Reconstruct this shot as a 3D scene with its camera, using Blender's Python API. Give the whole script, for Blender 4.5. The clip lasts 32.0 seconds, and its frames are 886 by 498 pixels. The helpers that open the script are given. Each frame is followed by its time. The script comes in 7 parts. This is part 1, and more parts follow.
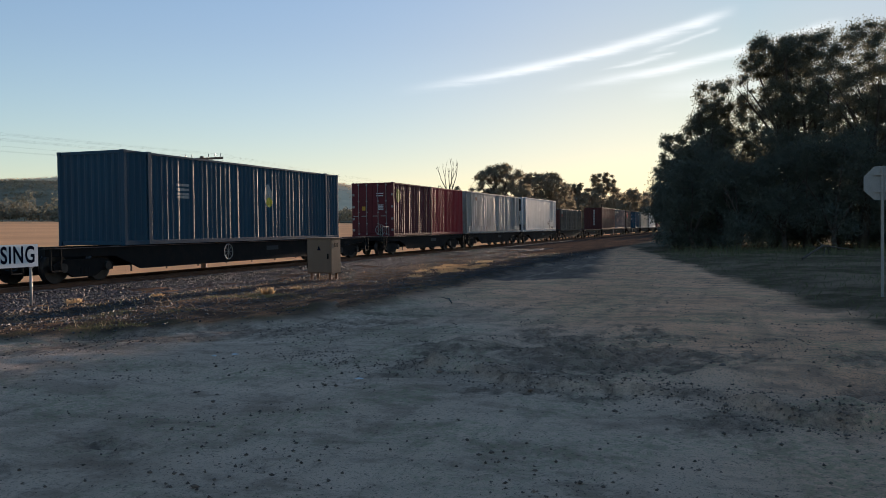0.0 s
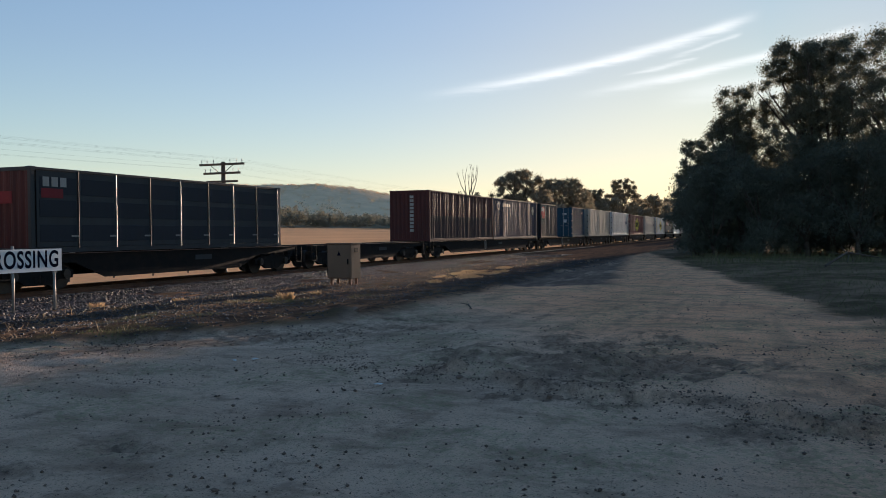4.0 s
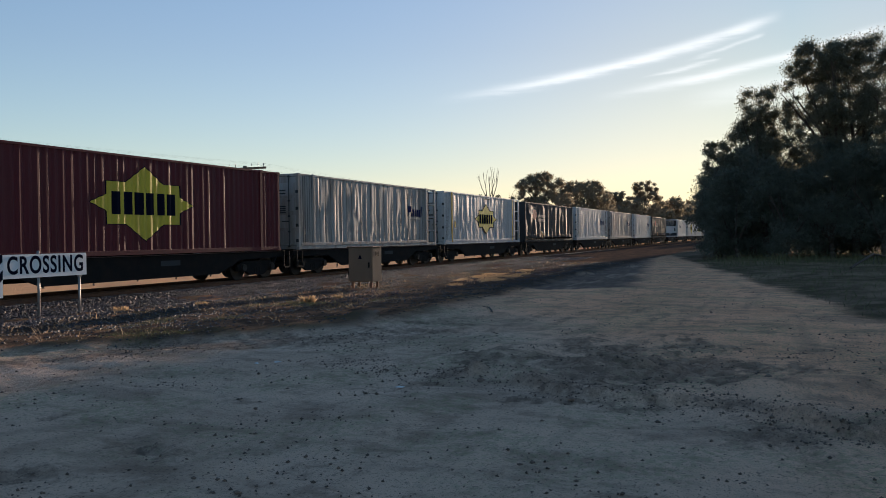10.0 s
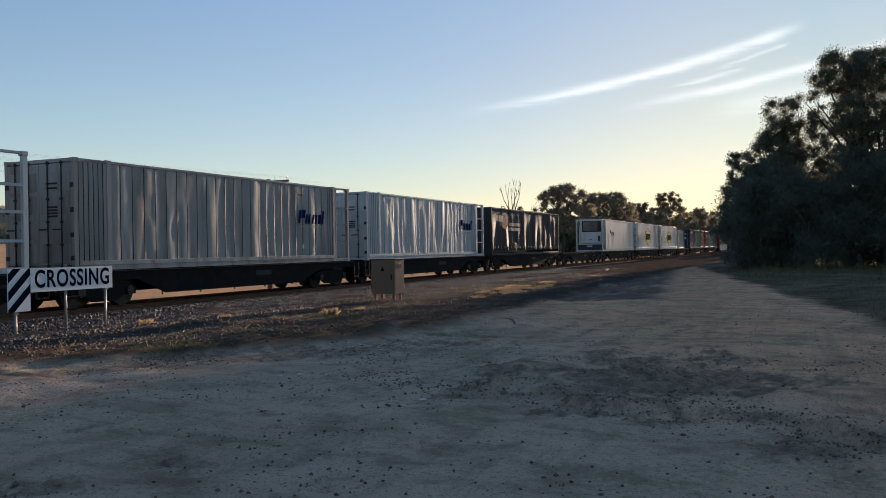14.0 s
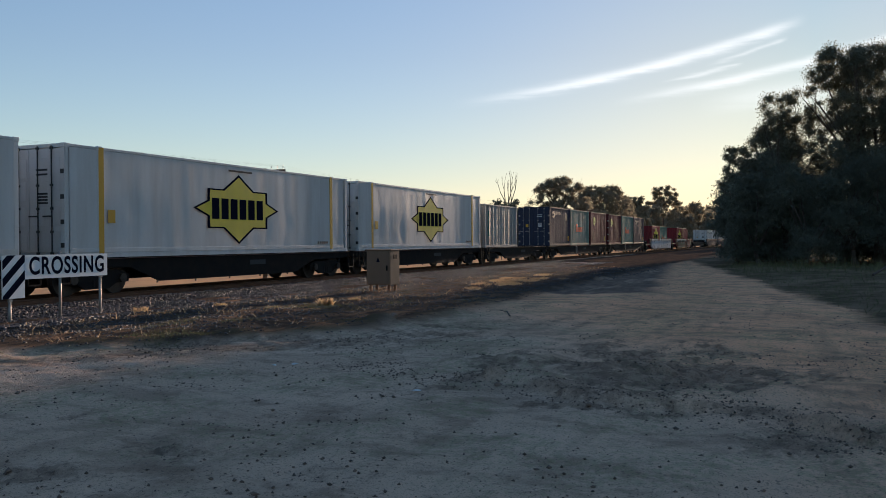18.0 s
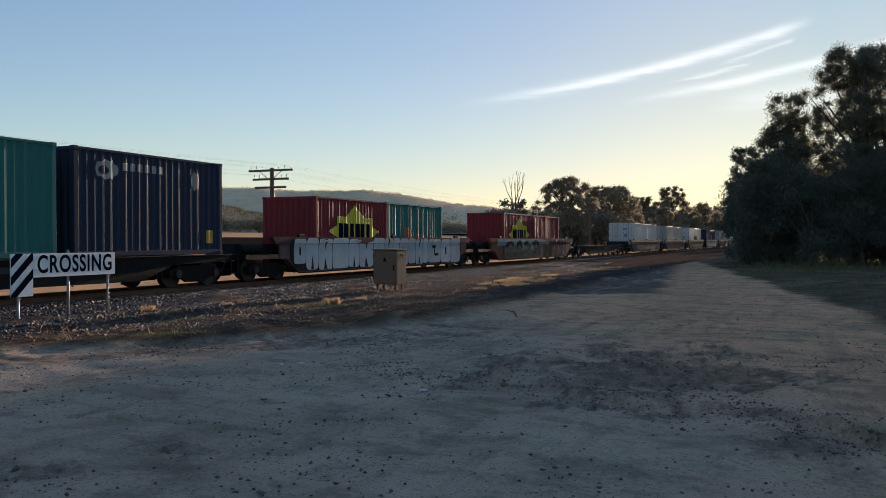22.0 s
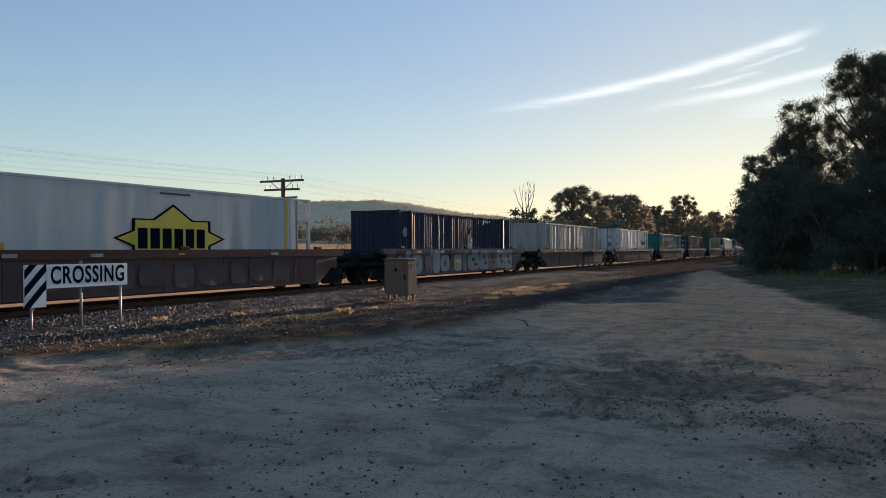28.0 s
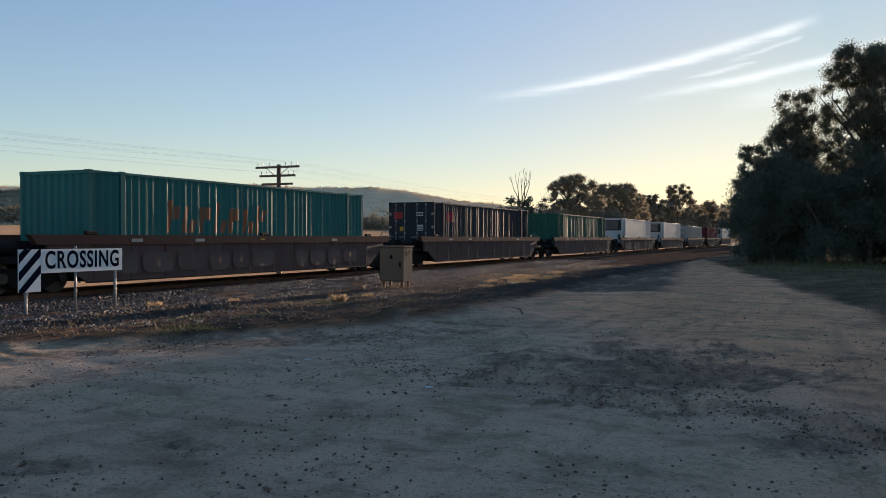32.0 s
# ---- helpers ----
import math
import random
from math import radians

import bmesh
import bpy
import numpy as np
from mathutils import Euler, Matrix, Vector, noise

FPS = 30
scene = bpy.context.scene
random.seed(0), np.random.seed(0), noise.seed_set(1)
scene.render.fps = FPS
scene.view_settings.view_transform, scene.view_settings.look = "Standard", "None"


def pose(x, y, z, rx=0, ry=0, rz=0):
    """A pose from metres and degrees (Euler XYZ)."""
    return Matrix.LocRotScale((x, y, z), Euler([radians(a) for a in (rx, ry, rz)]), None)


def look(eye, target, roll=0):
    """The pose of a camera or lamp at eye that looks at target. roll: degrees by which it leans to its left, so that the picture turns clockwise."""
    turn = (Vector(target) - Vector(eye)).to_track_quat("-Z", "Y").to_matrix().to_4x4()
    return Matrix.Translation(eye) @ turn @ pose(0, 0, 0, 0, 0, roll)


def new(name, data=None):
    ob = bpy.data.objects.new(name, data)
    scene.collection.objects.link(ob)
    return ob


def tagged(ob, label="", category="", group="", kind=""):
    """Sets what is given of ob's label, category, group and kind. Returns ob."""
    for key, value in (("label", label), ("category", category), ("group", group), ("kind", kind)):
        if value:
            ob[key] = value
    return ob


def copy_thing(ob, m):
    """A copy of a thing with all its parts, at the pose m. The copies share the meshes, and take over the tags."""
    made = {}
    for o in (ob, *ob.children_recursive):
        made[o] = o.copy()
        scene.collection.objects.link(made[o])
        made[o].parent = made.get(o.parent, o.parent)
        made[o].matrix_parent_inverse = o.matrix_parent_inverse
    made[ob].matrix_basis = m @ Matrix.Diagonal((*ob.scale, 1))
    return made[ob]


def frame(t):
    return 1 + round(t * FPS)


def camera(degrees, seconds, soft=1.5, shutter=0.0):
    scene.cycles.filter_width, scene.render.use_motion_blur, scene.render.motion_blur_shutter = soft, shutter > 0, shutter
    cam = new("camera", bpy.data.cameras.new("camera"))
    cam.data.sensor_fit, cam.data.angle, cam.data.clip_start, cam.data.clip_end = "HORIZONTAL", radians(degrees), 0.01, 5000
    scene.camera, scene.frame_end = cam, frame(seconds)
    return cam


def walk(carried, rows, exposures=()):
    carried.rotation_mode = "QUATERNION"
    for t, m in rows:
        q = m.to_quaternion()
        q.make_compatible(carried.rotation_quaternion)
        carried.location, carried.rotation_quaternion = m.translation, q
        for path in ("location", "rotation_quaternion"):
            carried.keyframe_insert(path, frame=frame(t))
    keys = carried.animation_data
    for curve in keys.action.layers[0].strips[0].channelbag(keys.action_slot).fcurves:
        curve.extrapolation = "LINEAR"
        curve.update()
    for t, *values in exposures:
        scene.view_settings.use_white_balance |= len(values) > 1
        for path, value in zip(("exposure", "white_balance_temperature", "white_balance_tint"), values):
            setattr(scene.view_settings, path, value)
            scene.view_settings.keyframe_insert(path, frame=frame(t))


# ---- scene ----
# ---- camera: a hand-held phone at eye height that turns on the spot ----
EYE = Vector((0.0, 0.0, 1.6))
TURNS = [  # seconds, heading from +X towards +Y, tilt up, lean
    (0, 19.02, -1.38, -0.74), (0.5, 19.25, -1.45, -0.66), (1, 19.60, -1.50, -0.66), (1.5, 19.86, -1.44, -0.45), (2, 19.91, -1.28, -0.41),
    (2.5, 20.04, -1.14, -0.51), (3, 20.24, -1.09, -0.52), (3.5, 20.28, -1.05, -0.54), (5.5, 20.54, -0.77, -0.53), (6, 20.55, -0.76, -0.41),
    (6.5, 20.63, -0.78, -0.47), (7, 20.71, -0.72, -0.50), (7.5, 20.90, -0.67, -0.62), (8, 21.20, -0.60, -0.69), (8.5, 21.45, -0.59, -0.78),
    (9, 21.59, -0.60, -0.76), (9.5, 21.62, -0.61, -0.72), (10, 21.70, -0.77, -0.77), (10.5, 21.88, -1.03, -0.90), (11, 21.97, -1.01, -0.86),
    (11.5, 22.08, -0.76, -0.84), (12, 22.28, -0.58, -0.89), (12.5, 22.51, -0.48, -0.82), (13, 22.78, -0.30, -0.86),
    (13.5, 22.98, -0.01, -0.90), (14, 23.17, 0.05, -0.98), (14.5, 23.12, -0.08, -0.95), (16.5, 22.55, 0.06, -0.53),
    (17, 22.69, -0.09, -0.62), (17.5, 22.76, -0.35, -0.42), (18, 22.89, -0.52, -0.33), (18.5, 22.98, -0.53, -0.42), (19, 22.99, -0.55, -0.47),
    (19.5, 23.16, -0.61, -0.26), (20, 23.13, -0.45, -0.22), (20.5, 23.14, -0.39, -0.26), (21, 23.25, -0.43, -0.18),
    (21.5, 23.31, -0.48, -0.08), (22, 23.34, -0.53, -0.14), (22.5, 23.47, -0.43, -0.35), (23, 23.62, -0.08, -0.27), (23.5, 23.74, 0.21, -0.26),
    (24, 23.82, 0.38, -0.14), (24.5, 23.77, 0.47, 0.00), (25, 23.79, 0.35, -0.19), (25.5, 23.85, 0.27, -0.33), (27.5, 24.06, 0.31, -0.29),
    (28, 24.06, 0.11, -0.36), (28.5, 24.01, -0.15, -0.37), (29, 23.83, -0.27, -0.12), (29.5, 23.71, -0.29, -0.04), (30, 23.70, -0.34, -0.01),
    (30.5, 23.75, -0.44, -0.01), (31, 23.76, -0.55, 0.06), (31.5, 23.76, -0.67, 0.08), (32, 23.76, -0.72, 0.05),
]


def heading(yaw, tilt, lean):
    way = Vector((math.cos(radians(yaw)) * math.cos(radians(tilt)), math.sin(radians(yaw)) * math.cos(radians(tilt)), math.sin(radians(tilt))))
    return look(EYE, EYE + way * 10, lean)


cam = camera(54.26, 32.0, soft=0.9)
walk(cam, [(t, heading(yaw, tilt, lean)) for t, yaw, tilt, lean in TURNS], exposures=((0, 0.95, 5570, 10), (32, 0.95, 5570, 10)))


# ---- light: low sun behind the trees, almost along the track, under a clear sky with thin cirrus ----
SUN_AZ, SUN_EL = radians(-0.45), radians(5.8)
SUN_WAY = Vector((math.cos(SUN_AZ) * math.cos(SUN_EL), math.sin(SUN_AZ) * math.cos(SUN_EL), math.sin(SUN_EL)))
sun = new("sun", bpy.data.lights.new("sun", "SUN"))
sun.data.energy, sun.data.angle, sun.data.color = 5.0, radians(0.6), (1.0, 0.68, 0.43)
sun.matrix_world = look(SUN_WAY * 500, (0, 0, 0))


def nodes_of(tree):
    tree.nodes.clear()

    def node(kind, **values):
        n = tree.nodes.new(kind)
        for key, value in values.items():
            if key in n.inputs:
                n.inputs[key].default_value = value
        return n
    return node, tree.links.new


def build_world():
    world = bpy.data.worlds.new("sky")
    scene.world = world
    world.use_nodes = True
    node, link = nodes_of(world.node_tree)
    out = node("ShaderNodeOutputWorld")
    back = node("ShaderNodeBackground", Strength=1.0)
    sky = node("ShaderNodeTexSky")
    sky.sky_type, sky.sun_disc = "NISHITA", False
    sky.sun_elevation, sky.sun_rotation = SUN_EL, math.pi / 2 - SUN_AZ
    sky.altitude, sky.air_density, sky.dust_density, sky.ozone_density = 150, 1.0, 0.55, 2.05

    def calc(op, a, b=0.0, c=0.0, clamp=False):
        n = node("ShaderNodeMath")
        n.operation, n.use_clamp = op, clamp
        for i, v in enumerate((a, b, c)):
            if isinstance(v, (int, float)):
                n.inputs[i].default_value = v
            else:
                link(v, n.inputs[i])
        return n.outputs[0]

    def ramp(v, x0, x1, y0=0.0, y1=1.0):
        n = node("ShaderNodeMapRange")
        n.interpolation_type = "SMOOTHSTEP"
        for i, k in ((1, x0), (2, x1), (3, y0), (4, y1)):
            n.inputs[i].default_value = k
        link(v, n.inputs[0])
        return n.outputs[0]
    # the haze round the low sun levels the brightest part of the sky
    part_sky = node("ShaderNodeSeparateColor")
    link(sky.outputs[0], part_sky.inputs[0])
    level = node("ShaderNodeCombineColor")
    light = calc("MULTIPLY", part_sky.outputs[0], 0.25)
    light = calc("MULTIPLY_ADD", part_sky.outputs[1], 0.6, light)
    light = calc("MULTIPLY_ADD", part_sky.outputs[2], 0.15, light)
    co = node("ShaderNodeTexCoord")
    xyz = node("ShaderNodeSeparateXYZ")
    link(co.outputs["Generated"], xyz.inputs[0])
    # pale haze all round the horizon
    low = calc("POWER", 2.718, calc("MULTIPLY", calc("MAXIMUM", xyz.outputs[2], 0.0), -9.0))
    az = calc("MULTIPLY", calc("ARCTAN2", xyz.outputs[1], xyz.outputs[0]), 57.2958)
    el = calc("MULTIPLY", calc("ARCSINE", xyz.outputs[2]), 57.2958)
    # dust spreads the sun's warm glow round the horizon and cools it overhead
    side = calc("MINIMUM", calc("DIVIDE", calc("ABSOLUTE", calc("SUBTRACT", az, math.degrees(SUN_AZ))), 45.0), 1.0)
    glow = calc("POWER", calc("SUBTRACT", 1.0, side), 1.5)
    rise = calc("MULTIPLY", calc("MINIMUM", calc("DIVIDE", calc("MAXIMUM", el, 0.0), 12.0), 1.0), ramp(el, 15.0, 60.0, 1.0, 0.0))
    for i, ((gain, knee, pale), (k0, k1, k2, k3)) in enumerate(zip(SKY_LEVEL, SKY_DUST)):
        soft = calc("MULTIPLY_ADD", light, knee, 1.0)
        clear = calc("DIVIDE", calc("MULTIPLY", part_sky.outputs[i], gain), soft)
        tint = calc("ADD", calc("MULTIPLY_ADD", rise, k1, k0), calc("MULTIPLY", glow, calc("MULTIPLY_ADD", rise, k3, k2)))
        link(calc("MULTIPLY", calc("MULTIPLY_ADD", low, pale, clear), tint), level.inputs[i])
    # thin cirrus streaks, by heading and height in degrees
    flat = node("ShaderNodeCombineXYZ")
    link(az, flat.inputs[0])
    link(el, flat.inputs[1])
    grain_map = node("ShaderNodeMapping")
    grain_map.inputs["Rotation"].default_value = (0, 0, radians(9))
    grain_map.inputs["Scale"].default_value = (0.16, 1.5, 1)
    link(flat.outputs[0], grain_map.inputs[0])
    fibre = node("ShaderNodeTexNoise", Scale=1.6, Detail=5.0, Roughness=0.6)
    link(grain_map.outputs[0], fibre.inputs["Vector"])
    wob = calc("MULTIPLY", calc("SUBTRACT", fibre.outputs["Fac"], 0.5), 0.5)
    total = None
    for a0, a1, e0, slope, bend, wide, strength in CIRRUS:
        d = calc("SUBTRACT", a0, az)
        line = calc("ADD", calc("MULTIPLY_ADD", d, slope, e0), calc("MULTIPLY", calc("MULTIPLY", d, d), bend))
        off = calc("DIVIDE", calc("ADD", calc("SUBTRACT", el, line), wob), wide)
        body = calc("POWER", 2.718, calc("MULTIPLY", calc("MULTIPLY", off, off), -1.0))
        ends = calc("MULTIPLY", ramp(az, a0, a0 - 0.45 * (a0 - a1)), ramp(az, a1, a1 + 0.12 * (a0 - a1)))
        streak = calc("MULTIPLY", calc("MULTIPLY", body, ends), calc("MULTIPLY", ramp(fibre.outputs["Fac"], 0.2, 0.65, 0.55, 1.0), strength))
        total = streak if total is None else calc("ADD", total, streak)
    mix = node("ShaderNodeMix")
    mix.data_type = "RGBA"
    link(calc("MINIMUM", total, 0.9), mix.inputs[0])
    link(level.outputs[0], mix.inputs[6])
    mix.inputs[7].default_value = (0.70, 0.645, 0.56, 1)
    link(mix.outputs[2], back.inputs["Color"])
    link(back.outputs[0], out.inputs[0])


SKY_LEVEL = ((0.158, 0.274, 0.095), (0.156, 0.276, 0.11), (0.152, 0.249, 0.12))
# per channel: level, change with height, change towards the sun, and of that with height
SKY_DUST = ((1.10, -0.01, -0.20, -0.20), (1.04, -0.09, 0.03, -0.13), (0.95, -0.05, 0.25, -0.20))
# from heading, to heading, height at the start, slope, bend, half width, strength
CIRRUS = ((22.8, -0.2, 8.93, 0.105, 0.0036, 0.30, 0.66), (12.4, -6.2, 8.83, 0.105, 0.0035, 0.26, 0.62), (9.0, 3.6, 9.95, 0.17, 0.0, 0.10, 0.36), (6.2, 1.0, 10.75, 0.28, 0.0, 0.13, 0.3), (7.0, -3.0, 8.3, 0.12, 0.0, 0.6, 0.3))
build_world()


# ---- modelling kit ----
class Geo:
    """Vertices and faces of one part."""

    def __init__(self):
        self.v, self.f = [], []

    def add(self, verts, faces):
        n = len(self.v)
        self.v.extend(verts)
        self.f.extend([tuple(i + n for i in f) for f in faces])
        return self

    def box(self, x0, x1, y0, y1, z0, z1, bevel=0.0):
        b = bevel
        if not b:
            return self.add([(x0, y0, z0), (x1, y0, z0), (x1, y1, z0), (x0, y1, z0), (x0, y0, z1), (x1, y0, z1), (x1, y1, z1), (x0, y1, z1)],
                            [(0, 3, 2, 1), (4, 5, 6, 7), (0, 1, 5, 4), (1, 2, 6, 5), (2, 3, 7, 6), (3, 0, 4, 7)])
        ring = [(x0 + b, y0), (x1 - b, y0), (x1, y0 + b), (x1, y1 - b), (x1 - b, y1), (x0 + b, y1), (x0, y1 - b), (x0, y0 + b)]
        inner = [(min(max(x, x0 + b), x1 - b), min(max(y, y0 + b), y1 - b)) for x, y in ring]
        verts = [(x, y, z0) for x, y in inner] + [(x, y, z0 + b) for x, y in ring] + [(x, y, z1 - b) for x, y in ring] + [(x, y, z1) for x, y in inner]
        faces = [tuple(range(7, -1, -1)), tuple(range(24, 32))]
        for k in range(3):
            faces += [(8 * k + i, 8 * k + (i + 1) % 8, 8 * k + 8 + (i + 1) % 8, 8 * k + 8 + i) for i in range(8)]
        return self.add(verts, faces)

    def tube(self, p, q, r, n=8, r2=None):
        p, q = Vector(p), Vector(q)
        w = (q - p).normalized()
        a = w.cross(Vector((0, 0, 1)) if abs(w.z) < 0.9 else Vector((1, 0, 0))).normalized()
        b = w.cross(a)
        r2 = r if r2 is None else r2
        verts = [tuple(p + (a * math.cos(2 * math.pi * i / n) + b * math.sin(2 * math.pi * i / n)) * r) for i in range(n)]
        verts += [tuple(q + (a * math.cos(2 * math.pi * i / n) + b * math.sin(2 * math.pi * i / n)) * r2) for i in range(n)]
        faces = [(i, (i + 1) % n, n + (i + 1) % n, n + i) for i in range(n)] + [tuple(range(n - 1, -1, -1)), tuple(range(n, 2 * n))]
        return self.add(verts, faces)

    def pipe(self, pts, r, n=4):
        """One tube along many points."""
        base = len(self.v)
        for p in pts:
            self.v.extend([(p[0], p[1] + r * math.cos(2 * math.pi * i / n), p[2] + r * math.sin(2 * math.pi * i / n)) for i in range(n)])
        for k in range(len(pts) - 1):
            self.f.extend([(base + k * n + i, base + (k + 1) * n + i, base + (k + 1) * n + (i + 1) % n, base + k * n + (i + 1) % n) for i in range(n)])
        return self

    def slab(self, outline, y0, y1):
        """An outline of (x, z) points, given thickness from y0 to y1."""
        n = len(outline)
        verts = [(x, y0, z) for x, z in outline] + [(x, y1, z) for x, z in outline]
        faces = [tuple(range(n)), tuple(range(2 * n - 1, n - 1, -1))] + [(i, n + i, n + (i + 1) % n, (i + 1) % n) for i in range(n)]
        return self.add(verts, faces)

    def ring(self, c, axis, r, t, n=20, m=6):
        """A torus round an axis x or y."""
        verts, faces = [], []
        for i in range(n):
            a = 2 * math.pi * i / n
            for j in range(m):
                b = 2 * math.pi * j / m
                u, w = (r + t * math.cos(b)), t * math.sin(b)
                if axis == "y":
                    verts.append((c[0] + u * math.cos(a), c[1] + w, c[2] + u * math.sin(a)))
                else:
                    verts.append((c[0] + w, c[1] + u * math.cos(a), c[2] + u * math.sin(a)))
                faces.append((i * m + j, ((i + 1) % n) * m + j, ((i + 1) % n) * m + (j + 1) % m, i * m + (j + 1) % m))
        return self.add(verts, faces)

    def mesh(self, name, material, smooth=False):
        me = bpy.data.meshes.new(name)
        me.from_pydata(self.v, [], self.f)
        bm = bmesh.new()
        bm.from_mesh(me)
        bmesh.ops.recalc_face_normals(bm, faces=bm.faces)
        bm.to_mesh(me)
        bm.free()
        if smooth:
            me.shade_smooth()
        me.materials.append(material)
        return me


def part(name, geo, material, parent, label="", smooth=False):
    ob = new(name, geo.mesh(name, material, smooth))
    ob.parent = parent
    if label:
        ob["label"] = label
    return ob


def thing(name, at, label, category, group="", kind=""):
    ob = new(name)
    ob.matrix_world = at
    return tagged(ob, label, category, group, kind)


def solo(name, geo, material, at, label="", category="", group="", kind="", smooth=False):
    ob = new(name, geo.mesh(name, material, smooth))
    ob.matrix_world = at
    return tagged(ob, label, category, group, kind)


# ---- materials ----
def material(name, colour, rough=0.6, metal=0.0, second=None, scale=3.0, amount=0.5, grain=40.0, grain_amount=0.25, bump=0.15, streak=0.0, specular=0.5, island=0.0, random_tint=0.0, glow_through=0.0):
    """A surface with stains at one scale, grain at another, and fine relief; streak stretches the stains upright."""
    m = bpy.data.materials.new(name)
    m.use_nodes = True
    node, link = nodes_of(m.node_tree)
    out = node("ShaderNodeOutputMaterial")
    b = node("ShaderNodeBsdfPrincipled", Roughness=rough, Metallic=metal)
    b.inputs["Specular IOR Level"].default_value = specular
    link(b.outputs[0], out.inputs[0])
    co = node("ShaderNodeTexCoord")
    place = node("ShaderNodeMapping")
    place.inputs["Scale"].default_value = (1, 1, 0.12) if streak else (1, 1, 1)
    info = node("ShaderNodeObjectInfo")
    shift = node("ShaderNodeVectorMath")
    shift.operation = "ADD"
    link(co.outputs["Object"], shift.inputs[0])
    if random_tint:
        link(info.outputs["Random"], shift.inputs[1])
    link(shift.outputs[0], place.inputs["Vector"])
    big = node("ShaderNodeTexNoise", Scale=scale, Detail=5.0, Roughness=0.6)
    link(place.outputs[0], big.inputs["Vector"])
    ramp = node("ShaderNodeValToRGB")
    ramp.color_ramp.elements[0].position, ramp.color_ramp.elements[1].position = 0.42, 0.68
    link(big.outputs["Fac"], ramp.inputs[0])
    fine = node("ShaderNodeTexNoise", Scale=grain, Detail=3.0)
    link(co.outputs["Object"], fine.inputs["Vector"])
    mix = node("ShaderNodeMix")
    mix.data_type = "RGBA"
    mul = node("ShaderNodeMath")
    mul.operation = "MULTIPLY"
    mul.inputs[1].default_value = amount
    link(ramp.outputs[0], mul.inputs[0])
    link(mul.outputs[0], mix.inputs[0])
    second = second or tuple(c * 0.5 for c in colour)
    mix.inputs[6].default_value, mix.inputs[7].default_value = (*colour, 1), (*second, 1)
    tone = node("ShaderNodeMapRange")
    tone.inputs[1].default_value, tone.inputs[2].default_value = 0.25, 0.75
    tone.inputs[3].default_value, tone.inputs[4].default_value = 1 - grain_amount, 1 + grain_amount
    link(fine.outputs["Fac"], tone.inputs[0])
    last = tone.outputs[0]
    for socket, size in ((info.outputs["Random"], random_tint), (node("ShaderNodeNewGeometry").outputs["Random Per Island"], island)):
        if size:
            vary = node("ShaderNodeMapRange")
            vary.inputs[3].default_value, vary.inputs[4].default_value = 1 - size, 1 + size
            link(socket, vary.inputs[0])
            both = node("ShaderNodeMath")
            both.operation = "MULTIPLY"
            link(last, both.inputs[0])
            link(vary.outputs[0], both.inputs[1])
            last = both.outputs[0]
    shade = node("ShaderNodeVectorMath")
    shade.operation = "SCALE"
    link(mix.outputs[2], shade.inputs[0])
    link(last, shade.inputs["Scale"])
    link(shade.outputs[0], b.inputs["Base Color"])
    if glow_through:
        thin = node("ShaderNodeBsdfTranslucent")
        link(shade.outputs[0], thin.inputs["Color"])
        both = node("ShaderNodeMixShader", Fac=glow_through)
        link(b.outputs[0], both.inputs[1])
        link(thin.outputs[0], both.inputs[2])
        link(both.outputs[0], out.inputs[0])
    if bump:
        relief = node("ShaderNodeBump", Strength=bump, Distance=0.02)
        link(fine.outputs["Fac"], relief.inputs["Height"])
        link(relief.outputs[0], b.inputs["Normal"])
    return m


def paint(name, colour, dirt=(0.10, 0.06, 0.04), amount=0.45, rough=0.62):
    return material(name, colour, rough, 0.0, dirt, 2.2, amount, 60.0, 0.10, 0.04, streak=1.0, specular=0.27, random_tint=0.06)


STEEL = material("dark_steel", (0.013, 0.0125, 0.0125), 0.75, 0.0, (0.026, 0.019, 0.015), 4.0, 0.6, 50, 0.3, 0.2, specular=0.1)
BLACK = material("black_rubber", (0.015, 0.015, 0.016), 0.7)
RUST = material("rusty_steel", (0.16, 0.075, 0.04), 0.7, 0.2, (0.07, 0.04, 0.03), 3.0, 0.7, 50, 0.3, 0.25)
WHEEL = material("worn_wheel_steel", (0.07, 0.06, 0.055), 0.45, 0.7, (0.03, 0.025, 0.02), 6.0, 0.6)
GALV = material("galvanised_steel", (0.27, 0.26, 0.25), 0.5, 0.4, (0.18, 0.17, 0.16), 8.0, 0.4, 60, 0.15, 0.05)
WHITE = paint("white_paint", (0.55, 0.55, 0.545), (0.34, 0.31, 0.28), 0.4, 0.5)
DULLWHITE = paint("dull_white_paint", (0.37, 0.355, 0.335), (0.17, 0.125, 0.095), 0.7, 0.55)
TAN = paint("cream_tan_paint", (0.33, 0.30, 0.25), (0.22, 0.18, 0.14), 0.5, 0.6)
GREYWHITE = paint("grey_weathered_paint", (0.37, 0.355, 0.33), (0.19, 0.15, 0.115), 0.55, 0.55)
BLUE = paint("blue_paint", (0.016, 0.055, 0.092), (0.022, 0.045, 0.07), 0.5)
NAVY = paint("navy_paint", (0.014, 0.023, 0.052), (0.024, 0.028, 0.045), 0.5)
MAROON = paint("maroon_paint", (0.1, 0.014, 0.02), (0.07, 0.02, 0.02), 0.5)
RED = paint("red_paint", (0.31, 0.026, 0.032), (0.2, 0.035, 0.035), 0.4)
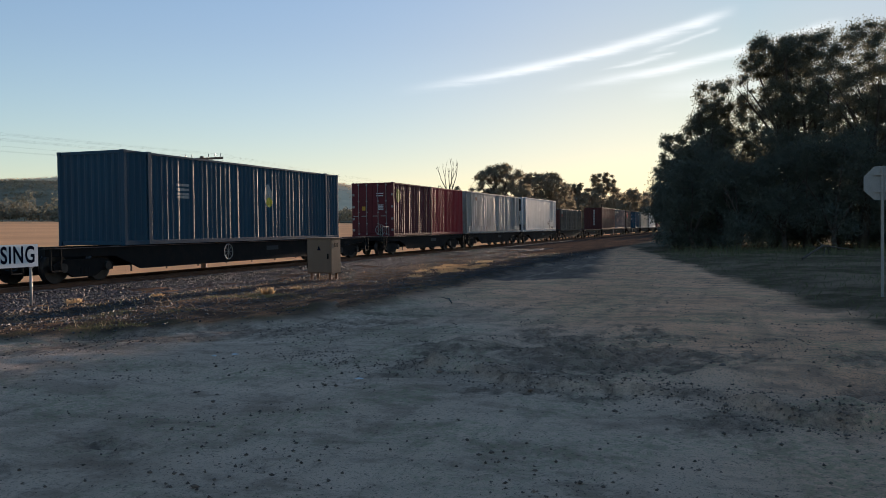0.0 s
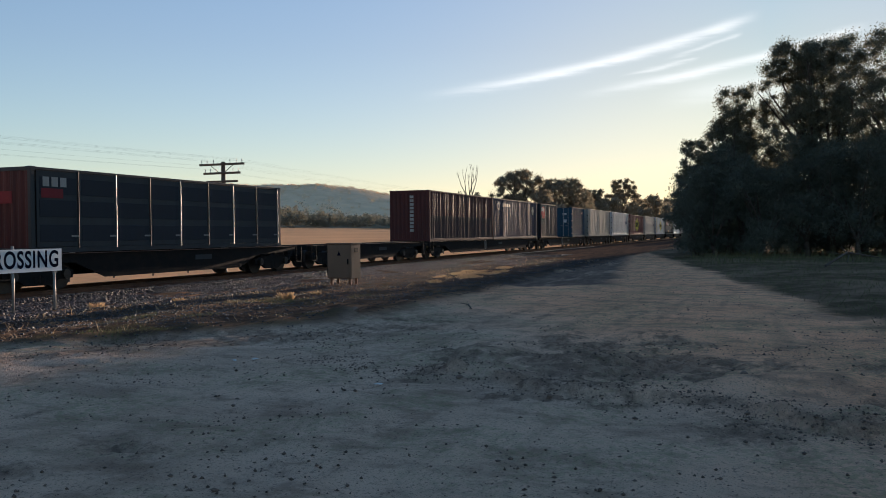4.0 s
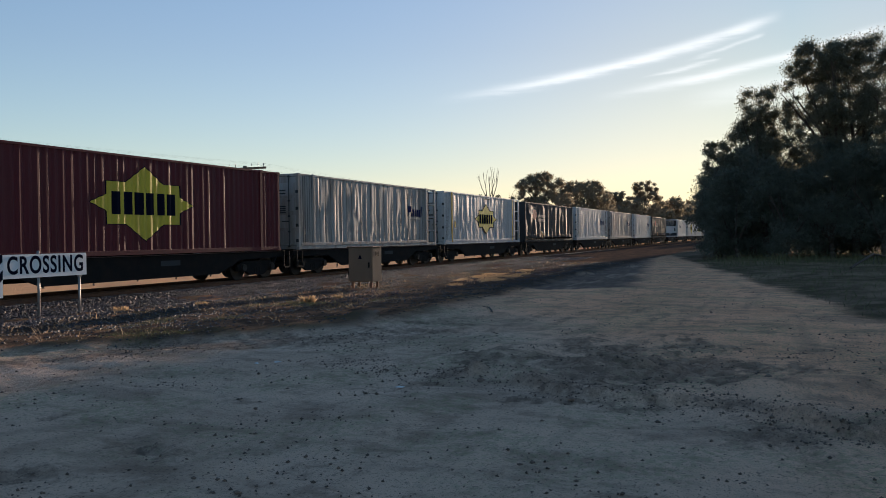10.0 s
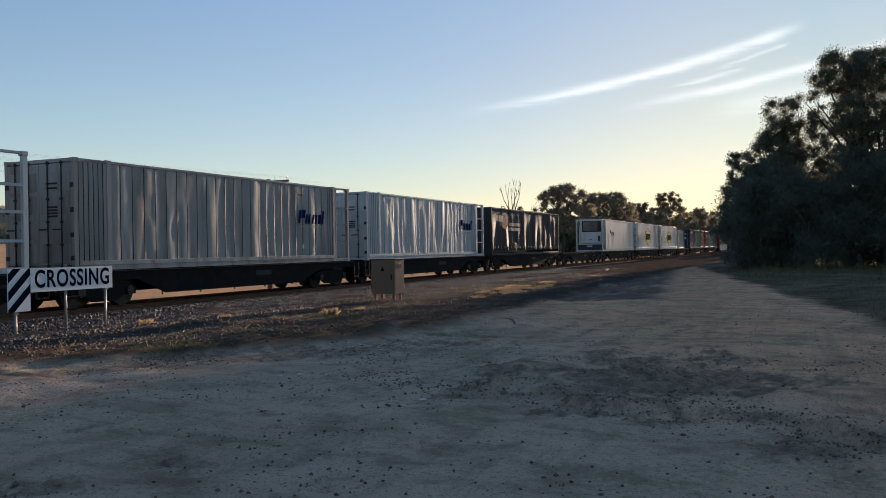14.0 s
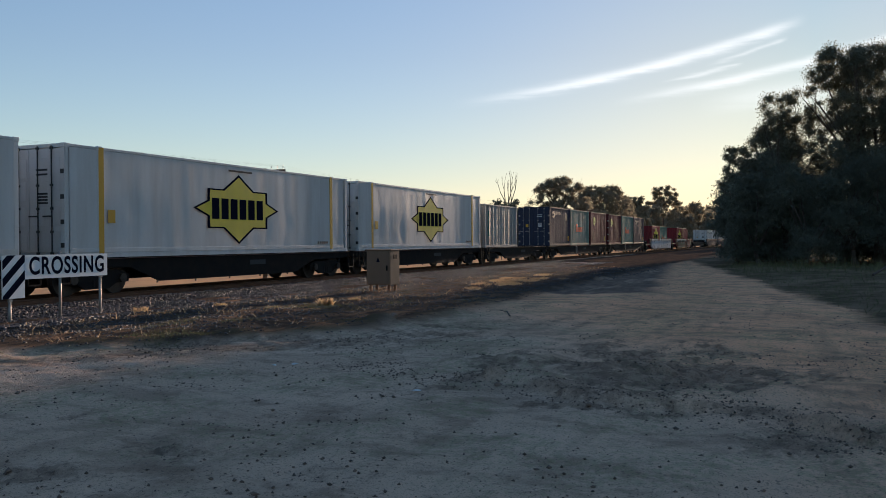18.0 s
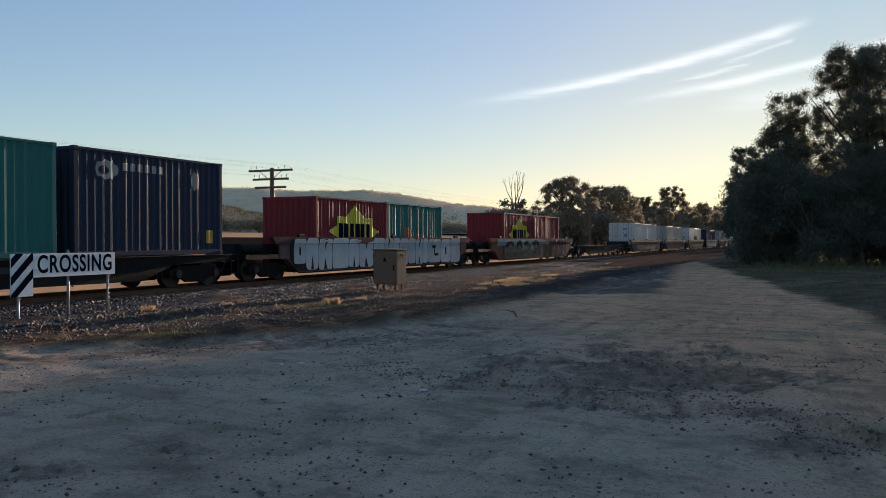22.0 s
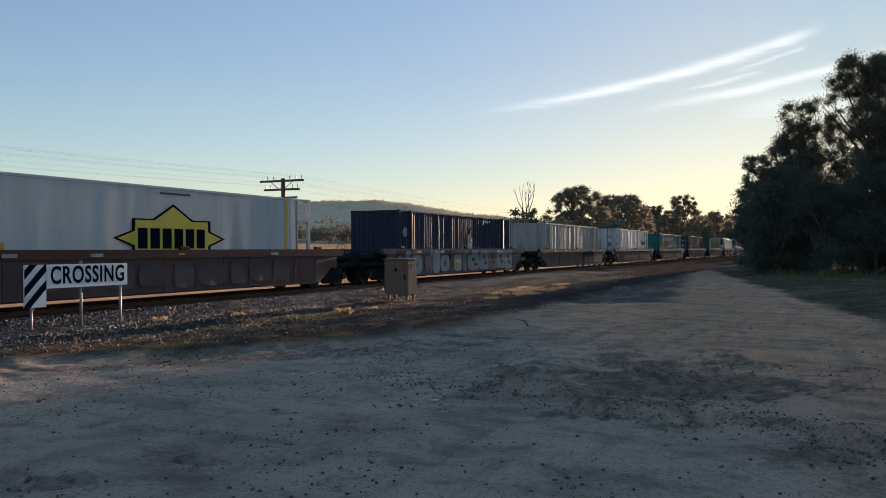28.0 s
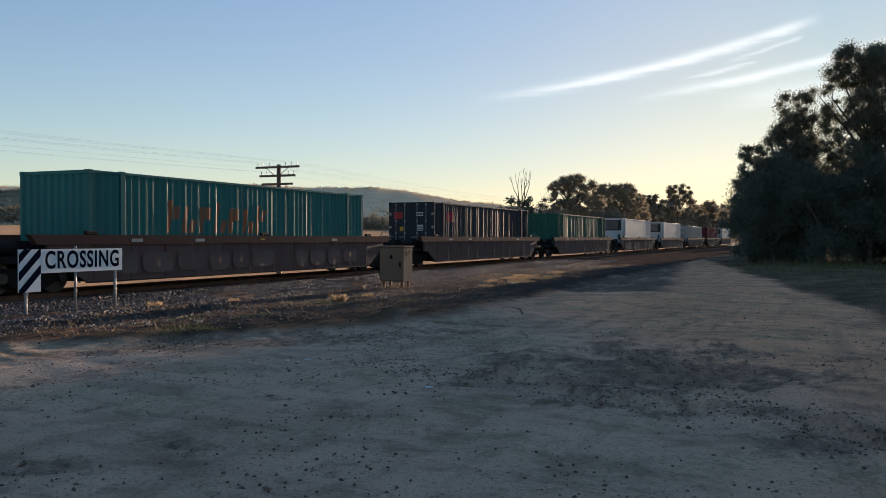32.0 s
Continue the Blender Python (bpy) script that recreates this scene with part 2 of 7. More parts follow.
DEEPRED = paint("deep_red_paint", (0.19, 0.018, 0.024), (0.12, 0.022, 0.024), 0.4)
OXIDE = paint("brown_oxide_paint", (0.075, 0.021, 0.02), (0.05, 0.022, 0.02), 0.5)
TEAL = paint("teal_paint", (0.03, 0.155, 0.14), (0.045, 0.11, 0.10), 0.45)
GREEN = paint("green_paint", (0.02, 0.1, 0.065), (0.02, 0.06, 0.05), 0.45)
CHARCOAL = paint("charcoal_paint", (0.04, 0.044, 0.048), (0.03, 0.03, 0.03), 0.4)
SLATE = paint("slate_blue_paint", (0.017, 0.022, 0.031), (0.02, 0.021, 0.025), 0.4)
YELLOW = paint("yellow_paint", (0.62, 0.5, 0.05), (0.36, 0.28, 0.06), 0.35)
MUSTARD = paint("mustard_paint", (0.38, 0.28, 0.06), (0.25, 0.17, 0.05), 0.4)
AMBER = paint("amber_paint", (0.5, 0.3, 0.03), (0.3, 0.17, 0.03), 0.3)
ORANGE = paint("faded_orange_paint", (0.30, 0.105, 0.04), (0.12, 0.10, 0.07), 0.8)
SIGNWHITE = material("white_sign_sheet", (0.75, 0.76, 0.78), 0.45, 0.0, (0.6, 0.6, 0.6), 3.0, 0.3, 80, 0.04, 0.02)
SIGNBLACK = material("black_sign_film", (0.007, 0.009, 0.02), 0.65, 0.0, (0.012, 0.014, 0.025), 3.0, 0.3, 80, 0.05, 0.0, specular=0.0)
LOGOBLUE = material("navy_logo_film", (0.012, 0.02, 0.085), 0.9, 0.0, (0.02, 0.03, 0.08), 3.0, 0.4, 60, 0.1, 0.0, specular=0.0)
TIMBER = material("weathered_timber", (0.12, 0.085, 0.06), 0.85, 0.0, (0.06, 0.045, 0.035), 5.0, 0.6, 40, 0.3, 0.3, streak=1.0)
BEIGE = paint("beige_cabinet_paint", (0.215, 0.14, 0.09), (0.14, 0.09, 0.06), 0.5, 0.65)
BARK = material("eucalypt_bark", (0.085, 0.066, 0.053), 0.9, 0.0, (0.06, 0.045, 0.035), 3.0, 0.6, 20, 0.35, 0.5, streak=1.0)
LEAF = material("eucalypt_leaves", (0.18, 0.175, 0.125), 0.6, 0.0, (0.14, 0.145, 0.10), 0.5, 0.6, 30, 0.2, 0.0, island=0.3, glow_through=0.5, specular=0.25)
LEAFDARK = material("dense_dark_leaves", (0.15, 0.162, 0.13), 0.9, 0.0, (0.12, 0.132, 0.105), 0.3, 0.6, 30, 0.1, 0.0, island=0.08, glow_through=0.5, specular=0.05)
# paler copy of the leaves: haze and backlight put into the colour
LEAFHAZED = material("hazed_far_leaves", (0.28, 0.245, 0.175), 0.9, 0.0, (0.23, 0.20, 0.145), 0.3, 0.6, 10, 0.1, 0.0, island=0.12, glow_through=0.5, specular=0.0)
# bushland green is greyed and lifted to carry the haze before it
LEAFFAR = material("hazed_bushland_leaves", (0.24, 0.228, 0.175), 0.95, 0.0, (0.21, 0.20, 0.155), 0.05, 0.6, 3, 0.1, 0.0, island=0.08, glow_through=0.2, specular=0.0)
# distance haze is painted into both hill colours, strongest on the far ridge
HILLWOOD = material("hazed_hill_woodland", (0.30, 0.25, 0.17), 0.95, 0.0, (0.24, 0.20, 0.14), 0.012, 0.8, 0.08, 0.25, 0.0, island=0.15, specular=0.0)
HILLFAR = material("hazed_far_hill_woodland", (0.82, 0.61, 0.40), 0.95, 0.0, (0.72, 0.54, 0.35), 0.006, 0.8, 0.05, 0.10, 0.0, island=0.06, specular=0.0)
DRYGRASS = material("dry_grass", (0.54, 0.38, 0.21), 0.8, 0.0, (0.36, 0.26, 0.15), 4.0, 0.5, 60, 0.2, 0.0, island=0.3, glow_through=0.4)
GREENGRASS = material("short_green_grass", (0.12, 0.125, 0.05), 0.8, 0.0, (0.16, 0.13, 0.07), 1.0, 0.6, 60, 0.2, 0.0, island=0.35, glow_through=0.3)
STONE = material("basalt_ballast", (0.040, 0.040, 0.046), 0.55, 0.0, (0.055, 0.047, 0.042), 2.0, 0.5, 30, 0.3, 0.2, island=0.6, specular=0.35)
BALLASTBED = material("packed_ballast", (0.036, 0.035, 0.038), 0.95, 0.0, (0.05, 0.042, 0.038), 2.0, 0.5, 14, 0.5, 0.6, specular=0.0)
PEBBLE = material("dirt_clods_and_pebbles", (0.145, 0.104, 0.08), 0.9, 0.0, (0.09, 0.068, 0.055), 2.0, 0.5, 30, 0.3, 0.3, island=0.4)
CONCRETE = material("concrete_sleeper", (0.30, 0.28, 0.25), 0.85, 0.0, (0.2, 0.17, 0.14), 5.0, 0.5, 40, 0.2, 0.3)


# ---- ground ----
TRACK_Y, RAIL_Z, DECK_Z = 18.735, 0.20, 1.20


def smooth(a, b, x):
    k = min(max((x - a) / (b - a), 0.0), 1.0)
    return k * k * (3 - 2 * k)


SCUFFS = ((5.4, 3.0, 0.42, 0.34), (5.25, 4.55, 0.30, 0.5), (4.4, 5.0, 0.35, 0.4), (5.75, 3.6, 0.22, 0.18), (6.0, 6.25, 0.18, 0.14), (7.3, 0.1, 0.7, 0.5), (8.6, -1.1, 0.9, 0.5), (9.3, 3.3, 0.16, 0.16), (6.9, -1.6, 0.5, 0.5), (11.0, -1.4, 0.9, 0.6))  # x, y and half sizes of single scuffed patches
MOUNDS = ((9.29, 3.32, 0.13, 0.07), (7.75, -0.75, 0.25, 0.06), (7.9, -0.2, 0.2, 0.05), (9.5, 2.65, 0.22, 0.04), (10.4, 1.6, 0.3, 0.04), (14.7, 7.55, 0.3, 0.14))  # x, y, radius and height of lumps of pushed-up earth
RUTS = (2.1, 2.75, 3.5, 4.4, 5.1)


def strip_edge(x):
    """Where the stony strip beside the railway begins."""
    return 7.05 + 0.8 * max(0.0, 13.4 - x) + 0.03 * max(0.0, min(x, 60.0) - 14.0)


def ridge_off(x, y):
    """Distance behind the low bank that wheels have pushed up across the yard."""
    return x - 8.42 - 0.36 * (y - 1.3) - 0.22 * math.sin(2.6 * y) - 0.25 * noise.noise((y * 1.3, 0.5, 3))


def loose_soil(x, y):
    """How far the dirt is churned up or darkened, from 0 to 1."""
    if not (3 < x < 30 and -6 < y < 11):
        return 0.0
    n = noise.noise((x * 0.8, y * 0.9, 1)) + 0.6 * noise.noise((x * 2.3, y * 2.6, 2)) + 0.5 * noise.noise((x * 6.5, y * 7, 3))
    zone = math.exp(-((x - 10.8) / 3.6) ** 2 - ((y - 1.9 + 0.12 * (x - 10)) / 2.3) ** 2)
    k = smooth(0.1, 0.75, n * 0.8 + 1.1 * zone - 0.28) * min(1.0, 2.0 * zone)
    # belt of darker, rougher ground before the stones
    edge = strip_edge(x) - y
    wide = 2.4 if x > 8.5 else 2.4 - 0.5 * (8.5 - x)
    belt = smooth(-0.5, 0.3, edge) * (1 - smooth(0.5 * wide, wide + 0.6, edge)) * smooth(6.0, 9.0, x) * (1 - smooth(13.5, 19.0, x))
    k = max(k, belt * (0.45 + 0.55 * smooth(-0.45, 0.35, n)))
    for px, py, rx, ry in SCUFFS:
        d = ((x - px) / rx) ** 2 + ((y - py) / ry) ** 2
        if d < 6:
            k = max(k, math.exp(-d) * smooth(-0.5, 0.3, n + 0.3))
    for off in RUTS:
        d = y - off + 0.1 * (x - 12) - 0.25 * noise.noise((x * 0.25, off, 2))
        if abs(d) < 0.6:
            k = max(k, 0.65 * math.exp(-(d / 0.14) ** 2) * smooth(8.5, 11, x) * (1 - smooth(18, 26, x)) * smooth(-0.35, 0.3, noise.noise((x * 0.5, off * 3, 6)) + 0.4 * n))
    # dark soil along the bank; its shaded front is painted in with it
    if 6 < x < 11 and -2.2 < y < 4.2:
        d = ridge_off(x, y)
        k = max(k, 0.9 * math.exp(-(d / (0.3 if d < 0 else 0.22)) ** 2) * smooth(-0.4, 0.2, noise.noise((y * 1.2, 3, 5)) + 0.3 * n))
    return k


def ground_z(x, y):
    far = math.hypot(x, y)
    z = 0.0
    if far < 90:
        fade = 1 - smooth(50, 90, far)
        z += fade * (0.05 * noise.noise((x * 0.35, y * 0.35, 0)) + 0.035 * noise.noise((x * 1.3, y * 1.3, 4)) + 0.016 * noise.noise((x * 4.1, y * 4.1, 9)))
        # scuffed mounds across the middle of the dirt yard
        z += 0.22 * fade * max(0.0, noise.noise((x * 0.9 + 3, y * 0.7, 2))) * math.exp(-((x - 10.5) / 3.0) ** 2) * math.exp(-((y - 1.2) / 3.2) ** 2)
        if 6 < x < 12 and -2.6 < y < 4.6:
            # the low bank: steep towards the road, crumbling behind
            d = ridge_off(x, y)
            k = max(0.0, 0.75 + 0.7 * noise.noise((y * 1.1, 7, 5)) + 0.4 * noise.noise((x * 3, y * 3, 2))) * smooth(-2.6, -1.6, y) * (1 - smooth(3.2, 4.4, y))
            z += 0.13 * k * math.exp(-(d / (0.10 if d < 0 else 0.6)) ** 2)
        for px, py, r, tall in MOUNDS:
            d = ((x - px) ** 2 + (y - py) ** 2) / (r * r)
            if d < 6:
                z += tall * math.exp(-d) * (1 + 0.6 * noise.noise((x * 6, y * 6, 4)))
        k = loose_soil(x, y) * (1 - 0.8 * smooth(6.2, 7.8, y))
        if k > 0.02:
            z += k * (0.05 * noise.noise((x * 3.4, y * 3.4, 1)) + 0.05 * noise.noise((x * 7.6, y * 7.6, 5)) - 0.012)
        edge = y - strip_edge(x)
        if -0.6 < edge and y < 15 and x < 60:
            # the stones stand a little higher than the yard
            z += (0.10 * smooth(-0.3, 0.5, edge + 0.5 * noise.noise((x * 0.9, y * 0.9, 8))) + 0.05 * noise.noise((x * 1.1, y * 2.0, 14)) * smooth(0, 0.8, edge)) * (1 - smooth(35, 60, x)) * (1 - smooth(12.8, 14.3, y))
    if y > 20.0:
        z += -0.25 * smooth(20.0, 24.0, y) + 0.0275 * max(0.0, y - 24.0) * (1 - smooth(255, 420, y)) + 6.0 * smooth(255, 420, y)
        z += 0.5 * noise.noise((x * 0.012, y * 0.012, 7)) * smooth(40, 120, y)
    if y < 0.195 * x - 5.1 and x < 400:
        edge = min(8.0, 0.195 * x - 5.1 - y)
        z += (0.12 * smooth(0.0, 3.0, edge) + 0.05 * noise.noise((x * 0.8, y * 0.8, 11)) * smooth(0, 2, edge)) * (1 - smooth(60, 120, far))
    return z


def grid_lines(lo, a, b, hi, step, grow):
    mid = [a + step * i for i in range(int((b - a) / step) + 1)]
    up, down, d = [], [], step
    x = mid[-1]
    while x < hi:
        d *= grow
        x += d
        up.append(x)
    x, d = mid[0], step
    while x > lo:
        d *= grow
        x -= d
        down.append(x)
    return down[::-1] + mid + up


def ground_material():
    m = bpy.data.materials.new("earth_and_grass")
    m.use_nodes = True
    node, link = nodes_of(m.node_tree)
    out = node("ShaderNodeOutputMaterial")
    b = node("ShaderNodeBsdfPrincipled", Roughness=0.95)
    b.inputs["Specular IOR Level"].default_value = 0.0
    link(b.outputs[0], out.inputs[0])
    co = node("ShaderNodeTexCoord")
    split = node("ShaderNodeSeparateXYZ")
    link(co.outputs["Object"], split.inputs[0])

    def tex(scale, detail=6.0, rough=0.6, stretch=None):
        n = node("ShaderNodeTexNoise", Scale=scale, Detail=detail, Roughness=rough)
        src = co.outputs["Object"]
        if stretch:
            mp = node("ShaderNodeMapping")
            mp.inputs["Scale"].default_value = stretch
            link(src, mp.inputs[0])
            src = mp.outputs[0]
        link(src, n.inputs["Vector"])
        return n.outputs["Fac"]

    def math2(op, a, c, clamp=False):
        n = node("ShaderNodeMath")
        n.operation, n.use_clamp = op, clamp
        for s, v in ((0, a), (1, c)):
            if isinstance(v, (int, float)):
                n.inputs[s].default_value = v
            else:
                link(v, n.inputs[s])
        return n.outputs[0]

    def step(v, lo, hi):
        n = node("ShaderNodeMapRange")
        n.interpolation_type = "SMOOTHSTEP"
        n.inputs[1].default_value, n.inputs[2].default_value = lo, hi
        link(v, n.inputs[0])
        return n.outputs[0]

    def blend(fac, a, c):
        n = node("ShaderNodeMix")
        n.data_type = "RGBA"
        if isinstance(fac, (int, float)):
            n.inputs[0].default_value = fac
        else:
            link(fac, n.inputs[0])
        for s, v in ((6, a), (7, c)):
            if isinstance(v, tuple):
                n.inputs[s].default_value = (*v, 1)
            else:
                link(v, n.inputs[s])
        return n.outputs[2]
    x, y = split.outputs[0], split.outputs[1]
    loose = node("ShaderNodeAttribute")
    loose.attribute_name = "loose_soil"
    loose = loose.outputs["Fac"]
    # pale packed dirt: greyer on the near yard, redder towards the road
    red = math2("MULTIPLY", step(math2("ADD", math2("SUBTRACT", x, math2("MULTIPLY", y, 1.6)), math2("MULTIPLY", tex(0.3), 8.0)), 8.0, 17.0), 1.0)
    grey = blend(step(tex(0.35), 0.35, 0.7), (0.71, 0.53, 0.395), (0.575, 0.42, 0.31))
    ruddy = blend(step(tex(0.45), 0.35, 0.7), (0.95, 0.53, 0.31), (0.82, 0.44, 0.255))
    dirt = blend(red, grey, ruddy)
    dirt = blend(math2("MULTIPLY", step(tex(2.2, 8, 0.7, (1.1, 0.7, 1)), 0.48, 0.66), 0.62), dirt, (0.27, 0.19, 0.14))
    dirt = blend(math2("MULTIPLY", step(tex(0.9, 6, 0.65, (1.3, 0.55, 1)), 0.5, 0.66), 0.5), dirt, (0.25, 0.175, 0.128))
    dirt = blend(math2("MULTIPLY", step(tex(9.0, 6, 0.7), 0.5, 0.75), 0.4), dirt, (0.44, 0.36, 0.28))
    # faint low weeds on the packed dirt
    weeds = math2("MULTIPLY", step(tex(0.55, 5, 0.6), 0.44, 0.6), step(tex(12.0, 5, 0.7), 0.42, 0.6))
    dirt = blend(math2("MULTIPLY", weeds, 0.5), dirt, (0.27, 0.29, 0.155))
    rut = node("ShaderNodeMapping")
    rut.inputs["Rotation"].default_value = (0, 0, radians(7))
    rut.inputs["Scale"].default_value = (0.10, 1.7, 1)
    link(co.outputs["Object"], rut.inputs[0])
    lane = node("ShaderNodeTexNoise", Scale=1.0, Detail=5.0, Roughness=0.65)
    link(rut.outputs[0], lane.inputs["Vector"])
    dirt = blend(math2("MULTIPLY", step(lane.outputs["Fac"], 0.5, 0.7), 0.35), dirt, (0.25, 0.18, 0.13))
    dirt = blend(math2("MULTIPLY", step(tex(30.0, 3, 0.6), 0.57, 0.66), 0.6), dirt, (0.16, 0.13, 0.11))
    dirt = blend(math2("MULTIPLY", step(tex(75.0, 3, 0.6), 0.56, 0.66), 0.5), dirt, (0.15, 0.12, 0.10))
    dirt = blend(math2("MULTIPLY", step(tex(48.0, 3, 0.6), 0.60, 0.68), 0.4), dirt, (0.58, 0.48, 0.37))
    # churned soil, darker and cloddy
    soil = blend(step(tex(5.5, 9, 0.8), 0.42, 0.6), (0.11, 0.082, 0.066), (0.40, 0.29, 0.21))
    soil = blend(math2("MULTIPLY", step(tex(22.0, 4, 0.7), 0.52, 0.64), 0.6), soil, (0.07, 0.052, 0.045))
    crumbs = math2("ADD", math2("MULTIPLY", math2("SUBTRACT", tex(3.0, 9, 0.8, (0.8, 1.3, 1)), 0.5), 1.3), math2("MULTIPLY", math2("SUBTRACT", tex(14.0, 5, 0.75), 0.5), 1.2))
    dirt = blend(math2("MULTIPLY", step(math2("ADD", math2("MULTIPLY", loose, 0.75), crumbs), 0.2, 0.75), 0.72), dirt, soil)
    wander = math2("MULTIPLY", math2("SUBTRACT", tex(0.5), 0.5), 3.0)
    # dark gravel spread on the far yard, left of the road
    left = math2("SUBTRACT", math2("SUBTRACT", y, math2("MULTIPLY", x, 0.125)), math2("MULTIPLY", wander, 0.5))
    spread = math2("MULTIPLY", step(left, 0.5, 1.5), step(math2("ADD", math2("ADD", x, math2("MULTIPLY", y, 0.4)), math2("MULTIPLY", wander, 0.5)), 27.6, 28.6))
    gravel = blend(step(tex(1.4, 7, 0.7, (0.5, 1.5, 1)), 0.4, 0.68), (0.12, 0.10, 0.09), (0.25, 0.19, 0.15))
    gravel = blend(math2("MULTIPLY", step(tex(0.4, 4, 0.6, (0.4, 2.2, 1)), 0.58, 0.66), 0.6), gravel, (0.45, 0.33, 0.24))
    dirt = blend(math2("MULTIPLY", spread, 0.9), dirt, gravel)
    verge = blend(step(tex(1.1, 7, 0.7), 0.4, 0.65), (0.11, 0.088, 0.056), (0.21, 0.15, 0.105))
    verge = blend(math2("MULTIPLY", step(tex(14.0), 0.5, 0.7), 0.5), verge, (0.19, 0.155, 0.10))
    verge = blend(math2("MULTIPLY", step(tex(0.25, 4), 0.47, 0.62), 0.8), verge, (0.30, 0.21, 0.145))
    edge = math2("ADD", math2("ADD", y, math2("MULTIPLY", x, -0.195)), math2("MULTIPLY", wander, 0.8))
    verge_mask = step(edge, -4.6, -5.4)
    strip = blend(step(tex(1.6, 7, 0.7), 0.4, 0.66), (0.07, 0.055, 0.044), (0.16, 0.11, 0.075))
    strip = blend(math2("MULTIPLY", step(tex(0.8), 0.5, 0.65), 0.6), strip, (0.09, 0.08, 0.042))
    # red-brown soil, its tone lightened and warmed as by low sun
    strip = blend(math2("MULTIPLY", step(tex(0.6, 6, 0.7, (0.5, 1.6, 1)), 0.46, 0.62), 0.8), strip, (0.27, 0.165, 0.10))
    # farther along, tree shade on the strip is put into a darker colour
    strip = blend(math2("MULTIPLY", step(x, 19.0, 27.0), 0.7), strip, blend(step(tex(2.0, 6, 0.7), 0.4, 0.65), (0.045, 0.04, 0.038), (0.10, 0.075, 0.06)))
    start = math2("ADD", math2("MULTIPLY", math2("MAXIMUM", math2("SUBTRACT", 13.4, x), 0.0), 0.8), math2("MULTIPLY", math2("MAXIMUM", math2("SUBTRACT", math2("MINIMUM", x, 60.0), 14.0), 0.0), 0.03))
    near_track = step(math2("SUBTRACT", math2("ADD", y, math2("MULTIPLY", wander, 0.4)), start), 6.7, 7.5)
    field = blend(step(tex(0.05, 4, 0.6, (0.25, 1.5, 1)), 0.35, 0.7), (0.66, 0.40, 0.22), (0.55, 0.335, 0.185))
    field = blend(math2("MULTIPLY", step(tex(0.8, 5, 0.7, (0.15, 1.6, 1)), 0.5, 0.7), 0.4), field, (0.42, 0.265, 0.15))
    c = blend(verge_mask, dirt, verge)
    c = blend(near_track, c, strip)
    c = blend(step(y, 21.5, 23.5), c, field)
    link(c, b.inputs["Base Color"])
    relief = node("ShaderNodeBump", Strength=0.9, Distance=0.08)
    link(math2("ADD", tex(6.0, 8, 0.75), math2("MULTIPLY", tex(28.0, 5, 0.7), 0.4)), relief.inputs["Height"])
    link(relief.outputs[0], b.inputs["Normal"])
    return m


def build_ground():
    xs = grid_lines(-900, 4.0, 14.5, 4000, 0.06, 1.035)
    ys = grid_lines(-800, -3.6, 8.4, 4000, 0.062, 1.035)
    zs = [[ground_z(x, y) for y in ys] for x in xs]
    n = len(ys)
    me = bpy.data.meshes.new("ground")
    me.from_pydata([(x, y, zs[i][j]) for i, x in enumerate(xs) for j, y in enumerate(ys)], [],
                   [(i * n + j, (i + 1) * n + j, (i + 1) * n + j + 1, i * n + j + 1) for i in range(len(xs) - 1) for j in range(n - 1)])
    me.shade_smooth()
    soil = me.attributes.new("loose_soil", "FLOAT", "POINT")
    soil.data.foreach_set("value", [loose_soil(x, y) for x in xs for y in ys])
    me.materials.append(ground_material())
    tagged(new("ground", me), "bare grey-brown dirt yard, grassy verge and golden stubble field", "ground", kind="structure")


build_ground()


# ---- railway track ----
def build_track():
    lo, hi = -760.0, 900.0
    xs = [lo + 4 * i for i in range(int((hi - lo) / 4) + 1)]
    prof = [(-4.6, -0.06), (-3.9, -0.02), (-2.3, RAIL_Z - 0.2), (-1.6, RAIL_Z - 0.15), (1.6, RAIL_Z - 0.15), (2.4, RAIL_Z - 0.2), (4.4, -0.35)]
    n = len(prof)
    g = Geo()
    g.v = [(x, TRACK_Y + y, z) for x in xs for y, z in prof]
    g.f = [(i * n + j, (i + 1) * n + j, (i + 1) * n + j + 1, i * n + j + 1) for i in range(len(xs) - 1) for j in range(n - 1)]
    solo("ballast_bed", g, BALLASTBED, pose(0, 0, 0), "dark crushed-stone railway ballast bed", "ballast", kind="structure")
    for side, y in (("near", -0.7525), ("far", 0.7525)):
        g = Geo()
        out = [(-0.07, -0.15), (0.07, -0.15), (0.07, -0.135), (0.012, -0.115), (0.012, -0.04), (0.036, -0.03), (0.036, -0.006), (0.028, 0), (-0.028, 0), (-0.036, -0.006), (-0.036, -0.03), (-0.012, -0.04), (-0.012, -0.115), (-0.07, -0.135)]
        k = len(out)
        for x in (lo, hi):
            g.v += [(x, TRACK_Y + y + a, RAIL_Z + c) for a, c in out]
        g.f = [(i, (i + 1) % k, k + (i + 1) % k, k + i) for i in range(k)]
        solo("rail", g, RUST, pose(0, 0, 0), "rust-brown steel rail with a worn head", "rail", "rails of the track", "structure")


build_track()


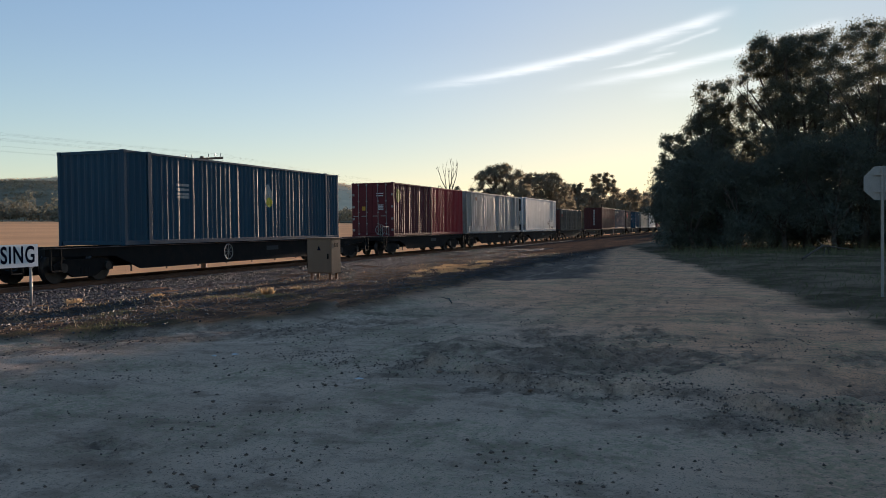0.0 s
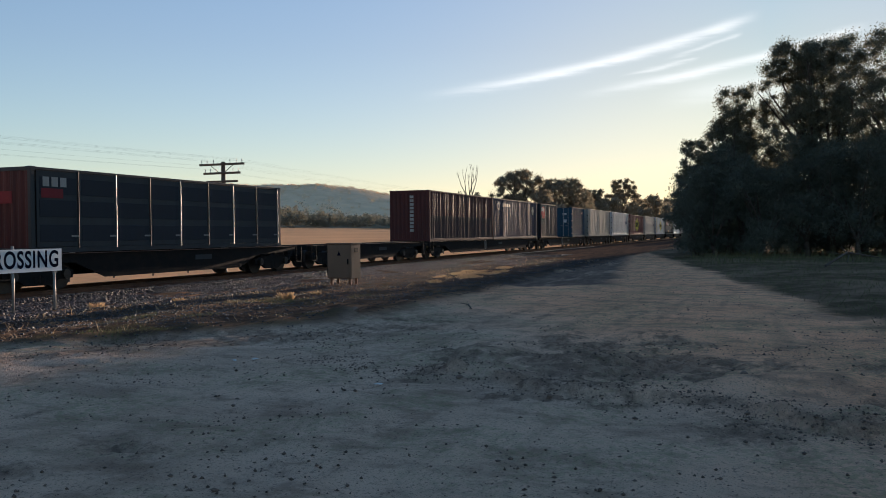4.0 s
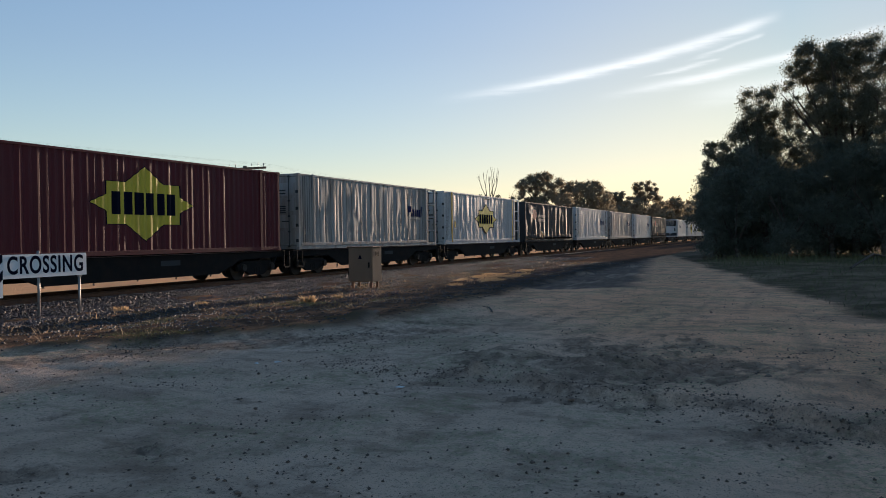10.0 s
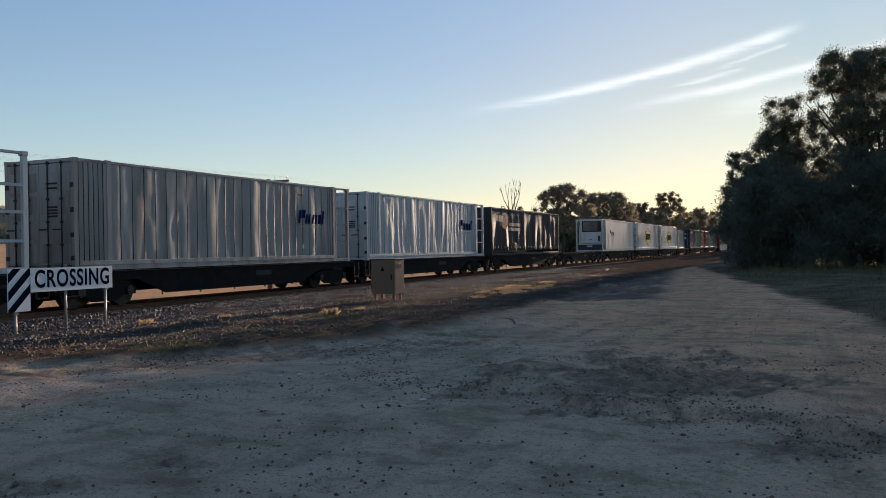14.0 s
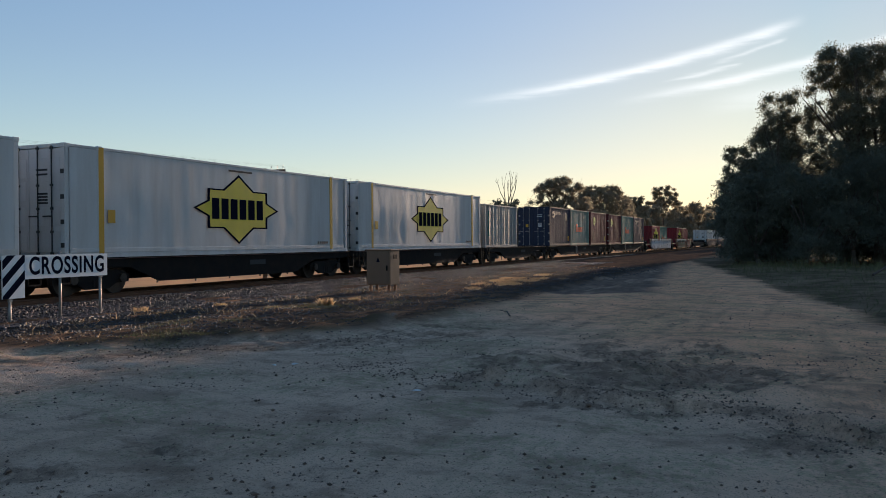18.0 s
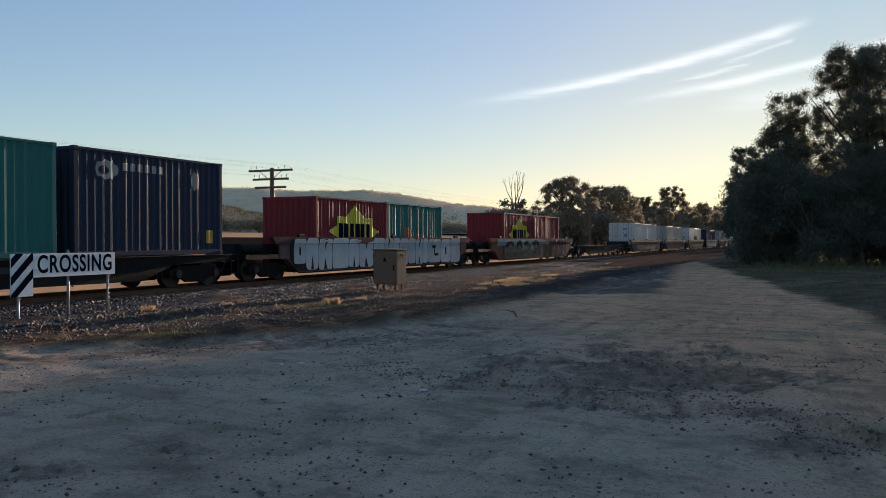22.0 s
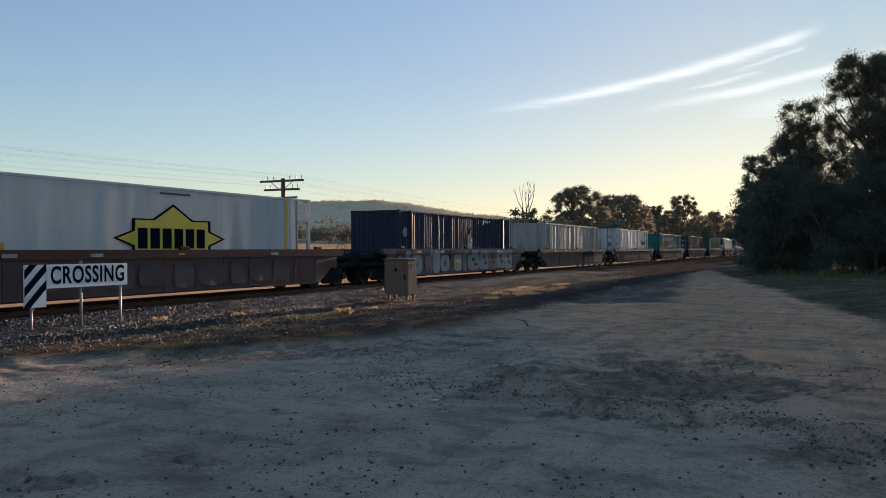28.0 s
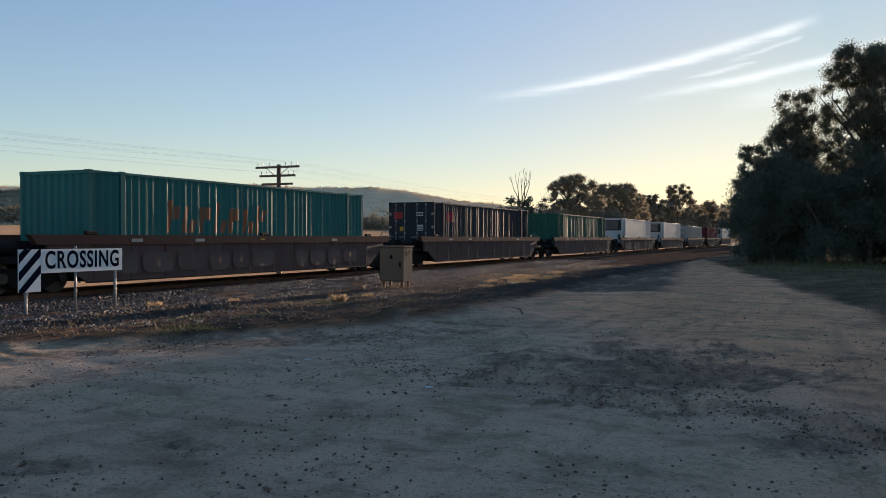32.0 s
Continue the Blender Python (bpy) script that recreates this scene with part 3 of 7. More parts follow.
# ---- trees ----
def leaf_cloud(rng, centres, radii, count, size, droop=0.5, wide=0.72):
    """Small leaf blades scattered in clumps: one separate quad each."""
    c = np.array(centres)
    r = np.array(radii)
    pick = rng.choice(len(c), count, p=r ** 2 / (r ** 2).sum())
    way = rng.normal(size=(count, 3))
    way /= np.linalg.norm(way, axis=1)[:, None]
    # thick in the middle of a clump, thinning into single leaves
    out = np.minimum(np.abs(rng.normal(size=count)) * wide, 1.9 * wide)
    at = c[pick] + way * (out * r[pick])[:, None] * np.array((1.0, 1.0, 0.78))
    a = rng.normal(size=(count, 3))
    a[:, 2] -= droop
    a /= np.linalg.norm(a, axis=1)[:, None]
    b = np.cross(a, rng.normal(size=(count, 3)))
    b /= np.linalg.norm(b, axis=1)[:, None]
    s = size * (0.6 + 0.8 * rng.random(count))[:, None]
    v = np.stack([at - a * s * 0.5, at + b * s * 0.22, at + a * s * 0.5, at - b * s * 0.22], 1).reshape(-1, 3)
    return v


def quads_mesh(name, v, mat):
    me = bpy.data.meshes.new(name)
    n = len(v) // 4
    me.vertices.add(4 * n)
    me.vertices.foreach_set("co", v.astype(np.float32).ravel())
    me.loops.add(4 * n)
    me.loops.foreach_set("vertex_index", np.arange(4 * n, dtype=np.int32))
    me.polygons.add(n)
    me.polygons.foreach_set("loop_start", np.arange(0, 4 * n, 4, dtype=np.int32))
    me.update(calc_edges=True)
    me.materials.append(mat)
    return me


def tree(seed, x, y, height, spread, label, leaves=9000, size=0.3, bare=0.25, leaf=None, name="gum_tree", clumps=26, clump=0.30, z=None, skirt=0.0, trunk=True, dome=0.0, wide=0.72):
    """A tapered trunk with forking limbs, and a crown of leaf blades in uneven clumps round the limb ends."""
    rng = np.random.default_rng(seed)
    z = ground_z(x, y) if z is None else z
    t = thing(name, pose(x, y, z - 0.05), label, "tree", "trees round the yard")
    woods, centres, radii = [], [], []
    r0 = 0.016 * height + 0.05
    fork = Vector((rng.normal() * 0.03 * height, rng.normal() * 0.03 * height, height * (bare + 0.12)))
    trunk_geo = Geo().tube((0, 0, 0), fork * 0.5, r0 * 1.15, 9, r0 * 0.9).tube(fork * 0.5, fork, r0 * 0.9, 9, r0 * 0.7)
    n = max(5, clumps // 4)
    for i in range(n):
        a = 2 * math.pi * (i + rng.random() * 0.8) / n
        up = 0.35 + 0.6 * rng.random()
        reach = spread * (0.95 - 0.55 * (up - 0.35)) * (0.65 + 0.4 * rng.random())
        end = Vector((math.cos(a) * reach, math.sin(a) * reach, fork.z + (height - fork.z) * up * 0.92))
        mid = fork.lerp(end, 0.5) + Vector((rng.normal() * 0.2, rng.normal() * 0.2, 0.1 * height * rng.random()))
        wood = Geo()
        woods.append(wood)
        wood.tube(fork, mid, r0 * 0.5, 6, r0 * 0.28).tube(mid, end, r0 * 0.28, 5, r0 * 0.08)
        for k in range(4):
            p = mid.lerp(end, 0.3 + 0.8 * rng.random()) + Vector(rng.normal(size=3) * spread * 0.22)
            p.z = min(p.z, height * 0.95)
            if p.z > height * bare:
                wood.tube(mid.lerp(end, rng.random()), p, r0 * 0.12, 4, r0 * 0.04)
                centres.append(tuple(p))
                radii.append(spread * clump * (0.55 + 0.7 * rng.random()))
    if skirt:
        for i in range(int(skirt)):
            a = rng.random() * 2 * math.pi
            d = spread * rng.random() ** 0.5 * 0.95
            h = height * (0.08 + 0.72 * rng.random())
            d *= 1 - 0.55 * (h / height) ** 2
            if dome:
                h = height * (dome + (0.92 - dome) * rng.random() ** 0.8)
                k = (h / height - dome) / (1 - dome)
                d = spread * math.sqrt(1 - k * k) * rng.random() ** 0.5 * min(1.0, 0.75 + 1.5 * k)
            centres.append((math.cos(a) * d, math.sin(a) * d, h))
            radii.append(spread * clump * (0.7 + 0.5 * rng.random()))
    if dome:
        centres, radii = centres[-int(skirt):], radii[-int(skirt):]
    # keep the crown under the top
    top = max(c[2] + 0.6 * r for c, r in zip(centres, radii))
    k = height / top
    centres = [(c[0], c[1], max(c[2] * k, 0.4)) for c in centres]
    if trunk:
        part("trunk", trunk_geo, BARK, t, smooth=True)
        for wood in woods:
            part("limb", wood, BARK, t)
    crown = new("crown", quads_mesh("crown", leaf_cloud(rng, centres, radii, leaves, size, wide=wide), leaf or LEAF))
    crown.parent = t
    return t


FAR = 1.6  # scale of the plan beyond the railway


def beyond(seed, x, y, height, spread, label, leaves, size, *rest, **more):
    tree(seed, x * FAR, y * FAR, (height - 1.6) * FAR + 1.6, spread * FAR, label, int(leaves * 1.6), size * 0.9 * FAR, *rest, wide=0.55, **more)


def build_trees():
    # dark thicket beside the dirt road
    tree(11, 55.8, 3.9, 7.3, 1.35, "slender young gum tree at the thicket's edge", 28000, 0.105, 0.3, clumps=30, clump=0.22, skirt=90, dome=0.25)
    tree(2, 57.0, 2.0, 8.7, 2.2, "dense leafy gum tree in a dark thicket", 60000, 0.105, 0.2, skirt=140, clump=0.19, clumps=40, dome=0.15)
    tree(12, 56.6, 1.1, 10.6, 2.5, "leafy gum tree filling a dark thicket", 58000, 0.105, 0.2, skirt=140, clump=0.18, clumps=30, dome=0.2)
    tree(3, 56.0, -1.8, 12.9, 2.7, "tall gum tree with an uneven airy crown", 95000, 0.105, 0.25, skirt=190, clumps=40, clump=0.18, dome=0.25)
    tree(4, 57.5, -3.9, 13.3, 3.2, "tall dark gum tree rising above a thicket", 100000, 0.105, 0.25, skirt=190, clumps=40, clump=0.18, dome=0.25)
    tree(5, 55.0, -6.6, 13.0, 3.4, "broad tall gum tree with a rounded crown", 98000, 0.105, 0.25, skirt=190, clumps=40, clump=0.18, dome=0.25)
    tree(6, 56.5, -9.4, 11.8, 3.6, "broad gum tree with dark hanging leaves", 44000, 0.17, 0.25, skirt=150, clumps=40, clump=0.17, dome=0.25)
    tree(7, 55.0, -13.0, 12.0, 4.0, "broad gum tree beside the thicket", 18000, 0.3, 0.25, skirt=36)
    # trees added out of sight behind the thicket, to shade yard and stones
    for i, (x, y, h) in enumerate(((84.0, 4.2, 9.0), (101.0, 5.4, 10.5), (120.0, 6.0, 12.0), (92, -2, 11), (110, 0, 11), (141.0, 6.2, 15.5), (133, 3, 16), (165.0, 6.6, 18.0), (168, 2.5, 18), (152, 5.0, 17), (178, 5.2, 19), (190.0, 12.0, 9.0), (216.0, 12.5, 9.5), (246.0, 13.0, 10.0))):
        tree(80 + i, x, y, h, 2.4, "unseen gum tree added behind the thicket to cast shade", 9000, 0.4, 0.2, clumps=28, clump=0.26, skirt=12)
    for i, (x, y, h, s) in enumerate(((55.2, 4.0, 4.6, 1.1), (54.0, 2.6, 5.6, 2.0), (53.2, 0.2, 7.0, 2.4), (53.6, -2.4, 7.4, 2.5), (53.0, -5.0, 7.2, 2.6), (54.0, -8.0, 7.2, 2.7), (52.0, -10.8, 6.4, 2.7), (58.5, 4.0, 6.4, 1.8), (60.5, 2.0, 7.4, 2.6), (61, -2, 9.0, 3.0), (61, -6, 9.0, 3.0), (62, -10, 9.0, 3.2), (58.2, -4.2, 6.5, 2.4), (58.4, -8.0, 6.5, 2.6), (57.2, -13.2, 6.5, 3.0), (62, -15, 8.0, 3.4), (66, 0.5, 5.5, 2.6), (66, -4, 5.5, 2.8), (66, -8.5, 5.5, 2.8), (66.5, -13, 5.5, 3.0), (66, -18, 6, 3.2), (60, -17.5, 6, 3.2), (63.5, 3.4, 3.2, 2.0), (63.5, 0.8, 3.2, 2.6), (63.5, -3, 3.4, 2.6), (63.5, -6.4, 3.4, 2.6), (63.5, -10, 3.4, 2.8), (63, -14, 3.4, 3.0), (70, 3.0, 3.4, 2.4))):
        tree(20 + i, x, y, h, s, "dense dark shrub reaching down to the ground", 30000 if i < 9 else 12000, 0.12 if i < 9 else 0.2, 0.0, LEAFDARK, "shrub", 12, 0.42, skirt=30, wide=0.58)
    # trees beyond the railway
    beyond(40, 99.0, 27.0, 9.0, 4.2, "spreading gum tree with a gappy crown beyond the railway", 34000, 0.2, 0.35, clumps=40, clump=0.13, skirt=150, dome=0.3, leaf=LEAFHAZED)
    beyond(41, 123.0, 27.3, 9.4, 5.5, "dense dome-shaped tree beyond the railway", 66000, 0.2, 0.05, LEAFHAZED, "dome_tree", 20, 0.085, skirt=700, dome=0.06)
    beyond(42, 150.0, 27.5, 9.0, 3.0, "small leafy tree beyond the railway", 9000, 0.4, 0.15, clumps=24, clump=0.18, skirt=80, dome=0.15, leaf=LEAFHAZED)
    beyond(43, 180.0, 27.0, 12.6, 3.8, "tall gum tree with a clumped crown beyond the railway", 24000, 0.28, 0.35, clumps=32, clump=0.16, skirt=90, dome=0.38, leaf=LEAFHAZED)
    beyond(44, 172.0, 30.0, 8.5, 4.0, "leafy tree beyond the railway", 7000, 0.6, 0.1, clumps=20, skirt=14, leaf=LEAFHAZED)
    beyond(45, 212.0, 27.0, 10.5, 5.0, "leafy tree far along the railway", 7000, 0.7, 0.1, clumps=22, skirt=16, leaf=LEAFHAZED)
    beyond(46, 245.0, 27.0, 10.8, 6.0, "leafy tree far along the railway", 7000, 0.8, 0.1, clumps=22, skirt=16, leaf=LEAFHAZED)
    beyond(47, 285.0, 27.0, 12.0, 7.0, "broad leafy tree far along the railway", 7000, 0.9, 0.1, clumps=22, skirt=16, leaf=LEAFHAZED)
    beyond(48, 340.0, 27.0, 13.0, 9.0, "broad leafy tree far along the railway", 8000, 1.0, 0.1, clumps=22, skirt=20, leaf=LEAFHAZED)
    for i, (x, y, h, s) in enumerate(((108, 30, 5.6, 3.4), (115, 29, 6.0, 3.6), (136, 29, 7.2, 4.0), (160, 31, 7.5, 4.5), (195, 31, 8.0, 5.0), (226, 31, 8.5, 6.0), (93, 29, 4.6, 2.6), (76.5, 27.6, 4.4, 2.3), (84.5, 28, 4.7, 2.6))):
        beyond(60 + i, x, y, h, s, "dense bush beyond the railway", 6000, 0.55, 0.0, LEAFHAZED, "bush", 14, 0.42, skirt=26)
    dead_tree()


def dead_tree():
    rng = np.random.default_rng(5)
    t = thing("dead_tree", pose(80.7 * FAR, 27.0 * FAR, ground_z(80.7 * FAR, 27 * FAR) - 0.05) @ Matrix.Scale(FAR, 4), "bare dead tree with a few leafy lower boughs", "tree")
    g, centres, radii = Geo(), [], []

    def grow(p, way, length, r, depth):
        q = p + way * length
        g.tube(p, q, r, 6, r * 0.6)
        if depth == 0:
            return
        for i in range(2):
            w = (way + Vector(rng.normal(size=3) * 0.3) + Vector((0, 0, 0.3))).normalized()
            grow(q, w, length * (0.62 + 0.2 * rng.random()), r * 0.55, depth - 1)
    part("trunk", Geo().tube((0, 0, 0), (0.1, 0.1, 3.2), 0.24, 9, 0.16), BARK, t, smooth=True)
    for a in (0.3, 2.4, 4.4):
        grow(Vector((0.1, 0.1, 3.1)), Vector((0.22 * math.cos(a), 0.22 * math.sin(a), 1)).normalized(), 1.6, 0.09, 3)
    part("dead_bough", g, BARK, t, "grey leafless branching bough")
    for i in range(30):
        a, d = rng.random() * 6.28, 1.9 * rng.random() ** 0.5
        centres.append((math.cos(a) * d, math.sin(a) * d, 2.4 + 2.2 * rng.random()))
        radii.append(0.42)
    crown = new("crown", quads_mesh("crown", leaf_cloud(rng, centres, radii, 4200, 0.24), LEAF))
    crown.parent = t


build_trees()


# ---- distance: bushland at the field's edge and two wooded ridges ----
def along(table, a):
    return float(np.interp(a, [p[0] for p in table], [p[1] for p in table]))


def ridge(name, label, table, base, dist, depth, blobs, blob, seed, mat):
    """A wooded hill: its crest rises to the heights of the table (degrees of direction, metres)."""
    rng = np.random.default_rng(seed)
    lo, hi = table[0][0], table[-1][0]
    na, nr = int((hi - lo) / 0.4), 12

    def place(a, k):
        r = dist + depth * (k - 0.5) * 2
        h = along(table, a)
        z = base + (h - base) * math.sin(math.pi / 2 * min(1.0, k * 2)) if k < 0.5 else h - (h - base) * (k - 0.5)
        z += 0.03 * h * noise.noise((a * 0.9, k * 3, seed)) * (1 if k < 0.45 else 0.4)
        return (r * math.cos(radians(a)), r * math.sin(radians(a)), z)
    g = Geo()
    g.v = [place(lo + (hi - lo) * i / na, j / nr) for i in range(na + 1) for j in range(nr + 1)]
    g.f = [(i * (nr + 1) + j, (i + 1) * (nr + 1) + j, (i + 1) * (nr + 1) + j + 1, i * (nr + 1) + j + 1) for i in range(na) for j in range(nr)]
    solo(name, g, mat, pose(0, 0, 0), label, "hill", kind="structure", smooth=True)
    v = []
    for i in range(blobs):
        p = np.array(place(lo + (hi - lo) * rng.random(), 0.52 * rng.random() ** 0.6))
        s = blob * (0.6 + 0.8 * rng.random())
        c = rng.normal(size=(12, 3)) * np.array((0.45, 0.45, 0.22)) * s + p + np.array((0, 0, s * 0.12))
        a = rng.normal(size=(12, 3))
        a /= np.linalg.norm(a, axis=1)[:, None]
        b = np.cross(a, rng.normal(size=(12, 3)))
        b /= np.linalg.norm(b, axis=1)[:, None]
        v.append(np.stack([c - a * s * 0.2, c + b * s * 0.15, c + a * s * 0.2, c - b * s * 0.15], 1).reshape(-1, 3))
    tagged(new(name + "_woods", quads_mesh(name, np.concatenate(v), mat)), "grey-green woodland covering a low hill, haze put into its colour", "woodland", kind="stuff")


ridge("near_hill", "low wooded hill behind the stubble field", ((12, 10), (28, 12), (34, 22), (37.8, 33), (39.8, 40), (43.7, 43.5), (48.3, 42), (51, 38), (60, 40), (75, 30), (90, 12)), 6, 800, 260, 9000, 2.6, 3, HILLWOOD)
ridge("far_hill", "long wooded ridge on the horizon, haze put into its colour", ((0, 40), (12, 50), (18, 56), (22, 67), (23.7, 74), (25.6, 84), (28.4, 94), (32.4, 91), (35.7, 97), (42, 96), (49, 83), (51, 86), (62, 100), (80, 80), (95, 40)), 8, 1600, 420, 4000, 4.0, 4, HILLFAR)


def bushland():
    rng = np.random.default_rng(8)
    v = []
    for i in range(520):
        a = 16 + 44 * rng.random()
        edge = along(((15, 520), (22, 560), (26, 560), (29, 500), (34, 425), (40, 375), (46, 345), (52, 320), (62, 300)), a)
        r = edge + 90 * rng.random() ** 1.6
        x, y = r * math.cos(radians(a)), r * math.sin(radians(a))
        h = (4.5 + 4.0 * rng.random()) * (1 + 0.35 * (r > 450)) * (1.5 if rng.random() < 0.06 else 1)
        w = h * (0.3 + 0.22 * rng.random())
        k = 7
        cs = [(x + rng.normal() * w * 0.6, y + rng.normal() * w * 0.6, ground_z(x, y) + h * (0.25 + 0.6 * rng.random())) for _ in range(k)]
        v.append(leaf_cloud(rng, cs, [w * 0.6] * k, 150, 1.0 + r * 0.0008, 0.0))
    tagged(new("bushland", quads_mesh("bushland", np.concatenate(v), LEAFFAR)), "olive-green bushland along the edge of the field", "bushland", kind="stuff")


bushland()


# ---- level-crossing sign, relay cabinet, telegraph line, fence, back of a road sign ----
def crossing_sign():
    x0, y, w = 12.53, 14.9, 2.87
    s = thing("crossing_sign", pose(x0, y, 0.06, 0, 0, 1.0), "white railway crossing sign board on three galvanised posts", "sign")
    top, low, foot = 1.30, 0.80, 0.42
    part("panel", Geo().slab([(0.56, low), (w, low), (w, top), (0.56, top)], -0.012, 0.012), SIGNWHITE, s, "white rectangular panel")
    side = part("striped_panel", Geo().slab([(0, foot), (0.55, foot), (0.55, top), (0, top)], -0.012, 0.012), SIGNWHITE, s, "panel with dark diagonal stripes")
    h = top - foot
    for off in (0.58, 0.22, -0.14):
        # band between two diagonals, cut to the panel
        pts = []
        lo, hi = off, off + 0.19
        for zc, rev in ((hi, False), (lo, True)):
            line = [(x, zc + x * 0.95) for x in np.linspace(0, 0.55, 23)]
            line = [(x, min(max(z, 0.0), h)) for x, z in line]
            pts += line[::-1] if rev else line
        g = Geo()
        up, dn = pts[:23], pts[23:][::-1]
        for i in range(22):
            if up[i][1] - dn[i][1] > 1e-4 or up[i + 1][1] - dn[i + 1][1] > 1e-4:
                g.add([(dn[i][0], -0.016, foot + dn[i][1]), (dn[i + 1][0], -0.016, foot + dn[i + 1][1]), (up[i + 1][0], -0.016, foot + up[i + 1][1]), (up[i][0], -0.016, foot + up[i][1])], [(0, 1, 2, 3)])
        ob = part("stripe", g, SIGNBLACK, side, "dark diagonal stripe")
    for px, z1 in ((0.22, 0.5), (1.53, top + 0.07), (2.70, 0.9)):
        post = part("post", Geo().tube((px, 0.045, -0.35), (px, 0.045, z1), 0.03, 12), GALV, s, "round galvanised steel post", smooth=True)
        part("bracket", Geo().box(px - 0.05, px + 0.05, 0.012, 0.05, min(z1, top) - 0.14, min(z1, top) - 0.09), GALV, post)
    txt = bpy.data.curves.new("lettering", "FONT")
    txt.body, txt.size, txt.align_x, txt.align_y = "CROSSING", 0.47, "CENTER", "CENTER"
    txt.extrude, txt.space_character, txt.offset = 0.001, 1.12, 0.011
    txt.materials.append(SIGNBLACK)
    ob = new("lettering", txt)
    ob.parent = s
    bpy.context.view_layer.update()
    k = 2.1 / ob.dimensions.x
    ob.matrix_local = Matrix.Translation((1.715, -0.016, 1.055)) @ Matrix.Rotation(math.pi / 2, 4, "X") @ Matrix.Diagonal((k, 0.36 / (0.47 * 0.70), 1, 1))
    ob["label"] = "black word CROSSING"
    return s


def relay_cabinet():
    c = thing("relay_cabinet", pose(23.4, 11.85, ground_z(23.4, 11.85) + 0.04, 0, 0, -90), "beige steel railway relay cabinet on short legs", "cabinet")
    part("body", Geo().box(-0.40, 0.40, -0.31, 0.31, 0.17, 1.20, 0.012), BEIGE, c)
    part("lid", Geo().box(-0.44, 0.44, -0.35, 0.35, 1.20, 1.235, 0.01), BEIGE, c, "overhanging flat lid")
    door = part("door", Geo().box(-0.385, 0.385, -0.335, -0.313, 0.2, 1.18, 0.006), BEIGE, c)
    for z in (0.35, 0.95):
        part("hinge", Geo().tube((-0.39, -0.335, z), (-0.39, -0.335, z + 0.14), 0.012, 8), STEEL, door)
    part("handle", Geo().box(0.28, 0.32, -0.375, -0.336, 0.60, 0.76, 0.008), STEEL, door, "dark lever handle")
    part("warning_label", Geo().slab([(-0.06, 0.86), (0.06, 0.86), (0.0, 1.0)], -0.341, -0.3355), SIGNBLACK, door, "small dark triangular warning label")
    part("side_vent", Geo().box(0.402, 0.412, -0.12, 0.12, 0.95, 1.08, 0.004), STEEL, c, "louvred side vent")
    for x in (-0.34, 0.27):
        for y in (-0.24, 0.18):
            part("leg", Geo().box(x, x + 0.07, y, y + 0.07, -0.15, 0.17), RUST, c)


def telegraph_line():
    y = 23.65
    for i, x in enumerate((-28.0, 34.4, 97.0)):
        z = ground_z(x, y)
        p = thing("telegraph_pole", pose(x, y, z), "weathered timber telegraph pole with three crossarms", "pole", "telegraph poles")
        H = 5.08 - z
        part("pole", Geo().tube((0, 0, -0.4), (0, 0, H), 0.13, 12, 0.095), TIMBER, p, smooth=True)
        for k, (dz, half, pins) in enumerate(((0.13, 1.22, (-1.1, -0.8, -0.45, 0.45, 0.8, 1.1)), (0.54, 1.0, (-0.9, -0.62, 0.3, 0.62, 0.9)), (0.93, 0.86, ()))):
            arm = part("crossarm", Geo().box(-0.16, -0.08, -half, half, H - dz - 0.05, H - dz + 0.05, 0.008), TIMBER, p)
            for q in pins:
                part("insulator", Geo().tube((-0.12, q, H - dz + 0.05), (-0.12, q, H - dz + 0.13), 0.012, 6).tube((-0.12, q, H - dz + 0.12), (-0.12, q, H - dz + 0.22), 0.022, 8, 0.015), GALV, arm)
            if k == 0:
                for s in (-1, 1):
                    part("brace", Geo().tube((-0.13, s * 0.62, H - dz - 0.04), (-0.13, s * 0.08, H - 0.56), 0.014, 6), STEEL, arm)
        part("cable_guard", Geo().tube((-0.02, -0.13, -0.1), (-0.02, -0.13, H - 1.2), 0.022, 8), GALV, p, "pale cable conduit")
    wires = ((-1.1, 0.13), (-0.8, 0.13), (-0.45, 0.13), (0.45, 0.13), (0.8, 0.13), (1.1, 0.13), (-0.9, 0.54), (0.62, 0.54), (0.9, 0.54))
    for dy, dz in wires:
        pts = [(xa + (xb - xa) * k / 16 - 0.12, y + dy, 5.28 - dz - 0.45 * 4 * (k / 16) * (1 - k / 16)) for xa, xb in ((-28.0, 34.4), (34.4, 97.0)) for k in range(17) if not (xa > 0 and k == 0)]
        g = Geo().pipe(pts, 0.0013, 4)
        solo("telegraph_wire", g, STEEL, pose(0, 0, 0), "thin telegraph wire strung between poles", "wire", "telegraph wires")


def field_fence():
    f = thing("field_fence", pose(0, 26.6, 0), "low post-and-wire fence along the stubble field", "fence")
    for i in range(60):
        x = -6 + 2.6 * i
        z = ground_z(x, 26.6)
        part("post", Geo().tube((x, 0, z - 0.3), (x, 0, z + 0.85 + 0.1 * math.sin(i * 2.4)), 0.045, 6, 0.04), TIMBER, f)
    for h in (0.3, 0.55, 0.78):
        g = Geo().pipe([(-6 + 4 * i, 0.05, ground_z(-6 + 4 * i, 26.6) + h) for i in range(39)], 0.003, 4)
        part("wire", g, STEEL, f)


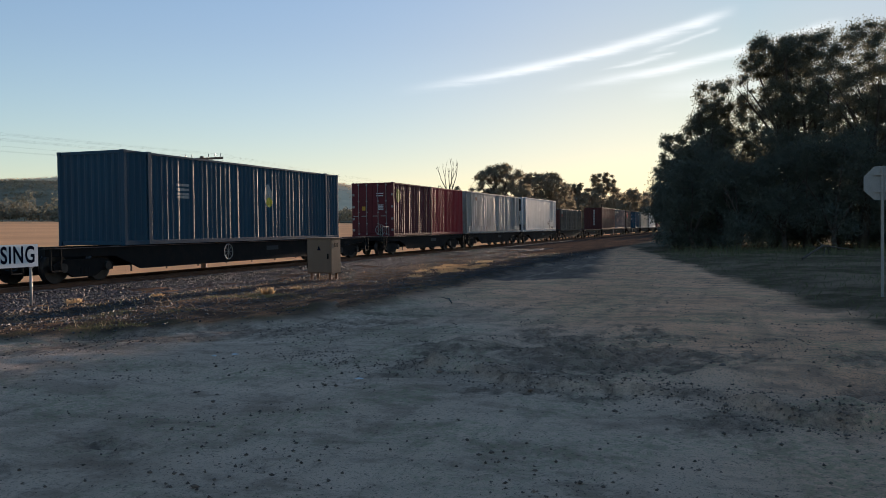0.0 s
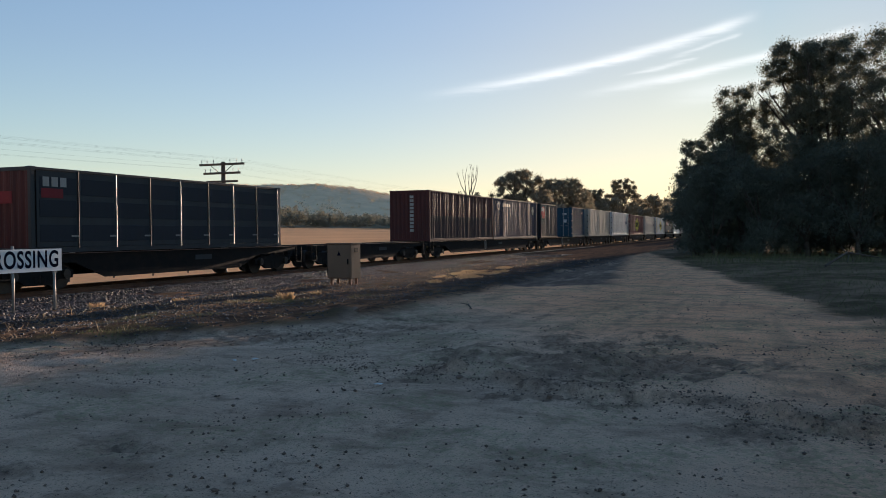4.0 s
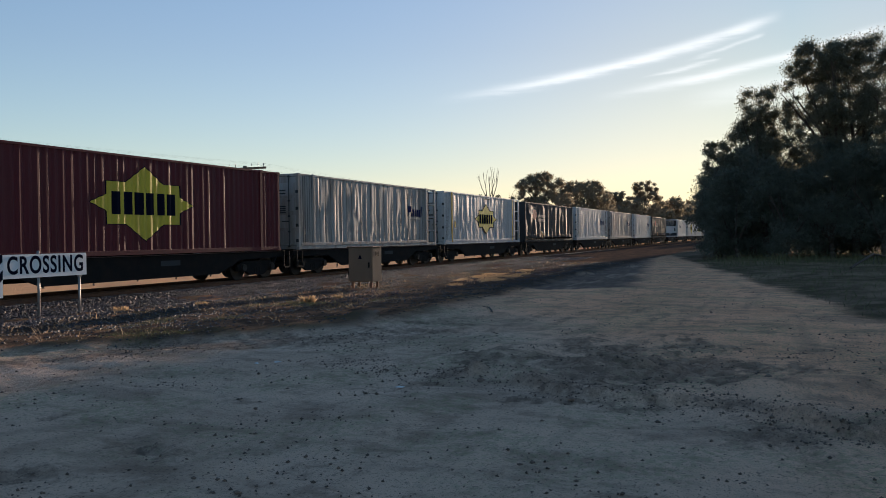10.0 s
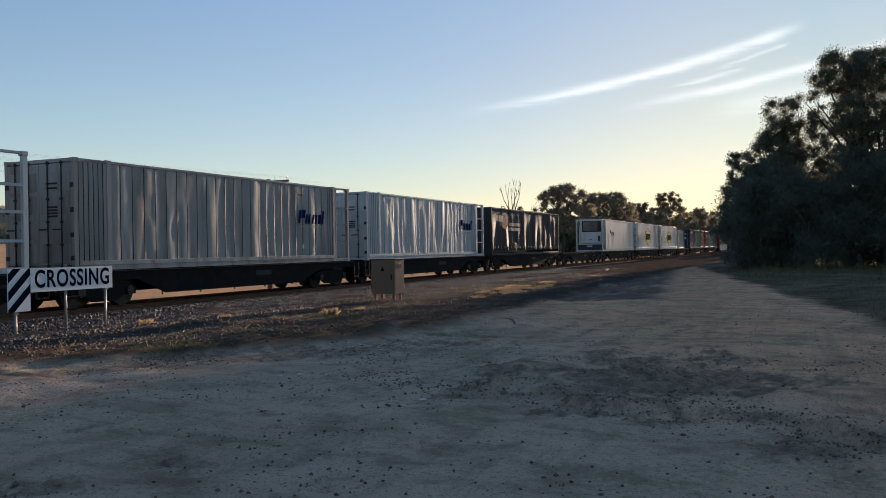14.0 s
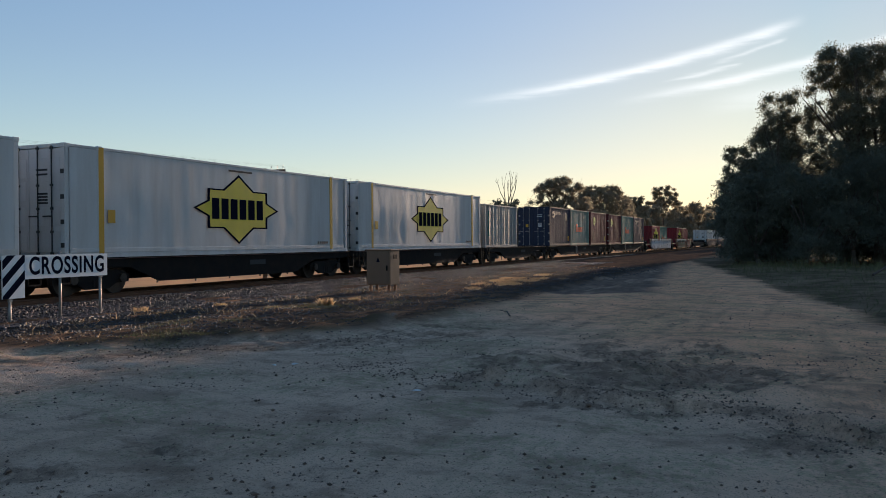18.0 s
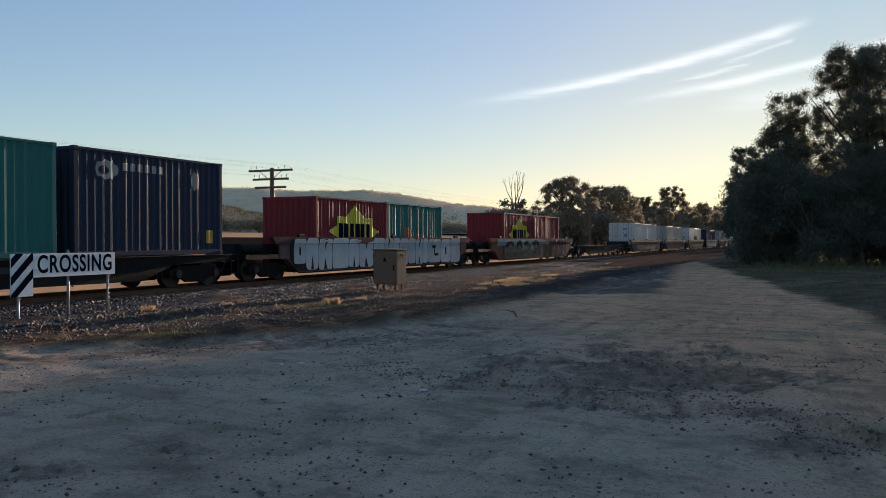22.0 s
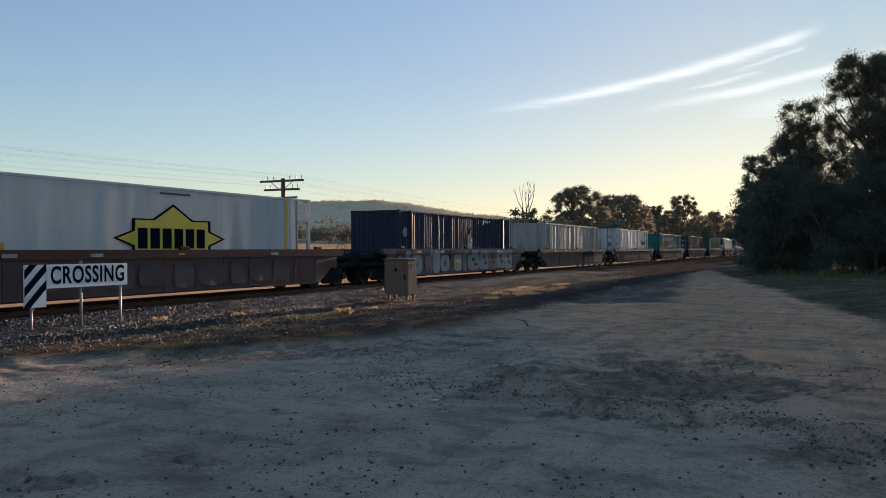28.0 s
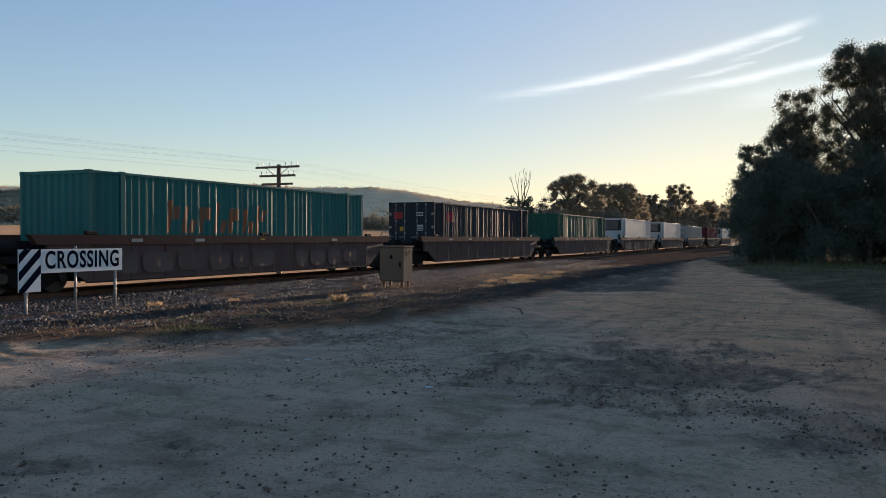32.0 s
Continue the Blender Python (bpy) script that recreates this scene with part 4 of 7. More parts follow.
def road_sign():
    s = thing("stop_sign", pose(19.95, -2.78, 0, 0, 0, -8), "octagonal road sign seen from its plain grey back", "sign")
    pts = [(0.38 * math.cos(math.pi / 8 + k * math.pi / 4), 0.38 * math.sin(math.pi / 8 + k * math.pi / 4)) for k in range(8)]
    g = Geo().add([(0, a, 2.42 + b) for a, b in pts] + [(0.012, a, 2.42 + b) for a, b in pts], [tuple(range(8)), tuple(range(15, 7, -1))] + [(i, (i + 1) % 8, 8 + (i + 1) % 8, 8 + i) for i in range(8)])
    part("plate", g, GALV, s, "unpainted octagonal aluminium plate")
    part("post", Geo().tube((-0.04, 0, -0.3), (-0.04, 0, 2.75), 0.03, 10), GALV, s)
    for z in (2.25, 2.6):
        part("bracket", Geo().box(-0.075, 0, -0.16, 0.16, z - 0.02, z + 0.02), GALV, s)


crossing_sign()
relay_cabinet()
telegraph_line()
field_fence()
road_sign()


# ---- stones, clods, grass and litter ----
def stones(name, rng, xs, ys, zs, sizes, mat, label, category):
    """Rough lumps of stone: bent octahedra, joined as one loose scatter."""
    n = len(xs)
    base = np.array(((1, 0, 0), (0, 1, 0), (-1, 0, 0), (0, -1, 0), (0, 0, 1), (0, 0, -1)), float)
    v = base[None] * (0.65 + 0.6 * rng.random((n, 6, 1))) + rng.normal(size=(n, 6, 3)) * 0.18
    a = rng.random(n) * 6.28
    c, s = np.cos(a)[:, None], np.sin(a)[:, None]
    v = np.stack([v[..., 0] * c - v[..., 1] * s, v[..., 0] * s + v[..., 1] * c, v[..., 2] * 0.75], -1)
    v = v * np.array(sizes)[:, None, None] + np.stack([xs, ys, zs], -1)[:, None, :]
    f = np.array(((0, 1, 4), (1, 2, 4), (2, 3, 4), (3, 0, 4), (1, 0, 5), (2, 1, 5), (3, 2, 5), (0, 3, 5)))
    idx = (f[None] + 6 * np.arange(n)[:, None, None]).reshape(-1)
    me = bpy.data.meshes.new(name)
    me.vertices.add(6 * n)
    me.vertices.foreach_set("co", v.astype(np.float32).ravel())
    me.loops.add(len(idx))
    me.loops.foreach_set("vertex_index", idx.astype(np.int32))
    me.polygons.add(8 * n)
    me.polygons.foreach_set("loop_start", np.arange(0, 24 * n, 3, dtype=np.int32))
    me.update(calc_edges=True)
    me.materials.append(mat)
    return tagged(new(name, me), label, category, kind="stuff")


def blades(name, rng, xs, ys, heights, wide, mat, label, lean=0.5, category="grass"):
    n = len(xs)
    zs = np.array([ground_z(x, y) for x, y in zip(xs, ys)]) - 0.02
    a = rng.random(n) * 6.28
    side = np.stack([np.cos(a), np.sin(a), np.zeros(n)], -1) * wide
    tip = np.stack([rng.normal(size=n) * lean, rng.normal(size=n) * lean, np.ones(n)], -1) * np.array(heights)[:, None]
    root = np.stack([xs, ys, zs], -1)
    v = np.stack([root - side, root + side, root + tip * 0.6 + side * 0.6, root + tip], 1).reshape(-1, 3)
    return tagged(new(name, quads_mesh(name, v, mat)), label, category, kind="stuff")


def bed_z(y):
    return float(np.interp(y - TRACK_Y, (-4.6, -3.9, -2.3, -1.6, 1.6), (-0.06, -0.02, RAIL_Z - 0.2, RAIL_Z - 0.15, RAIL_Z - 0.15)))


def build_small():
    rng = np.random.default_rng(12)
    n = 40000
    x = 7 + 55 * rng.random(n) ** 1.5
    y = 12.7 + 4.9 * rng.random(n) ** 0.8
    stones("ballast_stones", rng, x, y, [(bed_z(b) if b > 14.2 else ground_z(a, b)) + 0.015 for a, b in zip(x, y)], 0.02 + 0.028 * rng.random(n), STONE, "dark crushed basalt stones of the track ballast", "ballast")
    n = 46000
    x = 8.5 + 42 * rng.random(n) ** 1.5
    y = 13.9 - 6.6 * rng.random(n) ** 1.35
    keep = y > np.array([strip_edge(a) + 2.1 * (1 - smooth(15, 21, a)) for a in x]) + 0.3 - 3.2 * rng.random(len(x)) ** 4
    x, y = x[keep], y[keep]
    stones("spilled_ballast", rng, x, y, [ground_z(a, b) + 0.008 for a, b in zip(x, y)], 0.009 + 0.024 * rng.random(len(x)) ** 2, STONE, "scattered dark stones beside the track", "stones")
    # clods and pebbles on the dirt yard, thicker in drifts
    n = 120000
    x, y = 2.5 + 32 * rng.random(n) ** 1.3, -8 + 19 * rng.random(n)
    drift = np.array([noise.noise((a * 0.45, b * 0.6, 3.0)) + 0.5 * noise.noise((a * 1.7, b * 1.7, 8.0)) for a, b in zip(x, y)])
    keep = (rng.random(n) < np.clip(0.13 + 0.7 * drift, 0.06, 0.7)) & (y < 9.5) & (y > 0.195 * x - 5.6) & (rng.random(n) > 0.6 * (x > 13))
    x, y = x[keep], y[keep]
    loose = np.array([loose_soil(a, b) for a, b in zip(x, y)])
    size = 0.0045 + 0.014 * rng.random(len(x)) ** 2.5 + 0.012 * (rng.random(len(x)) < 0.02) + 0.011 * loose * rng.random(len(x)) ** 2
    stones("dirt_clods", rng, x, y, [ground_z(a, b) + 0.3 * s for a, b, s in zip(x, y, size)], size, PEBBLE, "small dark clods and pebbles on the dirt", "stones")
    n = 3000
    y = -3.5 + 9 * rng.random(n)
    x = 8.42 + 0.36 * (y - 1.3) + 0.22 * np.sin(2.6 * y) + rng.normal(size=n) * 0.3
    size = 0.004 + 0.015 * rng.random(n) ** 3
    stones("ridge_clods", rng, x, y, [ground_z(a, b) + 0.3 * s for a, b, s in zip(x, y, size)], size, PEBBLE, "loose clods along the scuffed dirt ridges", "stones")
    # grass
    n = 3200
    x, y = 9 + 42 * rng.random(n) ** 1.4, 8.4 + 4.8 * rng.random(n)
    patch = np.array([noise.noise((a * 0.35, b * 0.7, 6.0)) for a, b in zip(x, y)])
    keep = (patch > 0.0) & (y > 7.6 + np.maximum(0, 13.4 - x) * 0.85)
    blades("dry_grass_strip", rng, x[keep], y[keep], 0.05 + 0.10 * rng.random(keep.sum()), 0.006, DRYGRASS, "sparse dry grass beside the ballast", 0.9)
    # dry grass packed with pale blades to stand for a patch of sunlight
    n = 26000
    a, d = rng.random(n) * 6.28, rng.random(n) ** 0.5
    x, y = 30.5 + 5.6 * d * np.cos(a), 10.0 + 0.9 * d * np.sin(a) + 0.5 * d * np.cos(a)
    keep = np.array([noise.noise((a * 0.7, b * 2.2, 21.0)) + 0.5 * noise.noise((a * 2.5, b * 6.0, 5.0)) for a, b in zip(x, y)]) > 0.02 + 0.35 * d ** 2
    x, y, n = x[keep], y[keep], int(keep.sum())
    blades("lit_dry_grass", rng, x, y, 0.04 + 0.07 * rng.random(n), 0.012, DRYGRASS, "dry grass patch beside the dirt road, packed pale like a sunlit spot", 1.0)
    n = 9000
    x, y = 10.5 + 9 * rng.random(n), 9.0 + 2.2 * rng.random(n)
    patch = np.array([noise.noise((a * 0.5, b * 0.9, 16.0)) for a, b in zip(x, y)])
    keep = patch > 0.05
    blades("green_grass_strip", rng, x[keep], y[keep], 0.03 + 0.06 * rng.random(keep.sum()), 0.006, GREENGRASS, "short green grass beside the ballast", 0.8)
    n = 16000
    x, y = 15 + 42 * rng.random(n), -14 + 19 * rng.random(n)
    keep = y < 0.195 * x - 5.3 + 0.5 * rng.random(n)
    blades("verge_grass", rng, x[keep], y[keep], 0.06 + 0.14 * rng.random(keep.sum()), 0.01, GREENGRASS, "dull green grass on the verge under the trees", 0.8)
    n = 1600
    x, y = 42 + 9 * rng.random(n), -13 + 17 * rng.random(n)
    keep = y < 0.195 * x - 5.6
    blades("tall_dry_grass", rng, x[keep], y[keep], 0.25 + 0.45 * rng.random(keep.sum()), 0.01, GREENGRASS, "tall pale dry grass at the foot of the trees", 0.25)
    # single tufts that catch the sun
    for i, (tx, ty, s) in enumerate(((17.9, 10.6, 0.17), (14.4, 13.05, 0.13), (16.5, 12.6, 0.09), (19.0, 10.4, 0.09))):
        m = 160
        a, d = rng.random(m) * 6.28, s * rng.random(m) ** 0.5 * 0.9
        px, py = d * np.cos(a), d * np.sin(a)
        tip = np.stack([px * 1.1 + rng.normal(size=m) * 0.03, py * 1.1 + rng.normal(size=m) * 0.03, s * (0.5 + 0.7 * rng.random(m))], -1)
        root = np.stack([px, py, np.zeros(m) - 0.02], -1)
        w = np.stack([np.cos(a + 1.6), np.sin(a + 1.6), np.zeros(m)], -1) * 0.007
        ob = new("grass_tuft", quads_mesh("grass_tuft", np.stack([root - w, root + w, (root + tip * 1.5) / 2.5 + w * 0.5, root * 0.4 + tip], 1).reshape(-1, 3), DRYGRASS))
        ob.matrix_world = pose(tx, ty, ground_z(tx, ty) if ty < 14 else bed_z(ty))
        tagged(ob, "small dry orange grass tuft on the stones", "grass tuft", "dry tufts beside the ballast")
    # litter, rocks and fallen wood
    for tx, ty, s in ((9.48, 6.07, 0.07), (9.38, 6.32, 0.045), (8.38, 3.86, 0.06)):
        g = Geo()
        pts = [(s * (math.cos(k * 1.05) * (0.6 + 0.5 * rng.random())), s * math.sin(k * 1.05) * (0.6 + 0.5 * rng.random())) for k in range(6)]
        g.add([(0, 0, 0.025)] + [(a, b, 0.004 + 0.02 * rng.random()) for a, b in pts], [(0, k + 1, (k + 1) % 6 + 1) for k in range(6)])
        solo("paper_scrap", g, WHITE, pose(tx, ty, ground_z(tx, ty) + 0.004), "crumpled white scrap lying on the dirt", "litter", "scraps on the dirt")
    for tx, ty, s in ((15.75, 7.75, 0.10), (9.0, 3.15, 0.055), (11.2, 2.0, 0.05), (9.6, 0.2, 0.05), (7.4, -1.3, 0.04), (8.0, 1.9, 0.035)):
        ob = bmesh.new()
        bmesh.ops.create_icosphere(ob, subdivisions=2, radius=s)
        for v in ob.verts:
            v.co *= 0.8 + 0.35 * noise.noise(v.co * 9 + Vector((tx, ty, 0)))
            v.co.z *= 0.7
        me = bpy.data.meshes.new("rock")
        ob.to_mesh(me)
        ob.free()
        me.materials.append(PEBBLE)
        r = new("rock", me)
        r.matrix_world = pose(tx, ty, ground_z(tx, ty) + s * 0.3)
        tagged(r, "rough brown lump of earth on the yard", "rock", "lumps on the yard")
    b = thing("fallen_branch", pose(38.5, -3.3, ground_z(38.5, -3.3) + 0.05), "grey fallen branch lying in the grass", "branch")
    part("stem", Geo().tube((-1.4, 1.0, 0.0), (0.0, 0.1, 0.5), 0.05, 7, 0.04).tube((0.0, 0.1, 0.5), (1.3, -1.2, 0.25), 0.04, 7, 0.025), BARK, b)
    for q in ((-0.5, 0.9, 0.55), (0.5, 0.3, 0.75), (0.9, -0.2, 0.05), (-1.0, 0.2, 0.1)):
        part("twig", Geo().tube((q[0] * 0.3, q[1] * 0.3, 0.4), q, 0.022, 5, 0.008), BARK, b)
    s = thing("twig_on_road", pose(17.6, 5.9, ground_z(17.6, 5.9) + 0.02, 0, 0, 20), "thin dark twig lying on the dirt", "twig")
    part("stem", Geo().tube((-0.6, 0, 0), (0.1, 0.05, 0.04), 0.016, 6).tube((0.1, 0.05, 0.04), (0.6, 0.0, 0.0), 0.013, 6, 0.005), BARK, s)
    part("side_twig", Geo().tube((0.0, 0.05, 0.03), (0.3, 0.2, 0.05), 0.008, 5), BARK, s)


build_small()


def sleepers():
    t = thing("sleeper_row", pose(0, 0, 0), "grey concrete sleepers under the rails", "sleepers", kind="structure")
    me = Geo().box(-0.12, 0.12, -1.25, 1.25, -0.16, -0.002, 0.015).mesh("sleeper", CONCRETE)
    for i in range(170):
        ob = new("sleeper", me)
        ob.parent = t
        ob.location = (-6 + 0.6 * i, TRACK_Y, RAIL_Z - 0.152 + 0.02)


sleepers()


# ---- train ----
SPEED, GAIN = 17.565, 0.105
movers = []  # (thing, place along the train, y, z)


def on_train(name, u, z, label, category, group=""):
    ob = thing(name, pose(u, TRACK_Y, z), label, category, group)
    movers.append((ob, u, TRACK_Y, z))
    return ob


GRIME = material("grimy_brown_steel", (0.095, 0.05, 0.042), 0.75, 0.0, (0.14, 0.09, 0.075), 1.2, 0.6, 40, 0.25, 0.15, streak=1.0)
FLANGE = material("rust_brown_flange", (0.075, 0.034, 0.028), 0.75, 0.0, (0.055, 0.036, 0.032), 1.5, 0.6, 40, 0.25, 0.05, specular=0.2)
def spray_paint(name, colour, second):
    return material(name, colour, 0.85, 0.0, second, 1.3, 0.7, 25, 0.12, 0.05, specular=0.1, random_tint=0.12)


SILVER = spray_paint("silver_spray", (0.50, 0.51, 0.53), (0.40, 0.41, 0.42))
INK = spray_paint("dark_spray", (0.028, 0.026, 0.03), (0.045, 0.035, 0.035))
BRICKRED = spray_paint("brick_red_spray", (0.17, 0.06, 0.055), (0.12, 0.05, 0.05))
OCHRE = material("ochre_sprayed_steel", (0.25, 0.12, 0.06), 0.85, 0.0, (0.17, 0.085, 0.07), 0.7, 1.0, 8, 0.2, 0.08, specular=0.1)
BOTTLE = spray_paint("bottle_green_spray", (0.022, 0.05, 0.042), (0.035, 0.06, 0.045))
CREAM = spray_paint("cream_green_spray", (0.17, 0.17, 0.115), (0.12, 0.14, 0.10))
SALMON = spray_paint("faded_salmon_spray", (0.19, 0.105, 0.08), (0.14, 0.10, 0.085))
PALERIM = spray_paint("pale_outline_spray", (0.36, 0.38, 0.37), (0.26, 0.28, 0.28))
PLUM = spray_paint("plum_spray", (0.075, 0.016, 0.024), (0.05, 0.014, 0.02))
JADE = spray_paint("jade_spray", (0.04, 0.13, 0.085), (0.05, 0.10, 0.07))
HAZEGREY = spray_paint("blue_grey_spray", (0.30, 0.32, 0.33), (0.235, 0.25, 0.26))
DUSTPINK = spray_paint("dusty_pink_spray", (0.25, 0.175, 0.17), (0.19, 0.145, 0.145))
UMBER = spray_paint("umber_spray", (0.08, 0.056, 0.052), (0.11, 0.075, 0.068))
MAUVE = material("mauve_sprayed_steel", (0.19, 0.15, 0.15), 0.85, 0.0, (0.12, 0.09, 0.088), 0.9, 0.9, 8, 0.2, 0.08, specular=0.1)
GHOST = spray_paint("worn_grey_spray", (0.125, 0.098, 0.095), (0.095, 0.066, 0.06))
GHOSTBLUE = spray_paint("midnight_spray", (0.022, 0.024, 0.045), (0.03, 0.03, 0.045))
EMBER = spray_paint("ember_red_spray", (0.17, 0.045, 0.05), (0.10, 0.035, 0.045))


# -- container bodies --
RIB = random.Random(21)


def corrugation(x0, x1, pitch=0.278, depth=0.036):
    n = max(1, round((x1 - x0) / pitch))
    p = (x1 - x0) / n
    pts = []
    for i in range(n):
        a = x0 + i * p
        # ribs are knocked in and out by a few millimetres
        k, j = (RIB.random() ** 3 * 0.016, RIB.random() * 0.008) if depth < 0.04 else (0.0, 0.0)
        # the rolled edge of each rib turns more or less towards the front of the train
        roll = 0.03 * math.tan(radians(5 + 13 * RIB.random()))
        tilt = k + 0.007 * RIB.random() ** 1.5 if depth < 0.04 else k
        pts += [(a, k), (a + 0.22 * p, tilt), (a + 0.22 * p + 0.03, tilt + roll), (a + 0.52 * p, depth + j), (a + 0.76 * p, depth + j)]
    return pts + [(x1, 0.0)]


def side_sheet(prof, y, s, z0, z1):
    """A corrugated wall along x, outer skin at y, s = -1 for the side that faces the road."""
    g = Geo()
    g.v = [(x, y - s * d, z) for z in (z0, z1) for x, d in prof]
    n = len(prof)
    g.f = [(i, i + 1, n + i + 1, n + i) for i in range(n - 1)]
    return g


def end_sheet(prof, x, s, z0, z1):
    g = Geo()
    g.v = [(x - s * d, y, z) for z in (z0, z1) for y, d in prof]
    n = len(prof)
    g.f = [(i, i + 1, n + i + 1, n + i) for i in range(n - 1)]
    return g


def decal(c, name, top, low, mat, prof, y, label=""):
    """Paint that follows the corrugations of the near wall, between an upper and a lower line of (x, z) points."""
    tx, tz = [p[0] for p in top], [p[1] for p in top]
    lx, lz = [p[0] for p in low], [p[1] for p in low]
    x0, x1 = max(tx[0], lx[0]), min(tx[-1], lx[-1])
    xs = sorted({round(x, 4) for x in tx + lx + [p[0] for p in prof] if x0 <= x <= x1})
    px, pd = [p[0] for p in prof], [p[1] for p in prof]
    g = Geo()
    g.v = [(x, y - 0.004 + float(np.interp(x, px, pd)), float(np.interp(x, a, b))) for a, b in ((lx, lz), (tx, tz)) for x in xs]
    n = len(xs)
    g.f = [(i, i + 1, n + i + 1, n + i) for i in range(n - 1)]
    return part(name, g, mat, c, label)


def bar(c, x0, x1, z0, z1, mat, prof, y, slant=0.0, name="marking", label=""):
    if slant:
        s = slant
        return decal(c, name, [(x0, z0), (x0 + s, z1), (x1 + s, z1)], [(x0, z0), (x1, z0), (x1 + s, z1)], mat, prof, y, label)
    return decal(c, name, [(x0, z1), (x1, z1)], [(x0, z0), (x1, z0)], mat, prof, y, label)


def star(c, cx, cz, h, prof, y, w=None, rim=0.925):
    """A yellow eight-pointed badge with a dark rim and six dark upright blocks."""
    w = w or h * 1.9
    for k, mat, name, off in ((1.0, SIGNBLACK, "badge_rim", 0.0), (rim, YELLOW, "badge", 0.003)):
        a, b = w * k, h * k
        top = [(-a, 0), (-a * 0.705, b * 0.22), (-a * 0.70, b * 0.55), (-a * 0.36, b * 0.55), (0, b), (a * 0.36, b * 0.55), (a * 0.70, b * 0.55), (a * 0.705, b * 0.22), (a, 0)]
        decal(c, name, [(cx + p, cz + q) for p, q in top], [(cx + p, cz - q) for p, q in top], mat, prof, y - off, "yellow star-shaped badge" if mat is YELLOW else "")
    for i in range(6):
        x = cx - w * 0.61 + i * w * 0.207
        bar(c, x, x + w * 0.16, cz - h * 0.29, cz + h * 0.29, SIGNBLACK, prof, y - 0.006, name="badge_bar")


def blob(c, cx, cz, r, mat, prof, y, squash=1.0, name="emblem", label="", rng=None):
    pts = []
    for i in range(13):
        a = math.pi - math.pi * i / 12
        k = 1 if rng is None else 0.7 + 0.5 * rng.random()
        pts.append((cx + r * math.cos(a), cz + r * squash * math.sin(a) * k))
    return decal(c, name, pts, [(x, 2 * cz - z) for x, z in pts], mat, prof, y, label)


def door_end(c, mat, W, H, x, dark, white=False):
    """Two doors with locking rods, cams, handles and hinges, at the end that faces -x."""
    for s in (-1, 1):
        y0, y1 = (-W / 2 + 0.09, -0.006) if s < 0 else (0.006, W / 2 - 0.09)
        g = Geo().box(x + 0.012, x + 0.06, y0, y1, 0.16, H - 0.13, 0.006)
        d = part("door", g, mat, c)
        for zz in (0.22, 0.85, 1.5, 2.1):
            part("pressing", Geo().box(x + 0.004, x + 0.014, y0 + 0.07, y1 - 0.07, zz, min(zz + 0.5, H - 0.2), 0.004), mat, d)
        for k in (0.3, 0.72):
            yy = y0 + (y1 - y0) * k
            rod = Geo().tube((x - 0.012, yy, 0.1), (x - 0.012, yy, H - 0.06), 0.017, 8)
            for zz in (0.14, 0.7, 1.3, 1.9, H - 0.12):
                rod.box(x - 0.03, x + 0.012, yy - 0.045, yy + 0.045, zz - 0.03, zz + 0.03)
            rod.box(x - 0.04, x - 0.02, yy, yy + s * 0.3 if s > 0 else yy + 0.3, 1.08, 1.12)
            part("locking_rod", rod, dark, d)
        for zz in (0.35, 0.95, 1.6, 2.25):
            e = y0 if s < 0 else y1
            part("hinge", Geo().box(x - 0.012, x + 0.03, e - 0.07, e + 0.05, zz - 0.06, zz + 0.06), dark, d)
        if s > 0:
            part("yellow_plate", Geo().box(x + 0.0, x + 0.006, y0 + 0.42, y0 + 0.62, 1.4, 1.62), AMBER, d, "small yellow plate")
        else:
            for i, zz in enumerate((2.28, 2.16, 1.66, 1.58, 1.50, 1.42)):
                part("lettering_bar", Geo().box(x + 0.0, x + 0.005, y0 + 0.5, y0 + (0.9 if i < 2 else 0.82), zz, zz + 0.05), WHITE if not white else CHARCOAL, d)


def container_frame(c, mat, L, W, H, long=False, side_posts=None):
    for y in (-W / 2, W / 2 - 0.07):
        s = y < 0
        part("bottom_rail", Geo().box(0.1, L - 0.1, y + (0.004 if s else -0.004), y + 0.07, 0.012, 0.15, 0.008), mat, c)
        part("top_rail", Geo().box(0.1, L - 0.1, y + 0.004, y + 0.07, H - 0.085, H - 0.012, 0.008), mat, c)
    for x in (0.0, L - 0.16):
        for y in (-W / 2, W / 2 - 0.12):
            part("corner_post", Geo().box(x + 0.006, x + 0.154, y + 0.006, y + 0.114, 0.11, H - 0.11, 0.012), mat, c)
            for z in (0.0, H - 0.118):
                part("corner_casting", Geo().box(x - 0.002, x + 0.17, y - 0.004, y + 0.158 if y < 0 else y + 0.124, z, z + 0.118, 0.012), mat, c)
    part("end_beam", Geo().box(0.012, 0.10, -W / 2 + 0.16, W / 2 - 0.16, 0.02, 0.14, 0.008), mat, c)
    part("header", Geo().box(0.012, 0.10, -W / 2 + 0.16, W / 2 - 0.16, H - 0.11, H - 0.01, 0.008), mat, c)
    for x in (side_posts or ()):
        for y in (-W / 2 - 0.002, W / 2 - 0.09):
            part("lifting_post", Geo().box(x, x + 0.17, y, y + 0.092, 0.02, H - 0.004, 0.01), mat, c)
            part("corner_casting", Geo().box(x - 0.01, x + 0.18, y - 0.004, y + 0.1, H - 0.10, H + 0.012, 0.01), mat, c)


